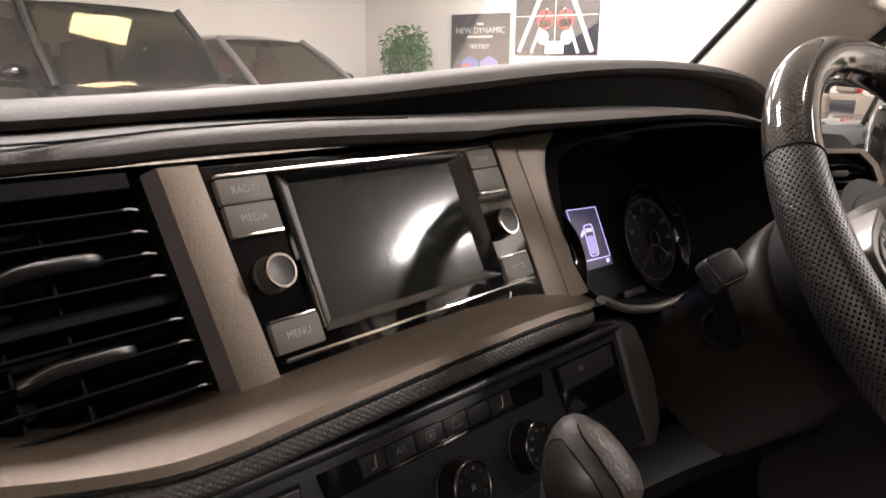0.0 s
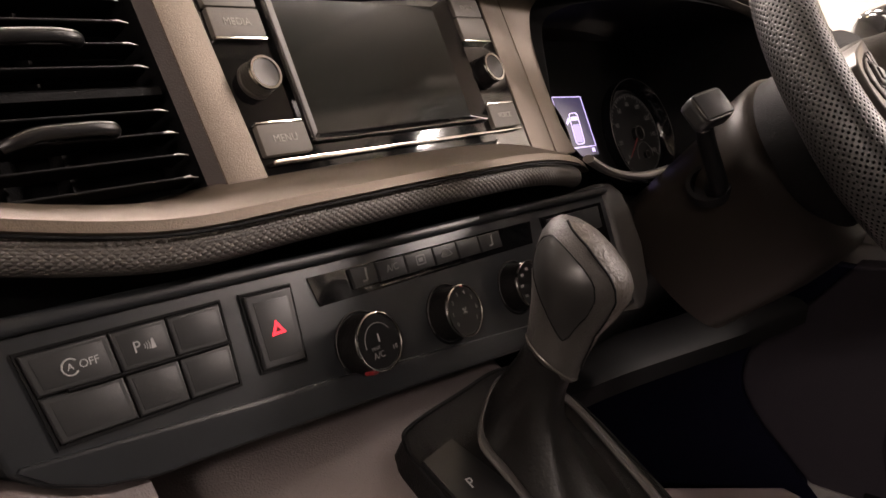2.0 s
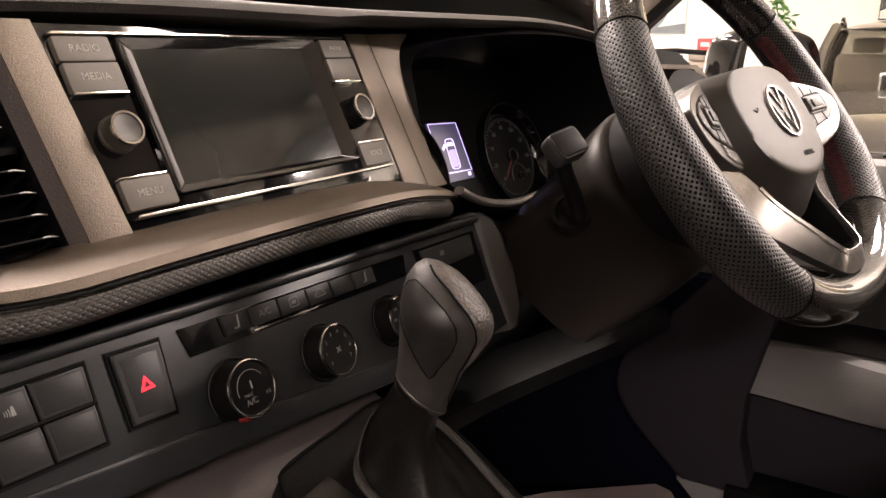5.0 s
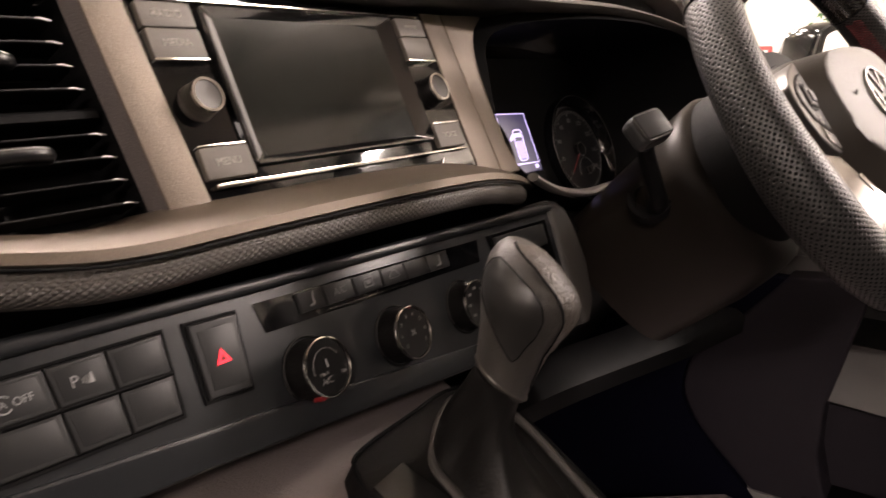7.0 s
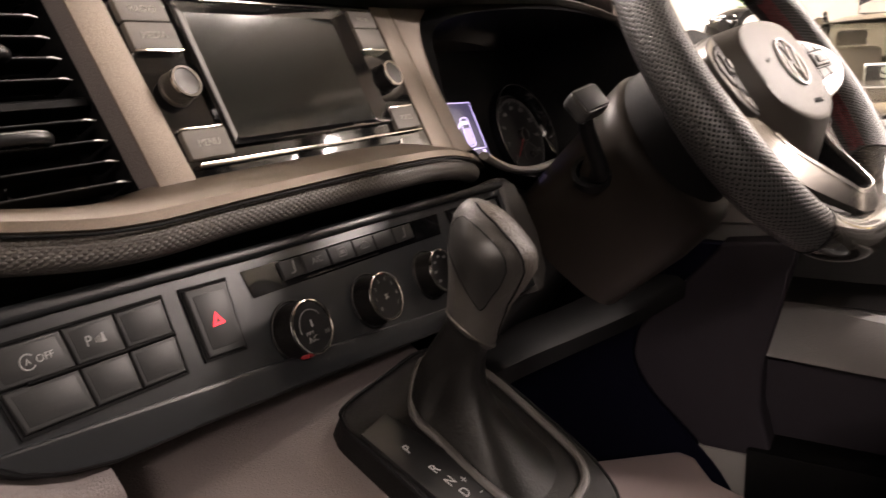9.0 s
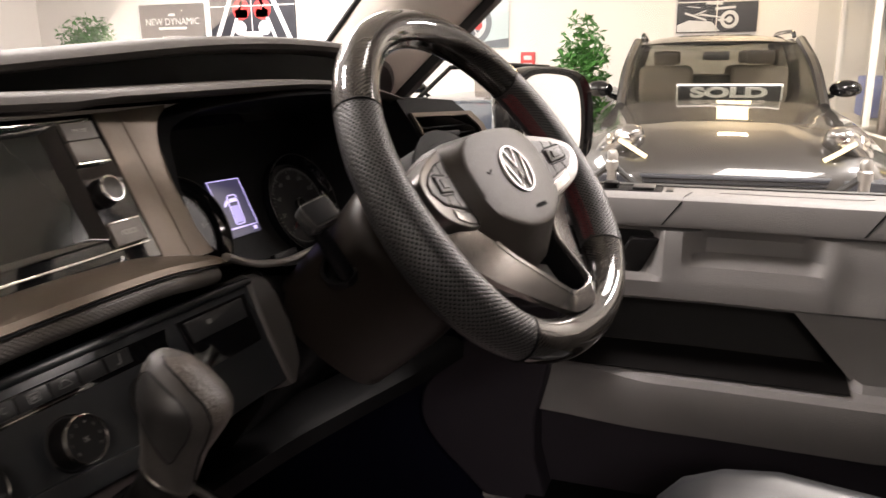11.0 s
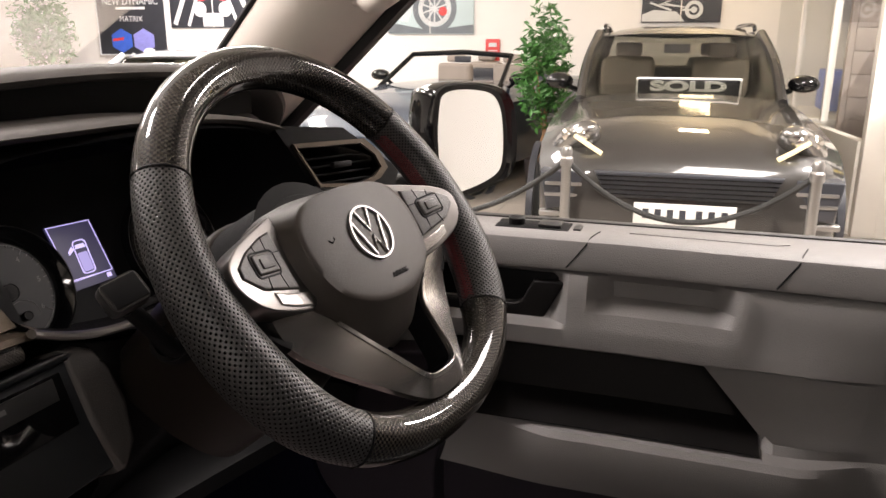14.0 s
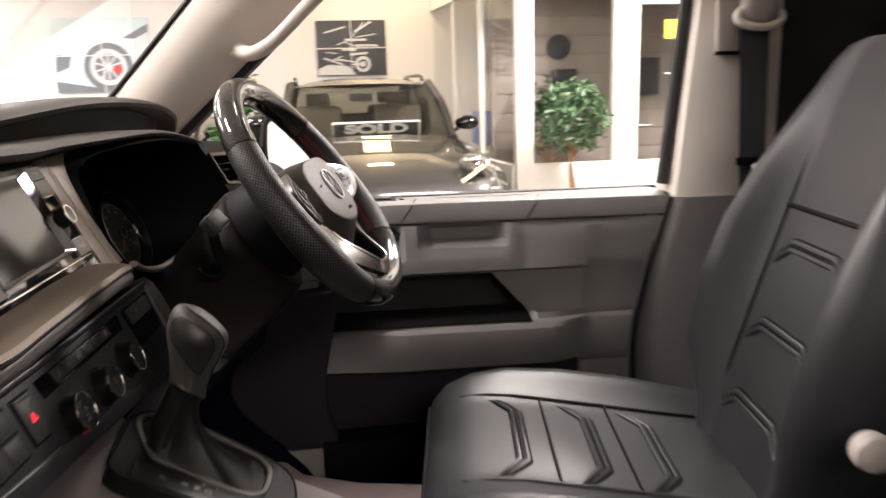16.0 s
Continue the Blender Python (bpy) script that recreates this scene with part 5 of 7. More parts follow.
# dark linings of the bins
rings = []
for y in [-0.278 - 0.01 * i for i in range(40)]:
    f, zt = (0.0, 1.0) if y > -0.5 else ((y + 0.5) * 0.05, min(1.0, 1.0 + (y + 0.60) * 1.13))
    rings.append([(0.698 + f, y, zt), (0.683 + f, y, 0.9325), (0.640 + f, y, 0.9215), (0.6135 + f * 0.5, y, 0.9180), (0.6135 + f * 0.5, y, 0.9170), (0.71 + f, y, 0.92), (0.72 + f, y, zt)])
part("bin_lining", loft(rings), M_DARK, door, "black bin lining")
# dark sheet inside the pocket carries its shade as colour
part("pocket_lining", box(0.650, 0.667, -0.79, -0.21, 0.7075, 0.819), M_DASHEND, door, "pocket lining with its shade in the dark colour")
# black box hides the lit foot of the panel, in place of shade
part("lower_dark_cover", box(0.593, 0.668, -0.78, -0.262, 0.50, 0.7045, 0.005), M_BLACK, door)
for y, dy in ((-0.452, 0.022), (-0.690, 0.022)):
    f = 0.0 if y > -0.5 else (y + 0.5) * 0.05
    part("panel_seam", tube([(0.70 + f, y - 0.012, 1.1464), (0.672 + f, y - 0.004, 1.1455), (0.6605 + f, y, 1.1385), (0.6515 + f, y + dy, 1.110)], 0.0011, 5), M_BLACK, door)
DX = Matrix(((0, 0, -1, 0.0), (1, 0, 0, 0), (0, 1, 0, 0), (0, 0, 0, 1)))
part("handle_recess", prism([(-0.22, 1.099), (-0.431, 1.0975), (-0.436, 1.093), (-0.408, 1.037), (-0.402, 1.034), (-0.22, 1.036)], -0.690, -0.664, 0.002, m=DX), M_BLACK, door, "black handle recess")
part("door_handle", prism([(-0.390, 1.0895), (-0.426, 1.0905), (-0.429, 1.088), (-0.404, 1.040), (-0.399, 1.0375), (-0.24, 1.0385), (-0.24, 1.055), (-0.368, 1.058), (-0.376, 1.062)], -0.668, -0.6525, 0.005, 3, m=DX), M_DARK, door, "dark inner door handle")
part("lock_recess", box(0.690, 0.735, -0.425, -0.330, 1.1430, 1.1472, 0.001), M_BLACK, door)
part("lock_button", lathe([(0.011, 0.0), (0.011, 0.008), (0.008, 0.010), (0.0, 0.010)], 20, m=Matrix.Translation((0.712, -0.355, 1.147))), M_DARK, door)
part("window_switch", box(0.698, 0.728, -0.415, -0.385, 1.147, 1.1515, 0.002), M_SWITCH, door)
part("window_switch", box(0.698, 0.728, -0.44, -0.43, 1.144, 1.1485, 0.002), M_SWITCH, door)
part("window_seal", box(0.753, 0.768, -0.97, -0.02, 1.134, 1.1465, 0.003), M_GREYLOW, door)
part("dark_ledge_inlay", prism([(-0.50, 0.705), (-0.67, 0.697), (-0.685, 0.705), (-0.675, 0.722), (-0.52, 0.73)], 0, 0.0025, 0.001, m=Matrix(((0, 1, 0, 0), (1, 0, 0, 0), (0, 0, 1, 1.1445), (0, 0, 0, 1)))), M_GREY, door)
part("outer_skin", box(0.772, 0.94, -1.0, 0.12, 0.35, 1.095, 0.02), material("dark red van paint", (0.10, 0.006, 0.01), 0.3, coat=0.8, vary=0.05), door, "dark red outer door skin")
pane = part("pane", loft([[(0.760, y, 1.140), (0.764, y, 1.140), (0.734, y - 0.02, 1.70), (0.730, y - 0.02, 1.70)] for y in (0.05, -0.5, -0.99)]), M_CLEAR, door, "clear side window")
pane.visible_shadow = False

# ---- pillars and shell ----
van = thing("van_shell", "van cabin shell with light grey pillar trims", "van body", kind="structure")


def a_section(z):
    ws, inn = 0.145 - 0.94 * (z - 1.28), -0.018 - 1.10 * (z - 1.28)
    m_ = (ws + inn) / 2
    x = 0.70 - (z - 1.28) * 0.10
    return [(x + 0.012, ws, z), (x + 0.004, ws - 0.012, z), (x - 0.006, m_ + 0.03, z), (x - 0.006, m_ - 0.02, z), (x + 0.012, m_ - 0.05, z), (x + 0.030, inn + 0.01, z), (x + 0.044, inn, z), (x + 0.08, inn, z), (x + 0.08, ws, z)]


part("front_pillar", loft([a_section(1.24 + 0.04 * i) for i in range(18)]), M_PILLAR, van, "light grey front pillar trim", angle=50)
part("screen_seal", tube([Vector(a_section(1.24 + 0.04 * i)[0]) + Vector((0, 0.004, 0)) for i in range(18)], 0.005, 8), M_RUBBER, van)
part("door_seal", tube([Vector(a_section(1.16 + 0.04 * i)[6]) + Vector((0.012, -0.006, 0)) for i in range(20)], 0.014, 8), M_RUBBER, van)
part("speaker_grille", box(0.655, 0.70, -0.01, 0.06, 1.322, 1.332, 0.004), M_CONSOLE, van)

# centre pillar: dark lower trim, light upper trim
rings = []
for z, y0 in ((0.46, -0.882), (0.75, -0.882), (0.86, -0.884), (0.95, -0.900), (1.05, -0.928), (1.135, -0.955)):
    rings.append([(0.72, y0 + 0.002, z), (0.652, y0 + 0.001, z), (0.640, y0 - 0.008, z), (0.632, y0 - 0.03, z), (0.630, -1.10, z), (0.635, -1.25, z), (0.74, -1.25, z)])
part("centre_pillar_lower", loft(rings), M_GREY, van, "dark grey lower pillar trim")
rings = []
for z, y0 in ((1.1355, -0.957), (1.25, -0.968), (1.50, -0.993), (1.80, -1.02)):
    rings.append([(0.72, y0 + 0.002, z), (0.655, y0, z), (0.645, y0 - 0.006, z), (0.638, y0 - 0.03, z), (0.638, -1.10, z), (0.66, -1.17, z), (0.74, -1.17, z)])
part("centre_pillar_upper", loft(rings), M_PILLAR, van, "light grey upper pillar trim")
part("door_seal", tube(smooth_path([(0.672, -0.945, 1.16), (0.672, -0.955, 1.25), (0.672, -0.981, 1.50), (0.672, -1.01, 1.80)], 14), 0.012, 8), M_RUBBER, van)
part("door_seal", tube(smooth_path([(0.648, -0.945, 1.145), (0.640, -0.918, 1.05), (0.634, -0.890, 0.95), (0.630, -0.874, 0.86), (0.628, -0.872, 0.70), (0.628, -0.872, 0.52)], 24), 0.005, 8), M_RUBBER, van)
# unseen roof and walls close the cabin; roof height set to admit lamp light
part("roof", box(-0.95, 0.80, -2.6, -0.45, 1.96, 2.00), M_PILLAR, van)
part("header", box(-0.75, 0.72, -0.56, -0.44, 1.90, 1.96, 0.02), M_PILLAR, van)
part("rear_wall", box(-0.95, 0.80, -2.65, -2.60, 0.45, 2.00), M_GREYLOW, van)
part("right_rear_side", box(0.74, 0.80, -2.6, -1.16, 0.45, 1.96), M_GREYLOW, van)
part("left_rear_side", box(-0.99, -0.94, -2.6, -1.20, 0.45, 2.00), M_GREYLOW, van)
part("left_front_pillar", loft([[(-0.95, 0.15 - 0.94 * (z - 1.28), z), (-0.88, 0.15 - 0.94 * (z - 1.28), z), (-0.88, -0.02 - 1.1 * (z - 1.28), z), (-0.95, -0.02 - 1.1 * (z - 1.28), z)] for z in (1.15, 1.4, 1.84)]), M_PILLAR, van)
# unseen wall added to cut low light from the open left side
part("left_light_block", box(-0.99, -0.95, -1.2, -0.05, 0.45, 1.14), M_GREYLOW, van)
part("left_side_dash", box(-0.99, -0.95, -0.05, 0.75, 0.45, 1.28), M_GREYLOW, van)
part("right_cowl", box(0.76, 0.82, -0.06, 0.9, 0.3, 1.15), M_GREYLOW, van)
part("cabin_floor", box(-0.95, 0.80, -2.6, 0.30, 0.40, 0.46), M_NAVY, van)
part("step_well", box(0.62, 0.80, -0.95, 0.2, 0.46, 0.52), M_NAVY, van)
screen = part("windscreen", loft([[(x, 0.80, 1.10), (x, 0.806, 1.10), (x, -0.554, 1.905), (x, -0.56, 1.905)] for x in (-0.90, 0.0, 0.76)]), M_CLEAR, van, "clear windscreen")
screen.visible_shadow = False

# kick panel and raised floor mat
CURVE = smooth_path([(-0.215, 0.99), (-0.165, 0.93), (-0.112, 0.865), (-0.101, 0.833), (-0.103, 0.80), (-0.13, 0.757), (-0.19, 0.70), (-0.235, 0.65), (-0.27, 0.58)], 30)
CURVE = [(p[0], p[1]) for p in CURVE]
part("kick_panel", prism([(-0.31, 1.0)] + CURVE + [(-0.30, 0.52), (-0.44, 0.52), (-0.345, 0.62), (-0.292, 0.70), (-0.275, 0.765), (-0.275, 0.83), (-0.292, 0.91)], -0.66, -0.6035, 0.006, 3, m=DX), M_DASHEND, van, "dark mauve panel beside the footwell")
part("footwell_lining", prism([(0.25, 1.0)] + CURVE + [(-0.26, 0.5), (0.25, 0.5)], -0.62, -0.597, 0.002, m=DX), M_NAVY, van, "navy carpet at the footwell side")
mat_ = thing("floor_mat", "mauve grey mat on the raised cabin floor", "floor mat")
part("mat", prism([(0.598, -0.170), (0.50, -0.050), (0.42, 0.02), (0.10, 0.02), (0.10, -0.50), (0.45, -0.50), (0.49, -0.33), (0.538, -0.229), (0.59, -0.195)][::-1], 0.46, 0.678, 0.006, 3), M_MAUVE, mat_)

# ---- grab handle ----
gh = thing("grab_handle", "light grey grab handle on the front pillar", "grab handle")
gpath = smooth_path([(0.712, -0.150, 1.436), (0.690, -0.160, 1.427), (0.668, -0.183, 1.424), (0.656, -0.22, 1.444), (0.650, -0.27, 1.49), (0.648, -0.33, 1.548), (0.655, -0.375, 1.592), (0.68, -0.395, 1.62)], 36)
part("grip", tube(gpath, [0.016 - 0.004 * math.sin(math.pi * i / 35) for i in range(36)], 14), M_PILLAR, gh)
part("mount", box(-0.006, 0.022, -0.02, 0.016, -0.018, 0.016, 0.008, 3, m=Matrix.Translation((0.702, -0.148, 1.437))), M_PILLAR, gh)

# ---- door mirror ----
mir = thing("door_mirror", "black door mirror seen through the side window", "door mirror", m=frame_of((1.052, -0.208, 1.213), (0.80, -0.60, 0), (0, 0, 1)))
shape = smooth_path([(-0.100, 0.066), (-0.088, 0.090), (-0.04, 0.098), (0.04, 0.090), (0.074, 0.066), (0.088, 0.02), (0.090, -0.04), (0.078, -0.072), (0.03, -0.092), (-0.05, -0.106), (-0.088, -0.098), (-0.104, 0.0)], 48, True)
rings = [[(p[0] * k, p[1] * k, z) for p in shape] for k, z in ((0.90, 0.004), (0.97, 0.008), (1.0, 0.0), (1.0, -0.03), (0.93, -0.07), (0.75, -0.10), (0.4, -0.115))]
part("housing", loft(rings), M_PIANO, mir, "black mirror housing")
part("bezel", loft([[(p[0] * k * 0.86 - 0.013, p[1] * k, z) for p in shape] for k, z in ((0.98, 0.006), (0.96, 0.011), (0.87, 0.011), (0.86, 0.004))], True, False), M_DARK, mir)
part("mirror_glass", loft([[(p[0] * 0.75 - 0.014, p[1] * 0.87, z) for p in shape] for z in (0.005, 0.0095)]), M_MIRROR, mir, "mirror glass")
part("mirror_arm", box(-0.26, -0.06, -0.118, -0.06, -0.07, -0.02, 0.015, 3), M_DARK, mir)

# ---- driver's seat ----
seat = thing("driver_seat", "black quilted leather driver's seat with curved piping", "car seat", m=pose(0.230, -0.560, 0.52, 0, 0, -8))


def seat_ring(y, half, top, bol, edge, drop=0.13):
    pts = []
    for i in range(33):
        u = -1 + i / 16
        x = u * half
        au = abs(u)
        z = top + bol * max(0.0, (au - 0.50) / 0.30) ** 1.3 * (1 if au < 0.80 else max(0, 1 - ((au - 0.80) / 0.2) ** 2 * (1 + edge)))
        if au > 0.93:
            z -= (au - 0.93) / 0.07 * 0.035
        pts.append((x, y, z))
    pts += [(half * 0.99, y, top - drop * 0.6), (half * 0.93, y, top - drop), (-half * 0.93, y, top - drop), (-half * 0.99, y, top - drop * 0.6)]
    return pts


rings = []
for y, h, t, b in ((0.142, 0.150, 0.270, 0.0), (0.139, 0.168, 0.308, 0.0), (0.129, 0.190, 0.332, 0.002), (0.107, 0.210, 0.347, 0.006), (0.066, 0.226, 0.354, 0.012), (0.010, 0.236, 0.351, 0.02), (-0.08, 0.242, 0.338, 0.026), (-0.18, 0.244, 0.323, 0.026), (-0.27, 0.244, 0.310, 0.020), (-0.36, 0.24, 0.300, 0.012)):
    rings.append(seat_ring(y, h, t, b, 0.2))
cushion = part("cushion", loft(rings), M_SEAT, seat, "quilted leather seat cushion", angle=70)
part("seat_base", box(-0.22, 0.22, -0.34, 0.08, 0.0, 0.215, 0.02), M_BLACK, seat)


def back_ring(s, half, bol, thick=0.10):
    """One level of the backrest; s runs up it from the cushion."""
    cy, cz = -0.300 - 0.27 * s - 0.05 * s * s, 0.33 + 0.95 * s
    pts = []
    for i in range(33):
        u = -1 + i / 16
        au = abs(u)
        d = bol * min(1.0, max(0.0, (au - 0.58) / 0.22)) ** 1.2 * (1 if au < 0.80 else max(0, 1 - 0.6 * ((au - 0.80) / 0.20) ** 2))
        if au > 0.93:
            d -= (au - 0.93) / 0.07 * 0.03
        pts.append((u * half - 0.02, cy + d * 0.96, cz + d * 0.27))
    pts += [(half - 0.02, cy - thick * 0.5, cz - 0.01), (half * 0.9 - 0.02, cy - thick, cz - 0.02), (-half * 0.9 - 0.02, cy - thick, cz - 0.02), (-half - 0.02, cy - thick * 0.5, cz - 0.01)]
    return pts


rings = [back_ring(s, h, b, t) for s, h, b, t in ((-0.03, 0.155, 0.01, 0.08), (0.02, 0.175, 0.022, 0.10), (0.10, 0.208, 0.056, 0.11), (0.2, 0.224, 0.066, 0.11), (0.30, 0.216, 0.062, 0.11), (0.38, 0.200, 0.050, 0.10), (0.45, 0.188, 0.032, 0.10), (0.51, 0.176, 0.014, 0.09), (0.552, 0.160, 0.008, 0.08), (0.574, 0.138, 0.004, 0.06), (0.584, 0.10, 0.0, 0.03))]
backrest = part("backrest", loft(rings), M_SEAT, seat, "quilted leather backrest with side bolsters", angle=70)


def back_point(u, s, half=0.194, out=0.002):
    cy, cz = -0.300 - 0.27 * s - 0.05 * s * s, 0.33 + 0.95 * s
    au = abs(u)
    d = 0.031 * max(0.0, (au - 0.60) / 0.22) ** 1.4 + out
    return (u * half - 0.02, cy + d * 0.96, cz + d * 0.27)


def cushion_point(u, y, out=0.0015):
    t = np.interp(y, [-0.36, -0.27, -0.18, -0.08, 0.01, 0.066, 0.107], [0.300, 0.310, 0.323, 0.338, 0.351, 0.354, 0.347])
    b = np.interp(y, [-0.36, -0.27, -0.18, -0.08, 0.01, 0.107], [0.012, 0.020, 0.026, 0.026, 0.02, 0.006])
    return (u * 0.238, y, float(t) + float(b) * max(0.0, (abs(u) - 0.5) / 0.3) ** 1.3 + out)


# leather ridges; the black tubes paint the shade of the grooves between
for s0 in (0.055, 0.166, 0.284):
    for off, r, mt in ((0.0, 0.0045, M_SEAT), (0.0055, 0.0035, M_BLACK), (0.011, 0.0045, M_SEAT), (0.016, 0.0022, M_BLACK)):
        us = [-0.52 + 0.026 * i for i in range(41)]
        line = [back_point(u, s0 + off - 0.16 * max(0.0, abs(u) - 0.30) ** 1.15, out=0.0008) for u in us]
        part("piping", tube(line, [r * min(1.0, 0.25 + (0.52 - abs(u)) * 9) for u in us], 8), mt, backrest)
# black tubes paint the shaded crease beside each bolster
for u0 in (-0.60, 0.60):
    part("piping", tube([back_point(u0, 0.02 + 0.05 * i, out=0.0) for i in range(11)], 0.0036, 6), M_BLACK, backrest)
part("piping", tube([back_point(u, 0.342) for u in [-0.60 + 0.06 * i for i in range(21)]], 0.0035, 6), M_BLACK, backrest)
# same on the cushion: leather ridges, groove shade as black tubes
for y0 in (0.009, -0.097, -0.187):
    for off, r, mt in ((0.0, 0.0045, M_SEAT), (0.0055, 0.0035, M_BLACK), (0.011, 0.0045, M_SEAT), (0.016, 0.0022, M_BLACK)):
        us = [-0.50 + 0.025 * i for i in range(41)]
        line = [cushion_point(u, y0 - off + 0.22 * max(0.0, abs(u) - 0.32) ** 1.15, 0.0005) for u in us]
        part("piping", tube(line, [r * min(1.0, 0.25 + (0.50 - abs(u)) * 9) for u in us], 8), mt, cushion)
for y0 in (-0.040, -0.142):
    part("piping", tube([cushion_point(u, y0) for u in [-0.55 + 0.05 * i for i in range(23)]], 0.0022, 6), M_BLACK, cushion)
for u0 in (-0.56, 0.56):
    part("piping", tube([cushion_point(u0, 0.085 - 0.042 * i) for i in range(11)], 0.0026, 6), M_LEATHER, cushion)
part("piping", tube([(0.172 * u, 0.1355, 0.318) for u in [-1 + 0.1 * i for i in range(21)]], 0.003, 6), M_BLACK, cushion)
hr = [[(0.14 * math.cos(q) * k, -0.535 + dy + 0.045 * math.sin(q) * (0.6 + 0.4 * k), z) for q in (2 * math.pi * j / 24 for j in range(24))] for k, z, dy in ((0.5, 0.985, 0.0), (0.85, 0.995, 0.0), (1, 1.03, 0.0), (1, 1.10, -0.01), (0.9, 1.15, -0.02), (0.5, 1.17, -0.02))]
part("headrest", loft(hr), M_SEAT, seat, "leather headrest", angle=70)
part("headrest_post", tube([(0.06, -0.52, 0.90), (0.06, -0.535, 1.0)], 0.006, 8), M_CHROME, seat)
part("headrest_post", tube([(-0.06, -0.52, 0.90), (-0.06, -0.535, 1.0)], 0.006, 8), M_CHROME, seat)
part("recline_knob", lathe([(0.020, 0.0), (0.022, 0.010), (0.019, 0.018), (0.008, 0.021), (0, 0.021)], 28, m=Matrix.Translation((-0.262, -0.335, 0.455)) @ pose(0, 0, 0, 0, -90, 0)), M_BELTCOVER, seat, "grey round recline knob")

# ---- seat belt ----
belt = thing("seat_belt", "black seat belt hanging from its pillar loop", "seat belt")
part("webbing", loft([[(x, y - w / 2, z), (x + 0.001, y + w / 2, z), (x + 0.003, y + w / 2, z), (x + 0.002, y - w / 2, z)] for x, y, z, w in ((0.618, -1.093, 1.46, 0.054), (0.614, -1.094, 1.35, 0.053), (0.609, -1.097, 1.20, 0.052), (0.603, -1.105, 1.00, 0.05), (0.597, -1.12, 0.70, 0.05))]), M_BELT, belt)
loop_ = [(0.606 + 0.006 * math.sin(q), -1.093 + 0.043 * math.cos(q), 1.466 + 0.019 * math.sin(q)) for q in (2 * math.pi * j / 28 for j in range(28))]
part("loop", tube(loop_, 0.008, 8, True, up=(1, 0, 0)), M_PILLAR, belt, "light grey belt loop")
part("loop_cover", loft([[(0.602 - 0.014 * k, -1.093 + 0.036 * k2 * math.cos(q), 1.482 + 0.030 * k2 * math.sin(q)) for q in (2 * math.pi * j / 24 for j in range(24))] for k, k2 in ((-1.2, 1.0), (0.0, 1.0), (0.6, 0.85), (0.9, 0.5), (1.0, 0.1))]), M_BELTCOVER, belt, "domed grey loop cover", angle=70)
part("loop_slot", box(0.598, 0.604, -1.122, -1.064, 1.447, 1.455, 0.002), M_BLACK, belt)
part("height_adjuster", box(0.622, 0.640, -1.062, -1.022, 1.405, 1.50, 0.006), M_BELTCOVER, belt, "grey height adjuster")
part("adjuster_slot", box(0.619, 0.630, -1.066, -1.022, 1.400, 1.407, 0.001), M_BLACK, belt)
part("tongue", box(0.600, 0.610, -1.142, -1.062, 1.196, 1.212, 0.004), M_BLACK, belt, "black belt tongue")
part("tongue_ring", tube([(0.599, -1.105 + 0.012 * math.cos(q), 1.190 + 0.010 * math.sin(q)) for q in (2 * math.pi * j / 16 for j in range(16))], 0.002, 6, True, up=(1, 0, 0)), M_SATIN, belt)

# ---- showroom ----
M_WALL = material("white painted wall", (0.80, 0.77, 0.74), 0.7, grain=0.15, grain_scale=160, vary=0.04, vary_scale=1.2)
M_CEIL = material("white ceiling board", (0.78, 0.76, 0.73), 0.8, grain=0.1, grain_scale=90, vary=0.04, vary_scale=1.0)
M_TILE = material("beige polished floor tile", (0.36, 0.32, 0.28), 0.22, vary=0.10, vary_scale=2.5)
M_FRAME = material("white window frame", (0.80, 0.76, 0.70), 0.4, vary=0.04)
M_WOOD = material("grey timber boarding", (0.34, 0.28, 0.25), 0.6, grain=0.3, grain_scale=60, vary=0.25, vary_scale=5)
M_INK = material("dark print", (0.03, 0.032, 0.04), 0.4, vary=0.3, vary_scale=6)
M_PALE = material("pale print", (0.62, 0.63, 0.64), 0.4, vary=0.15, vary_scale=5)
M_PALEBLUE = material("pale blue print", (0.55, 0.66, 0.68), 0.4, vary=0.1, vary_scale=4)
M_REDPRINT = material("red print", (0.62, 0.05, 0.05), 0.45, vary=0.15)
M_BLUEPRINT = material("blue print", (0.05, 0.12, 0.55), 0.4, vary=0.2, vary_scale=20)
M_VIOLET = material("violet print", (0.25, 0.25, 0.62), 0.4, vary=0.2, vary_scale=20)
M_SLATE = material("slate print", (0.16, 0.18, 0.20), 0.4, vary=0.3, vary_scale=8)
M_YELLOW = material("yellow print", (0.85, 0.62, 0.05), 0.5, vary=0.05)

part_floor = tagged(part("floor", box(-6, 9.6, -6, 10, GROUND - 0.1, GROUND - 0.004), material("dark tile joint", (0.14, 0.125, 0.11), 0.7, vary=0.1)), "beige polished tile floor of the showroom", "floor", kind="structure")
tagged(part("ceiling", box(-6, 9.6, -6, 10, 3.36, 3.45), M_CEIL), "white showroom ceiling", "ceiling", kind="structure")
tagged(part("wall_east", box(9.25, 9.5, -6, 10, GROUND - 0.1, 3.4), M_WALL), "white painted showroom wall", "wall", kind="structure")
tagged(part("wall_north", box(-6, 9.25, 9.7, 10, GROUND - 0.1, 3.4), M_WALL), "white painted showroom wall", "wall", kind="structure")
tagged(part("wall_west", box(-6.2, -6, -6, 10, GROUND - 0.1, 3.4), M_WALL), "white painted showroom wall", "wall", kind="structure")
tagged(part("wall_south", box(-6, 9.25, -6.2, -6, GROUND - 0.1, 3.4), M_WALL), "white painted showroom wall", "wall", kind="structure")
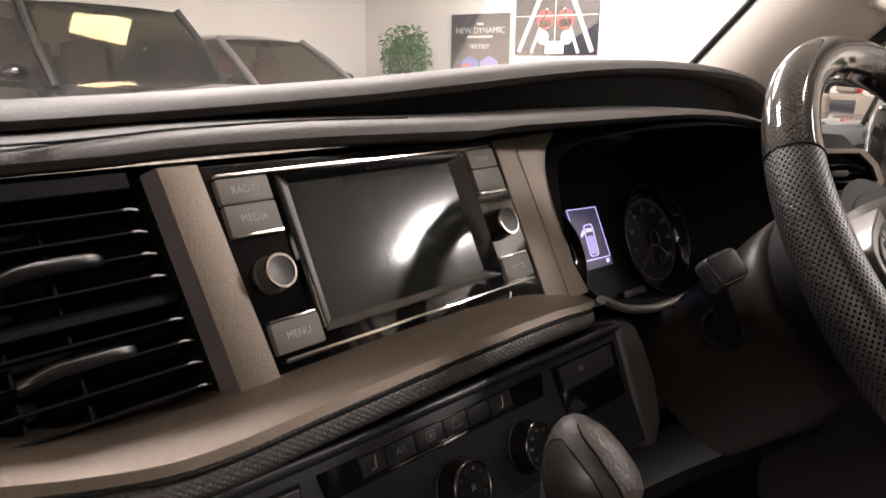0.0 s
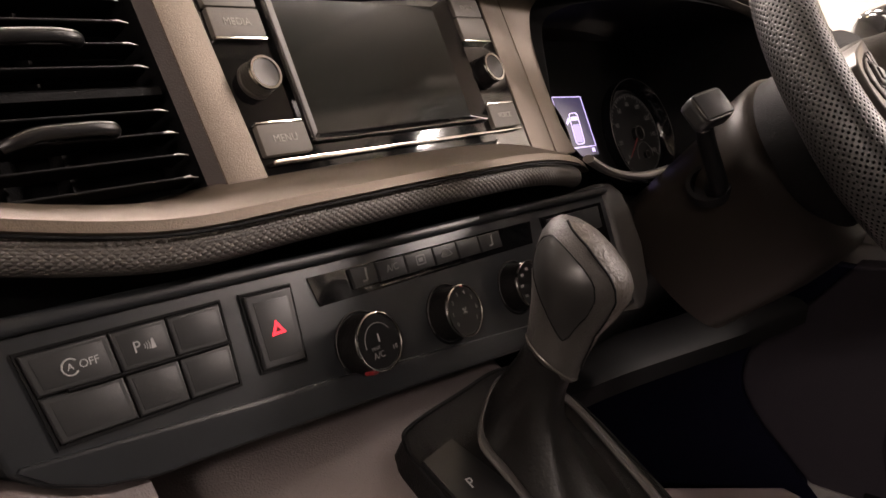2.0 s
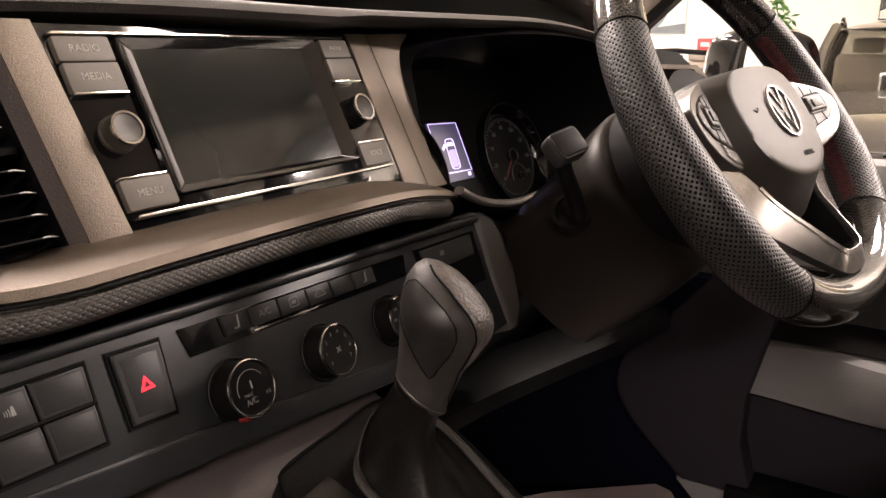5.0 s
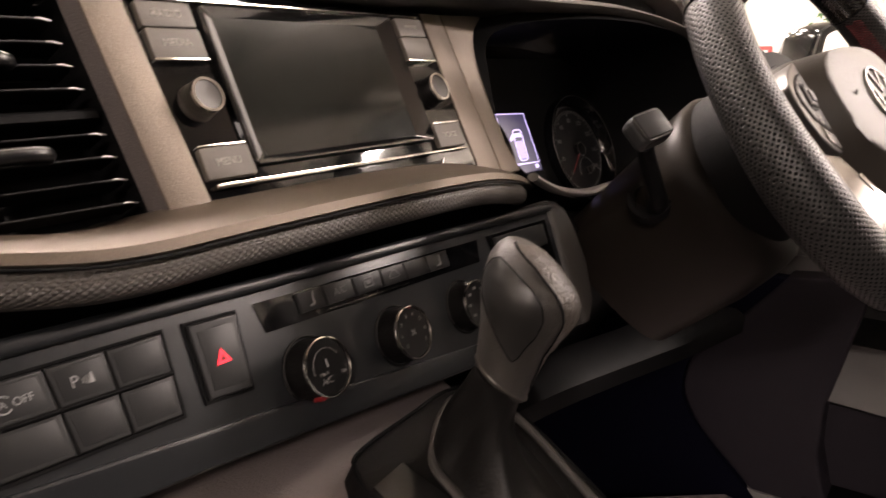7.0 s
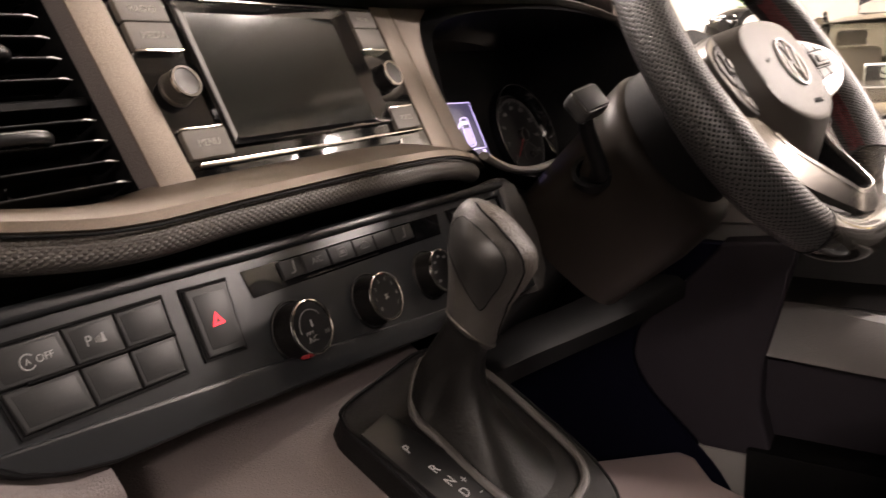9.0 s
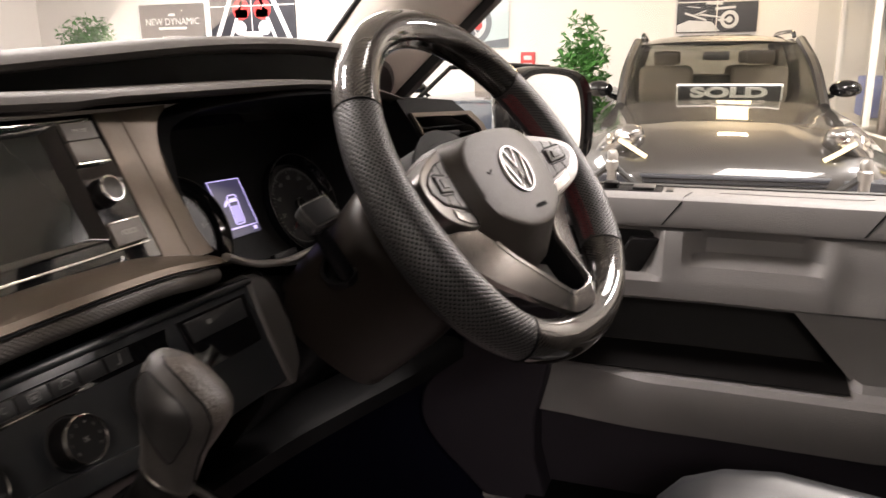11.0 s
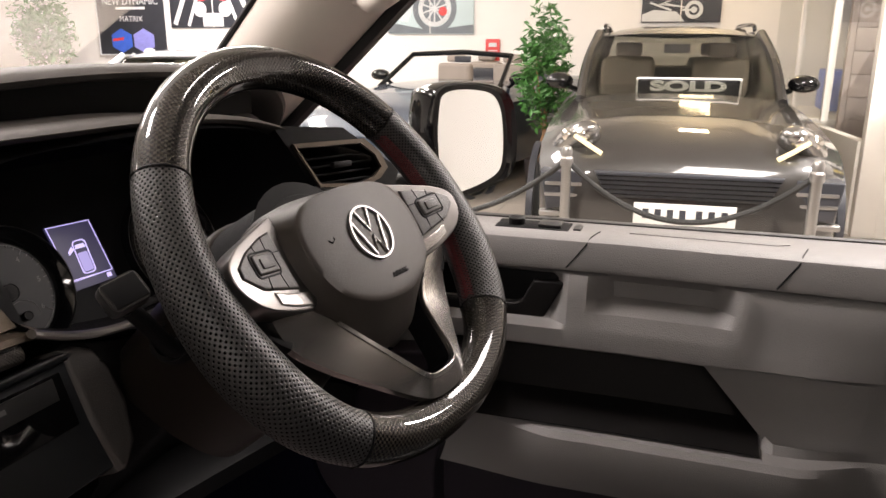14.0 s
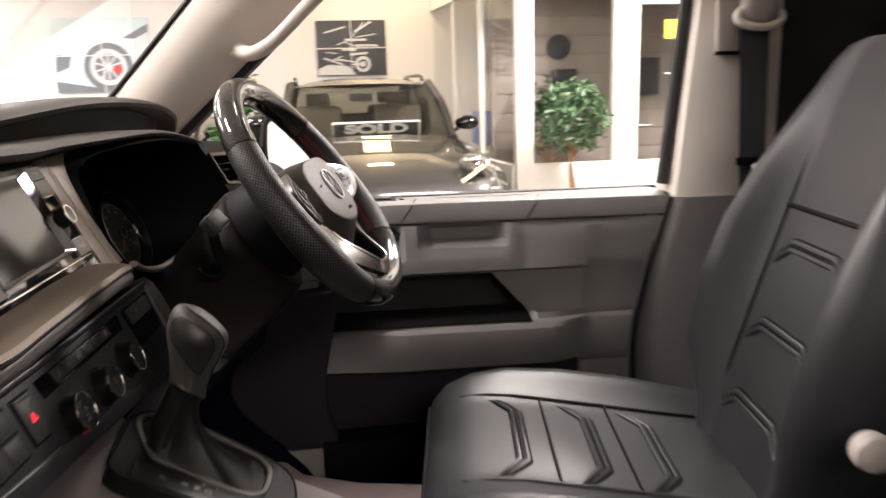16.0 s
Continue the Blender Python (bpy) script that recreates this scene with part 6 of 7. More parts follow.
tagged(part("skirting", box(9.225, 9.248, -1.4, 9.7, GROUND, GROUND + 0.12, 0.004), M_TILE), "beige tiled skirting", "skirting", kind="structure")

M_PANEL_LIGHT = emissive("light diffuser", (1.0, 0.88, 0.74), 4.0)
for lx, ly, lw, lh, watts, tone in LAMPS:
    cl = thing("ceiling_light", "rectangular ceiling light panel, lit", "ceiling light", "ceiling lights", m=Matrix.Translation((lx, ly, 3.36)))
    part("frame", ring_prism(rounded(-lw - 0.05, lw + 0.05, -lh - 0.05, lh + 0.05, 0.02, 2), rounded(-lw, lw, -lh, lh, 0.01, 2), -0.03, 0.0), M_FRAME, cl)
    part("diffuser", box(-lw, lw, -lh, lh, -0.02, -0.012), M_PANEL_LIGHT, cl)


def wall_face(y, z, width, height):
    """Pose on the east wall, seen from the room: local x runs right as one faces the wall."""
    return frame_of((9.245, y, z), (0, -1, 0), (0, 0, 1))


def poster(name, label, y0, y1, z0, z1, mat, panes=True):
    t = thing(name, label, "poster", m=wall_face((y0 + y1) / 2, (z0 + z1) / 2, 0, 0))
    w, h = (y1 - y0) / 2, (z1 - z0) / 2
    part("print", box(-w, w, -h, h, 0.0, 0.02, 0.002), mat, t)
    if panes:
        part("pane_joint", box(-0.006, 0.006, -h, h, 0.021, 0.024), M_WALL, t)
        part("pane_joint", box(-w, w, -0.006, 0.006, 0.021, 0.024), M_WALL, t)
    return t, w, h


def bar(t, x0, y0, x1, y1, wid, mat, z=0.0205, name="print_shape"):
    d = Vector((x1 - x0, y1 - y0))
    ln = d.length
    return part(name, box(0, ln, -wid / 2, wid / 2, z, z + 0.002, m=Matrix.Translation((x0, y0, 0)) @ pose(0, 0, 0, 0, 0, math.degrees(math.atan2(d.y, d.x)))), mat, t)


def disc(t, x, y, r, mat, z=0.0205, r2=0.0):
    return part("print_shape", lathe([(r, z), (r, z + 0.002), (r2, z + 0.002), (r2, z)], 32, m=Matrix.Translation((x, y, 0))), mat, t)


t, w, h = poster("advert_poster", "dark advert poster with white lettering and blue hexagons", 6.54, 7.70, 1.16, 2.14, M_INK, False)
part("poster_frame", ring_prism(rounded(-w - 0.02, w + 0.02, -h - 0.02, h + 0.02, 0.01, 2), rounded(-w, w, -h, h, 0.005, 2), 0.0, 0.03), M_PALE, t)
plate_text("NEW DYNAMIC", 0.135, M_PALE, t, (0, 0.24, 0.0215), 0.001)
bar(t, -0.25, 0.15, 0.25, 0.15, 0.035, M_PALE)
plate_text("MATRIX", 0.11, M_PALE, t, (0, 0.0, 0.0215), 0.001)
bar(t, -0.06, 0.34, 0.06, 0.34, 0.035, M_PALE)
for sx, mt in ((-0.19, M_BLUEPRINT), (0.19, M_VIOLET)):
    part("hexagon", prism([(sx + 0.20 * math.cos(radians(30 + 60 * i)), -0.30 + 0.17 * math.sin(radians(30 + 60 * i))) for i in range(6)], 0.0205, 0.0225), mt, t)
part("print_shape", prism([(-0.36, -0.31), (-0.16, -0.29), (-0.15, -0.25), (-0.34, -0.27)], 0.0205, 0.023), M_REDPRINT, t)

t, w, h = poster("framed_picture", "four-pane picture of an engine bay with red covers", 5.06, 6.45, 1.53, 2.62, M_INK)
for sx in (-1, 1):
    bar(t, sx * 0.62, -0.5, sx * 0.18, 0.45, 0.07, M_PALE)
    bar(t, sx * 0.40, -0.52, sx * 0.14, 0.1, 0.05, M_PALE)
    disc(t, sx * 0.17, -0.05, 0.14, M_REDPRINT)
    bar(t, sx * 0.17, -0.16, sx * 0.17, -0.05, 0.20, M_REDPRINT)
    disc(t, sx * 0.20, -0.30, 0.10, M_PALE, 0.021)
bar(t, -0.16, -0.44, 0.16, -0.44, 0.18, M_PALE)

t, w, h = poster("framed_picture", "four-pane picture of a pale car with a red brake caliper", 2.02, 3.16, 1.45, 2.34, M_PALEBLUE)
part("print_shape", prism([(-0.57, -0.44), (0.57, -0.44), (0.57, -0.33), (0.0, -0.40), (-0.57, -0.30)], 0.0205, 0.0215), M_SLATE, t)
part("print_shape", prism([(-0.57, 0.02), (-0.38, 0.16), (-0.05, 0.24), (0.25, 0.26), (0.57, 0.30), (0.57, 0.02), (0.36, -0.02), (0.30, 0.10), (0.06, 0.16), (-0.18, 0.06), (-0.24, -0.16), (-0.30, -0.30), (-0.57, -0.26)], 0.0203, 0.0209), material("pale car print", (0.66, 0.72, 0.74), 0.4, vary=0.1, vary_scale=5), t)
disc(t, 0.06, -0.14, 0.29, M_SLATE, 0.0216, 0.22)
disc(t, 0.06, -0.14, 0.215, M_PALE, 0.0216, 0.16)
disc(t, 0.06, -0.14, 0.16, M_SLATE, 0.0213)
for i in range(10):
    a = radians(36 * i + 18)
    bar(t, 0.06, -0.14, 0.06 + 0.19 * math.cos(a), -0.14 + 0.19 * math.sin(a), 0.02, M_PALE, 0.0217 + 0.0001 * i)
disc(t, 0.17, -0.17, 0.055, M_REDPRINT, 0.0235)
part("print_shape", prism([(0.26, 0.20), (0.50, 0.33), (0.56, 0.36), (0.56, 0.27), (0.40, 0.19)], 0.0212, 0.0225), M_SLATE, t)
part("print_shape", prism([(-0.56, -0.20), (-0.40, -0.14), (-0.36, 0.0), (-0.54, 0.02)], 0.0212, 0.0225), M_SLATE, t)

t, w, h = poster("framed_picture", "four-pane dark picture of car machinery with white lines", -0.88, -0.005, 1.58, 2.26, M_INK)
rnd = random.Random(4)
for i in range(16):
    a = rnd.uniform(-0.5, 1.1)
    x, y, ln = rnd.uniform(-0.38, 0.1), rnd.uniform(-0.22, 0.22), rnd.uniform(0.12, 0.30)
    bar(t, x, y, min(0.42, x + ln * math.cos(a)), max(-0.32, min(0.32, y + ln * math.sin(a))), rnd.uniform(0.008, 0.03), M_PALE, 0.0205 + 0.0001 * i)
disc(t, 0.14, -0.20, 0.10, M_PALE, 0.023, 0.06)
disc(t, 0.14, -0.20, 0.035, M_PALE, 0.023)
part("print_shape", prism([(-0.43, -0.33), (0.05, -0.33), (-0.05, -0.22), (-0.3, -0.2), (-0.43, -0.25)], 0.022, 0.024), M_PALE, t)

t, w, h = poster("safety_sign", "red fire action sign on the white wall", 1.68, 1.86, 1.13, 1.39, M_REDPRINT, False)
bar(t, -0.05, 0.06, 0.05, 0.06, 0.05, M_PALE)
for i in range(3):
    bar(t, -0.06, -0.01 - 0.035 * i, 0.06, -0.01 - 0.035 * i, 0.012, M_PALE)
t, w, h = poster("safety_sign", "small orange sign below the red sign", 1.70, 1.80, 1.0, 1.09, M_YELLOW, False)

# office front with windows and a glazed door
office = thing("office_front", "white framed office front with boarded room behind glass", "partition", kind="structure")


def post(x0, x1, y0, y1, z0, z1, mat=None, name="frame_post", lab=""):
    return part(name, box(x0, x1, y0, y1, z0, z1, 0.008), mat or M_FRAME, office, lab)


post(5.94, 6.06, -2.0, -1.84, GROUND, 3.36)
post(5.95, 6.05, -2.76, -2.0, GROUND, 0.68, name="sill_panel")
post(5.95, 6.05, -2.92, -2.735, GROUND, 3.36)
post(5.95, 6.05, -2.735, -2.0, 2.45, 3.36, name="head_panel")
post(5.96, 6.04, -2.975, -2.925, GROUND, 2.1, name="door_stile")
post(5.96, 6.04, -3.75, -2.975, GROUND, 0.68, name="door_rail")
post(5.96, 6.04, -3.75, -2.975, 2.06, 2.2, name="door_rail")
post(5.96, 6.04, -3.83, -3.75, GROUND, 2.2, name="door_stile")
post(5.95, 6.05, -6.0, -3.84, GROUND, 3.36, name="wall_panel")
post(5.95, 6.05, -3.84, -2.92, 2.2, 3.36, name="head_panel")
part("door_handle", tube([(5.93, -2.955, 1.0), (5.90, -2.955, 1.0), (5.895, -3.0, 1.0), (5.895, -3.08, 1.0)], 0.011, 8), M_SATIN, office, "steel lever handle")
part("door_handle", tube([(5.93, -3.20, 1.45), (5.90, -3.20, 1.45), (5.895, -3.25, 1.45), (5.895, -3.33, 1.45)], 0.011, 8), M_SATIN, office)
part("notice", box(5.945, 5.955, -3.33, -3.20, 1.76, 1.92), M_YELLOW, office, "yellow notice")
for y0, y1, z0, z1 in ((-2.735, -2.0, 0.68, 2.45), (-3.75, -2.975, 0.68, 2.06)):
    p = part("pane", box(5.998, 6.004, y0, y1, z0, z1), M_CLEAR, office)
    p.visible_shadow = False
tagged(part("office_wall", box(7.4, 7.5, -6, -1.9, GROUND, 3.36), M_WOOD), "grey timber boarded office wall", "wall", kind="structure")
for i in range(15):
    part("board", box(7.385, 7.402, -5.9, -1.95, 0.1 + i * 0.2, 0.292 + i * 0.2, 0.004), M_WOOD, office)
part("wall_clock", lathe([(0.0, 0.0), (0.13, 0.0), (0.13, 0.03), (0.0, 0.03)], 24, m=frame_of((7.37, -2.62, 1.78), (0, -1, 0), (0, 0, 1))), M_INK, office)
part("wall_screen", box(7.34, 7.38, -2.82, -2.55, 1.2, 1.55, 0.01), M_INK, office)
part("wall_screen", box(7.34, 7.38, -3.75, -3.5, 1.25, 1.65, 0.01), M_INK, office)

# glazed side partition running back to the wall
for i in range(4):
    f = i / 3
    x, y = 6.1 + 3.1 * f, -1.86 + 0.36 * f
    if 0 < i < 3:
        post(x - 0.03, x + 0.03, y - 0.03, y + 0.03, 0.7, 3.0)
part("side_sill", loft([[(6.06, -1.90, z), (6.06, -1.82, z), (9.24, -1.46, z), (9.24, -1.54, z)] for z in (GROUND, 0.66)]), M_FRAME, office)
part("side_head", loft([[(6.06, -1.90, z), (6.06, -1.82, z), (9.24, -1.46, z), (9.24, -1.54, z)] for z in (2.35, 3.36)]), M_WALL, office)
p = part("side_pane", loft([[(6.06, -1.863, z), (6.06, -1.857, z), (9.24, -1.497, z), (9.24, -1.503, z)] for z in (0.66, 2.35)]), M_CLEAR, office)
p.visible_shadow = False
part("filing_box", box(8.2, 8.8, -2.5, -1.9, 0.7, 1.1, 0.02), M_BLUEPRINT, office)
part("office_desk", box(7.6, 9.2, -2.8, -1.7, 0.62, 0.68, 0.01), M_FRAME, office)


# ---- plants ----
def leaves(count, seed, centre, radii, size, mat, parent, label):
    rnd = random.Random(seed)
    verts, faces = [], []
    while len(faces) < count * 2:
        p = Vector((rnd.gauss(0, 0.5), rnd.gauss(0, 0.5), rnd.gauss(0, 0.5)))
        if p.length > 1.05 or p.length < 0.35:
            continue
        k = 1 + 0.25 * noise.noise(p * 3 + Vector((seed, 0, 0)))
        c = Vector((p.x * radii[0], p.y * radii[1], p.z * radii[2])) * k + Vector(centre)
        if noise.noise(c * 6) < -0.22:
            continue
        rot = Euler((rnd.uniform(-0.9, 0.9), rnd.uniform(-0.9, 0.9), rnd.uniform(0, 6.28))).to_matrix()
        s = size * rnd.uniform(0.7, 1.3)
        n0 = len(verts)
        for q in ((-1, 0, 0), (0, -0.34, 0.06), (1, 0, -0.12), (0, 0.34, 0.06)):
            verts.append(c + rot @ (Vector(q) * s))
        faces.append((n0, n0 + 1, n0 + 2))
        faces.append((n0, n0 + 2, n0 + 3))
    me = bpy.data.meshes.new("crown")
    me.from_pydata(verts, [], faces)
    me.materials.append(mat)
    ob = new("crown", me)
    ob.parent = parent
    return tagged(ob, label, kind="stuff")


def leaf_material(name, color):
    m = material(name, color, 0.4, vary=0.45, vary_scale=30)
    return m


M_LEAF = leaf_material("ficus leaf", (0.055, 0.17, 0.035))
M_LEAF2 = leaf_material("grey green leaf", (0.09, 0.16, 0.08))
# leaf colour with the office's shade painted in
M_LEAF3 = leaf_material("leaf darkened for shade", (0.035, 0.07, 0.03))
M_TRUNK = material("bare trunk", (0.34, 0.19, 0.10), 0.7, grain=0.6, grain_scale=90, vary=0.3, vary_scale=20)
M_POT = material("dark plant pot", (0.06, 0.05, 0.05), 0.5, vary=0.1)


def tree(name, label, x, y, trunk_h, centre_z, radii, count, seed, mat, size=0.045):
    t = thing(name, label, "plant", m=Matrix.Translation((x, y, GROUND)))
    part("pot", lathe([(0.0, 0.0), (0.13, 0.0), (0.16, 0.26), (0.165, 0.30), (0.15, 0.30), (0.145, 0.27), (0.0, 0.27)], 28), M_POT, t)
    rnd = random.Random(seed)
    for k in range(3):
        ph = rnd.uniform(0, 6.28)
        part("trunk", tube([(0.018 * math.cos(ph + 4 * f) * (1 + f), 0.018 * math.sin(ph + 4 * f) * (1 + f), 0.25 + (trunk_h - 0.25) * f) for f in [i / 14 for i in range(15)]], [0.017 - 0.007 * i / 14 for i in range(15)], 8), M_TRUNK, t)
    for k in range(8):
        a, up = rnd.uniform(0, 6.28), rnd.uniform(0.1, 0.9)
        part("branch", tube([(0, 0, trunk_h * 0.9), (0.3 * radii[0] * math.cos(a), 0.3 * radii[1] * math.sin(a), trunk_h + 0.2 * up), (0.8 * radii[0] * math.cos(a), 0.8 * radii[1] * math.sin(a), trunk_h + radii[2] * 1.2 * up)], [0.008, 0.005, 0.002], 6), M_TRUNK, t)
    leaves(count, seed, (0, 0, centre_z), radii, size, mat, t, "dense small green leaves")
    return t


tree("potted_ficus", "tall potted ficus with glossy green leaves", 7.1, 0.74, 0.75, 1.17, (0.27, 0.27, 0.56), 1500, 3, M_LEAF, 0.05)
tree("topiary_tree", "potted ball-headed tree with a twisted bare trunk", 5.45, -2.22, 0.92, 1.16, (0.30, 0.30, 0.30), 1400, 5, M_LEAF2, 0.045)
tree("office_plant", "leafy plant behind the office window, shade in its leaf colour", 6.55, -2.30, 0.7, 1.15, (0.28, 0.28, 0.34), 700, 9, M_LEAF3, 0.05)
tree("potted_bush", "bushy green potted plant against the wall", 8.55, 8.05, 0.75, 1.50, (0.40, 0.40, 0.52), 2200, 11, M_LEAF, 0.055)


# ---- cars ----
def car_paint(name, color, rough=0.45, metal=0.0):
    return material(name, color, rough, metal=metal, vary=0.06, vary_scale=3, coat=1.0)


M_PILLARDARK = material("dull black pillar", (0.005, 0.005, 0.005), 0.5, vary=0.1, spec=0.15)
M_TYRE = material("tyre rubber", (0.02, 0.02, 0.02), 0.8, vary=0.1)
M_HEADLIGHT = material("headlamp chrome", (0.30, 0.29, 0.28), 0.2, metal=0.9, vary=0.2, vary_scale=30)
M_DRL = emissive("lit running lamp", (1.0, 0.78, 0.42), 1.6)
M_CABIN = material("grey beige car interior", (0.30, 0.255, 0.22), 0.7, vary=0.15)
M_TAN = material("tan seat leather", (0.42, 0.17, 0.07), 0.5, vary=0.1)
M_SIGNWHITE = material("bright sign white", (0.90, 0.90, 0.88), 0.5, vary=0.03)
M_PLATE = material("number plate", (0.72, 0.72, 0.70), 0.4, vary=0.05)


def wheel_asm(parent, x, y, r, side):
    wa = part("wheel", lathe([(r * 0.60, -0.11), (r * 0.96, -0.11), (r, -0.07), (r, 0.07), (r * 0.96, 0.11), (r * 0.60, 0.11)], 36, m=Matrix.Translation((x, y, r)) @ pose(0, 0, 0, 90, 0, 0)), M_TYRE, parent)
    part("rim", lathe([(r * 0.62, -0.09), (r * 0.60, 0.0), (r * 0.62, 0.09)], 36, m=Matrix.Translation((x, y, r)) @ pose(0, 0, 0, 90, 0, 0)), M_SATIN, wa)
    for i in range(5):
        part("rim_spoke", box(0, r * 0.6, -0.02, 0.02, -0.01, 0.01, 0.005, m=Matrix.Translation((x, y + side * 0.09, r)) @ pose(0, 0, 0, 90, 0, 0) @ pose(0, 0, 0, 0, 0, 72 * i)), M_SATIN, wa)
    return wa


def body_ring(x, w, zb, zs, zt, crown, flare=0.0):
    """Cross-section of the lower body: sill zb, shoulder zs, top edge zt, with a crowned lid."""
    half = [(0.0, zt + crown), (w * 0.35, zt + crown * 0.9), (w * 0.66, zt + crown * 0.45), (w * 0.82, zt), (w * 0.93, zs + (zt - zs) * 0.45), (w + flare, zs), (w + flare, zs - 0.12), (w * 0.985, zb + 0.18), (w * 0.95, zb + 0.04), (w * 0.88, zb)]
    right = [(x, y, z) for y, z in half]
    left = [(x, -y, z) for y, z in half[::-1][:-1]]
    return right + left


def make_car(name, label, m, paint, L, W, H, stations, cabin, dark=None, group="parked cars", wheels=(0.9, 0.36), roof_mat=None, rails=True, seats=M_CABIN, open_top=False, tint=None):
    """stations: (x, width, zb, zs, zt, crown) nose to tail; cabin: (x, half-width, z, roof half-width...) rows of the glasshouse."""
    c = thing(name, label, "car", group, m=m)
    part("body", loft([body_ring(*s) for s in stations]), paint, c, "", angle=32)
    bx0, bx1, rx0, rx1, zb, zr, wb, wr = cabin
    pane_t = 0.012
    tint = tint or M_TINT
    if not open_top:
        # windscreen, rear screen, roof, side windows
        def slab(pts, n, mat, nm):
            nv = Vector(n).normalized() * pane_t
            return part(nm, loft([[Vector(p) for p in pts], [Vector(p) - nv for p in pts]]), mat, c)
        slab([(bx0, -wb, zb), (bx0, wb, zb), (rx0, wr, zr), (rx0, -wr, zr)], (-1, 0, 0.7), tint, "windscreen")
        slab([(bx1, -wb, zb), (bx1, wb, zb), (rx1, wr, zr), (rx1, -wr, zr)], (1, 0, 0.7), tint, "rear_screen")
        for sgn in (-1, 1):
            slab([(bx0 + 0.06, sgn * wb, zb), (bx1 - 0.06, sgn * wb, zb), (rx1 - 0.04, sgn * wr, zr), (rx0 + 0.04, sgn * wr, zr)], (0, sgn, 0.3), tint, "side_window")
            for a, b, r in (((bx0, wb, zb), (rx0, wr, zr), 0.028), ((bx1, wb, zb), (rx1, wr, zr), 0.06), (((bx0 + bx1) / 2, wb * 1.005, zb), ((rx0 + rx1) / 2, wr * 1.01, zr), 0.035)):
                mid = ((a[0] + b[0]) / 2, sgn * ((a[1] + b[1]) / 2 + 0.022), (a[2] + b[2]) / 2 + 0.015)
                part("pillar", tube(smooth_path([(a[0], sgn * a[1], a[2] - 0.03), mid, (b[0], sgn * b[1], b[2] + 0.005)], 10), r * 1.35, 8), M_PILLARDARK if name == "parked_offroader" else paint, c)
            if rails:
                part("roof_rail", tube(smooth_path([(rx0 + 0.12, sgn * wr * 0.95, zr + 0.03), (rx0 + 0.25, sgn * wr * 0.94, zr + 0.075), (rx1 - 0.3, sgn * wr * 0.94, zr + 0.075), (rx1 - 0.1, sgn * wr * 0.94, zr + 0.03)], 16), 0.016, 8), M_PIANO, c)
        rings = []
        for i in range(15):
            f = i / 14
            edge = 1 - (2 * f - 1) ** 6 * 0.10
            rise = 0.085 * (1 - (2 * f - 1) ** 4 * 0.75)
            rings.append([(rx0 - 0.05 + (rx1 - rx0 + 0.10) * f - 0.03 * (1 - u * u) * (1 - 2 * f), wr * 1.04 * edge * u, zr - 0.015 + rise * (1 - abs(u) ** 3.2)) for u in (-1, -0.96, -0.88, -0.7, -0.4, 0, 0.4, 0.7, 0.88, 0.96, 1)] + [(rx0 + (rx1 - rx0) * f, 0, zr - 0.03)])
        part("roof", loft(rings), roof_mat or paint, c)
    part("interior_back", box(bx1 - 0.9, bx1 - 0.5, -wb * 0.85, wb * 0.85, zb - 0.1, zb + (zr - zb) * 0.35, 0.05), M_INK, c)
    part("interior_floor", box(bx0 + 0.2, bx1 - 0.2, -wb * 0.9, wb * 0.9, zb - 0.12, zb - 0.03), M_INK, c)
    for sx in (0.42, 0.70):
        for sy in (-0.37, 0.37):
            px = bx0 + (bx1 - bx0) * sx
            part("seat_back", box(px, px + 0.12, sy - 0.22, sy + 0.22, zb - 0.1, zb + (zr - zb) * 0.55, 0.05, 3), seats, c)
            part("head_restraint", box(px + 0.03, px + 0.12, sy - 0.11, sy + 0.11, zb + (zr - zb) * 0.58, zb + (zr - zb) * 0.85, 0.035, 3), seats, c)
    part("inner_mirror", box(rx0 - 0.02, rx0 + 0.01, -0.10, 0.10, zr - 0.14, zr - 0.07, 0.012), M_INK, c)
    part("dash_top", box(bx0 + 0.08, bx0 + 0.5, -wb * 0.9, wb * 0.9, zb - 0.06, zb - 0.012, 0.02), M_INK, c)
    for sgn in (-1, 1):
        mm = part("side_mirror", loft([[(bx0 + 0.34 + dx, sgn * (W / 2 - 0.03) + k * 0.105 * math.cos(q), zb + 0.075 + k * 0.068 * math.sin(q) * (1.0 if math.sin(q) > 0 else 0.8)) for q in (2 * math.pi * j / 24 for j in range(24))] for dx, k in ((-0.075, 0.25), (-0.065, 0.6), (-0.04, 0.88), (0.0, 1.0), (0.05, 0.98), (0.06, 0.9))]), M_PIANO, c)
        part("mirror_foot", tube([(bx0 + 0.38, sgn * (wb - 0.02), zb - 0.02), (bx0 + 0.36, sgn * (W / 2 - 0.10), zb + 0.04)], 0.02, 8), M_PIANO, mm)
        wheel_asm(c, wheels[0], sgn * (W / 2 - 0.13), wheels[1], sgn)
        wheel_asm(c, L - wheels[0] - 0.05, sgn * (W / 2 - 0.13), wheels[1], sgn)
        for xx in (wheels[0], L - wheels[0] - 0.05):
            part("wheel_arch", lathe([(wheels[1] + 0.02, -0.02), (wheels[1] + 0.06, -0.02), (wheels[1] + 0.06, 0.02), (wheels[1] + 0.02, 0.02)], 32, m=Matrix.Translation((xx, sgn * (W / 2 - 0.005), wheels[1])) @ pose(0, 0, 0, 90, 0, 0)), M_INK, c)
    return c


P_GREY = material("metallic bronze grey paint", (0.019, 0.0172, 0.0158), 0.42, vary=0.06, vary_scale=3, coat=1.0, spec=0.35)
P_DARK = car_paint("dark grey paint", (0.10, 0.10, 0.105))
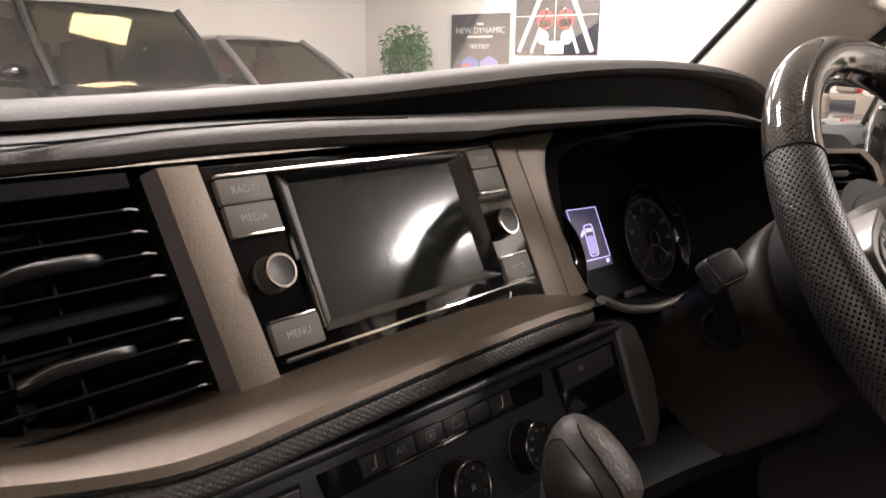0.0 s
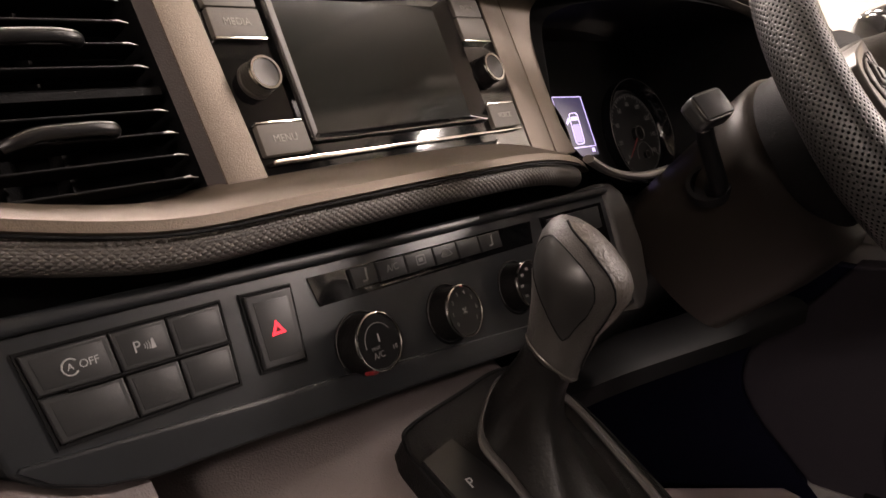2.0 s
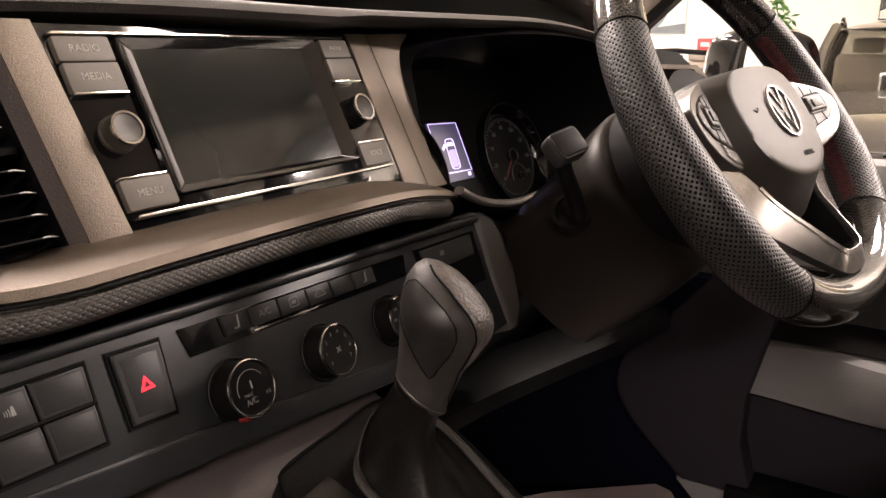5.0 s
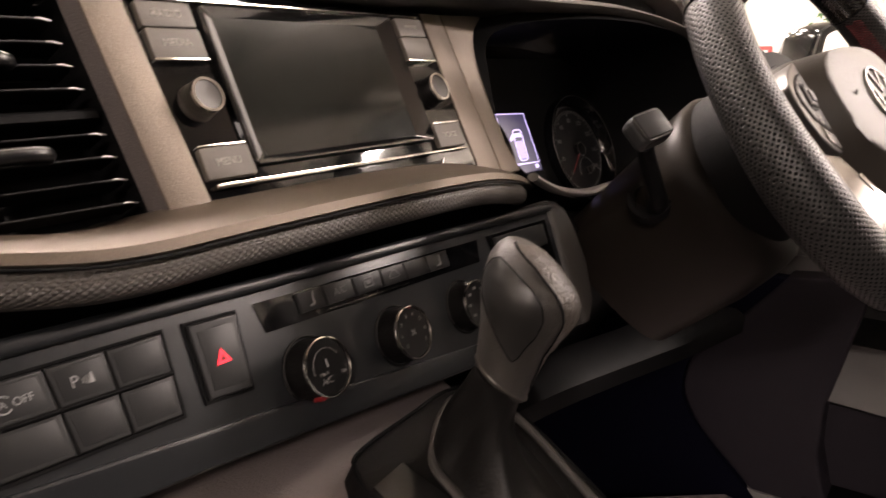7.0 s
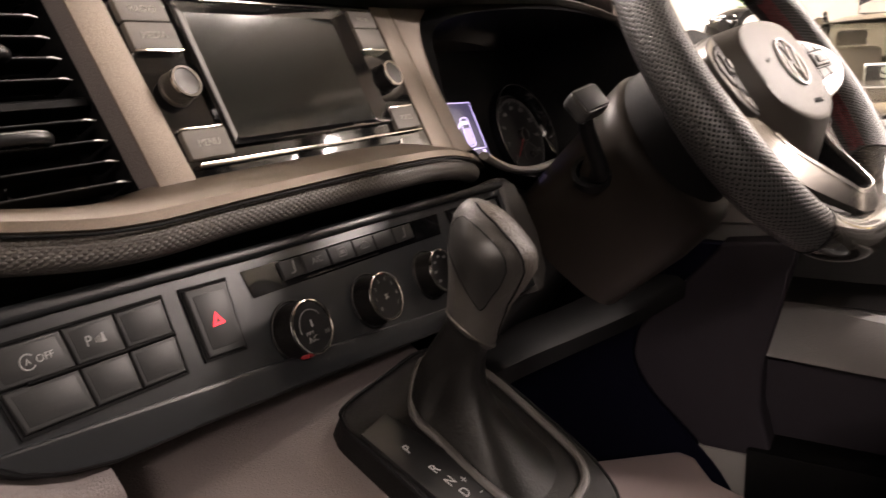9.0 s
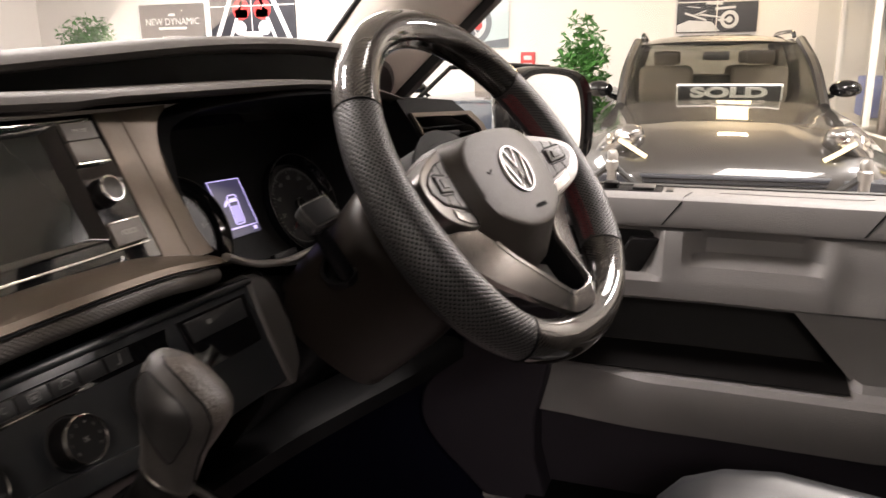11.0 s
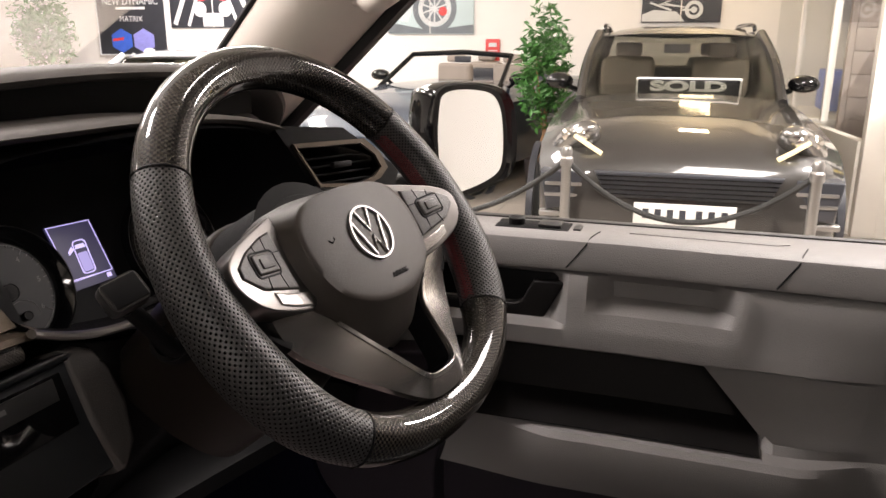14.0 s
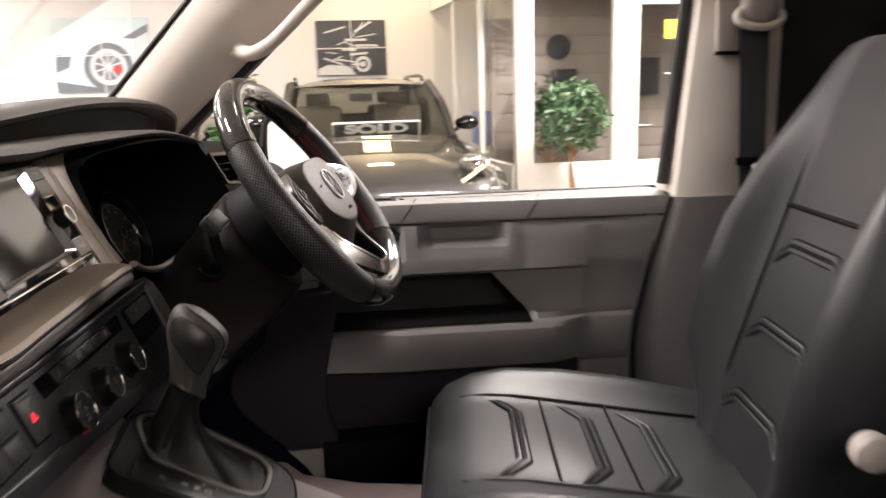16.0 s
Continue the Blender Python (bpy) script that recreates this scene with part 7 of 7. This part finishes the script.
P_BLACK = car_paint("black paint", (0.018, 0.018, 0.02), 0.14)
P_PALE = car_paint("pale silver blue paint", (0.55, 0.58, 0.60), 0.25, 0.3)

# sold sports utility car facing the van
macan_st = [(x, w * 0.905, zb, zs, zt, cr) for x, w, zb, zs, zt, cr in [(0.0, 0.62, 0.30, 0.56, 0.72, 0.02), (0.03, 0.75, 0.25, 0.60, 0.775, 0.022), (0.09, 0.82, 0.20, 0.66, 0.815, 0.03), (0.22, 0.87, 0.20, 0.76, 0.865, 0.045), (0.45, 0.895, 0.20, 0.84, 0.915, 0.05), (0.8, 0.902, 0.20, 0.89, 0.95, 0.05), (1.2, 0.905, 0.20, 0.93, 0.985, 0.05), (1.45, 0.905, 0.20, 0.95, 1.03, 0.045), (1.62, 0.90, 0.20, 0.96, 1.055, 0.015), (2.4, 0.905, 0.20, 0.97, 1.065, 0.0), (3.4, 0.91, 0.20, 1.0, 1.085, 0.0), (4.2, 0.89, 0.22, 1.0, 1.085, 0.0), (4.5, 0.84, 0.25, 0.88, 1.0, 0.0), (4.66, 0.74, 0.32, 0.75, 0.83, 0.0)]]
nose = Vector((3.80, -0.602, GROUND))
macan = make_car("parked_suv", "bronze grey sports utility car with a sold sign, facing the van", Matrix.Translation(nose) @ pose(0, 0, 0, 0, 0, 3.2), P_GREY, 4.68, 1.77, 1.62, macan_st, (1.50, 4.25, 2.32, 3.75, 1.055, 1.475, 0.668, 0.600), wheels=(0.92, 0.365), seats=M_CABIN, tint=M_LIGHTTINT)
MN = Matrix(((0, 0, -1, 0), (-1, 0, 0, 0), (0, 1, 0, 0), (0, 0, 0, 1)))  # nose plane: local x left-right, y up, z out of the nose
part("upper_grille", prism([(-0.40, 0.63), (0.40, 0.63), (0.47, 0.765), (-0.47, 0.765)], -0.06, 0.012, 0.012, 3, m=MN), M_INK, macan)
for i in range(5):
    part("grille_bar", box(-0.41 - i * 0.011, 0.41 + i * 0.011, 0.645 + i * 0.024, 0.652 + i * 0.024, 0.008, 0.020, 0.003, m=MN), M_PIANO, macan)
part("lower_grille", prism([(-0.50, 0.34), (0.50, 0.34), (0.54, 0.47), (-0.54, 0.47)], -0.06, 0.02, 0.01, m=MN), M_INK, macan)
for sgn in (-1, 1):
    pts = [(sgn * 0.50, 0.58), (sgn * 0.72, 0.54), (sgn * 0.755, 0.75), (sgn * 0.53, 0.755)]
    part("side_intake", prism(pts[::sgn], -0.20, -0.014, 0.012, 3, m=MN), M_INK, macan)
    for k in range(2):
        part("intake_blade", box(sgn * 0.63 - 0.10, sgn * 0.63 + 0.10, 0.615 + 0.06 * k, 0.635 + 0.06 * k, -0.03, -0.006, 0.008, m=MN), M_SATIN, macan)
    part("bumper_lip", box(sgn * 0.62 - 0.14, sgn * 0.62 + 0.14, 0.50, 0.535, -0.07, -0.02, 0.014, 3, m=MN), M_SATIN, macan)
    # swept oval lamp set into the wing
    axis_l = Matrix.Translation((0.36, sgn * 0.605, 0.852)) @ pose(0, 0, 0, 0, 0, sgn * 24) @ pose(0, 0, 0, 0, 28, 0) @ pose(0, 0, 0, sgn * -20, 0, 0)
    hl = part("headlight", loft([[(0.27 * math.sin(v), 0.130 * math.cos(v) * math.cos(q), 0.105 * math.cos(v) * math.sin(q)) for q in (2 * math.pi * j / 28 for j in range(28))] for v in [radians(-88 + 16 * i) for i in range(12)]], m=axis_l), M_HEADLIGHT, macan, "clear oval headlamp")
    part("running_lamp", tube([(0.100, sgn * 0.440, 0.842), (0.100, sgn * 0.510, 0.885), (0.140, sgn * 0.590, 0.93)], 0.0125, 10), M_DRL, hl, "lit slanted running lamp")
    for kk in range(2):
        part("lamp_lens", lathe([(0.0, 0.0), (0.032, 0.0), (0.036, 0.015), (0.0, 0.034)], 20, m=Matrix.Translation((0.155 + kk * 0.05, sgn * (0.55 + kk * 0.08), 0.935 - 0.01 * kk)) @ pose(0, 0, 0, 0, -80, 0)), M_CHROME, hl)
pl = part("number_plate", box(-0.255, 0.255, 0.50, 0.612, 0.020, 0.030, 0.003, m=MN), M_PLATE, macan, "white number plate")
for i in range(7):
    part("plate_mark", box(-0.21 + 0.062 * i + (0.02 if i > 3 else 0), -0.178 + 0.062 * i + (0.02 if i > 3 else 0), 0.530, 0.582, 0.029, 0.0315, m=MN), M_INK, pl)
part("splitter", box(-0.70, 0.70, 0.24, 0.275, -0.10, 0.01, 0.01, m=MN), M_SATIN, macan)
sign = thing("sold_sign", "black and white sold sign standing at the windscreen", "sign", m=macan.matrix_world @ Matrix.Translation((1.72, -0.07, 1.112)) @ frame_of((0, 0, 0), (0, -1, 0), (-0.25, 0, 1)))
part("board", box(-0.355, 0.355, -0.060, 0.060, -0.01, 0.0, 0.004), M_INK, sign)
part("board_border", ring_prism(rounded(-0.36, 0.36, -0.065, 0.065, 0.01, 2), rounded(-0.347, 0.347, -0.053, 0.053, 0.005, 2), -0.005, 0.004), M_SIGNWHITE, sign)
plate_text("SOLD", 0.118, M_SIGNWHITE, sign, (0, 0, 0.001), 0.002, bold=0.006, label="bold white letters").scale = (1.75, 0.84, 1)

# rope barrier before it
for k, (x, y) in enumerate(((3.67, 0.0), (3.56, -1.17))):
    b = thing("barrier_post", "chrome rope barrier post with a round base", "barrier post", "barrier posts", m=Matrix.Translation((x, y, GROUND)))
    part("base", lathe([(0.0, 0.0), (0.16, 0.0), (0.16, 0.015), (0.05, 0.04), (0.0, 0.04)], 28), M_SATIN, b)
    part("tube", lathe([(0.026, 0.03), (0.026, 0.80), (0.034, 0.80), (0.034, 0.84), (0.026, 0.85), (0.03, 0.88), (0.02, 0.90), (0.0, 0.905)], 20), M_SATIN, b)
rope = thing("barrier_rope", "dark sagging rope between the barrier posts", "rope")
part("rope", tube([(3.67 - 0.11 * f - 0.0, -1.17 * f, 0.78 - 1.1 * (f - f * f)) for f in [i / 24 for i in range(25)]], 0.015, 8), M_RUBBER, rope)
rope = thing("barrier_rope", "dark sagging rope leading along the cars", "rope")
part("rope", tube([(3.67 + 0.25 * f, 1.7 * f, 0.78 - 1.5 * (f - f * f)) for f in [i / 24 for i in range(25)]], 0.015, 8), M_RUBBER, rope)

# tall boxy off-roader and a second utility car ahead of the van
boxy = [(0.0, 0.80, 0.45, 0.70, 0.90, 0.02), (0.08, 0.92, 0.40, 0.80, 1.08, 0.03), (0.3, 0.97, 0.38, 0.92, 1.16, 0.04), (1.0, 0.98, 0.38, 0.96, 1.20, 0.04), (1.45, 0.98, 0.38, 0.98, 1.22, 0.03), (3.0, 0.98, 0.38, 1.0, 1.24, 0.0), (4.5, 0.97, 0.38, 1.0, 1.24, 0.0), (4.75, 0.92, 0.45, 0.95, 1.15, 0.0)]
make_car("parked_offroader", "dark glossy boxy off-road car under the showroom lights", Matrix.Translation((3.28, 4.45, GROUND)) @ pose(0, 0, 0, 0, 0, 100), P_BLACK, 4.75, 1.98, 1.95, boxy, (1.45, 4.65, 1.95, 4.45, 1.22, 1.86, 0.86, 0.78), wheels=(0.95, 0.40), rails=False)
make_car("parked_estate", "dark grey utility car with tan seats", Matrix.Translation((5.46, 5.02, GROUND)) @ pose(0, 0, 0, 0, 0, 94), P_DARK, 4.68, 1.92, 1.66, [(s[0], s[1], s[2], s[3] + 0.1, s[4] + 0.1, s[5]) for s in macan_st], (1.50, 4.25, 2.32, 3.75, 1.155, 1.66, 0.76, 0.62), wheels=(0.92, 0.365), seats=M_TAN, rails=False)
low = [(0.0, 0.6, 0.25, 0.42, 0.5, 0.02), (0.1, 0.80, 0.20, 0.48, 0.60, 0.03), (0.4, 0.88, 0.18, 0.62, 0.72, 0.04), (1.1, 0.90, 0.18, 0.72, 0.83, 0.04), (1.5, 0.90, 0.18, 0.76, 0.88, 0.02), (3.2, 0.90, 0.18, 0.80, 0.92, 0.0), (4.1, 0.88, 0.2, 0.82, 0.95, 0.02), (4.4, 0.78, 0.3, 0.7, 0.80, 0.0)]
make_car("parked_hatchback", "pale silver blue low car beside the wall", Matrix.Translation((4.75, 3.6, GROUND)) @ pose(0, 0, 0, 0, 0, 25), P_PALE, 4.4, 1.8, 1.25, low, (1.3, 3.9, 2.1, 3.3, 0.88, 1.25, 0.74, 0.56), wheels=(0.85, 0.32), rails=False)
conv = make_car("parked_convertible", "dark blue open convertible with cream seats", Matrix.Translation((6.0, 2.3, GROUND)) @ pose(0, 0, 0, 0, 0, -15), car_paint("dark blue paint", (0.02, 0.03, 0.05)), 4.4, 1.8, 1.25, [(s[0], s[1], s[2], s[3] + 0.08, s[4] + 0.08, s[5]) for s in low], (1.3, 3.9, 2.0, 3.3, 0.97, 1.33, 0.74, 0.60), wheels=(0.85, 0.32), rails=False, open_top=True, seats=M_CABIN)
part("windscreen_frame", tube([(1.45, -0.74, 0.93), (1.95, -0.62, 1.27), (2.0, 0.0, 1.30), (1.95, 0.62, 1.27), (1.45, 0.74, 0.93)], 0.028, 8), M_PIANO, conv)

# floor tiles, laid last
fm = bpy.data.meshes.new("tile")
bm = box(-0.297, 0.297, -0.297, 0.297, -0.004, 0.0, 0.003, 1)
bm.to_mesh(fm)
bm.free()
fm.materials.append(M_TILE)
for i in range(16):
    for j in range(16):
        tl = new("tile", fm)
        tl.parent = part_floor
        tl.location = (0.6 + 0.6 * i, -2.4 + 0.6 * j, GROUND)
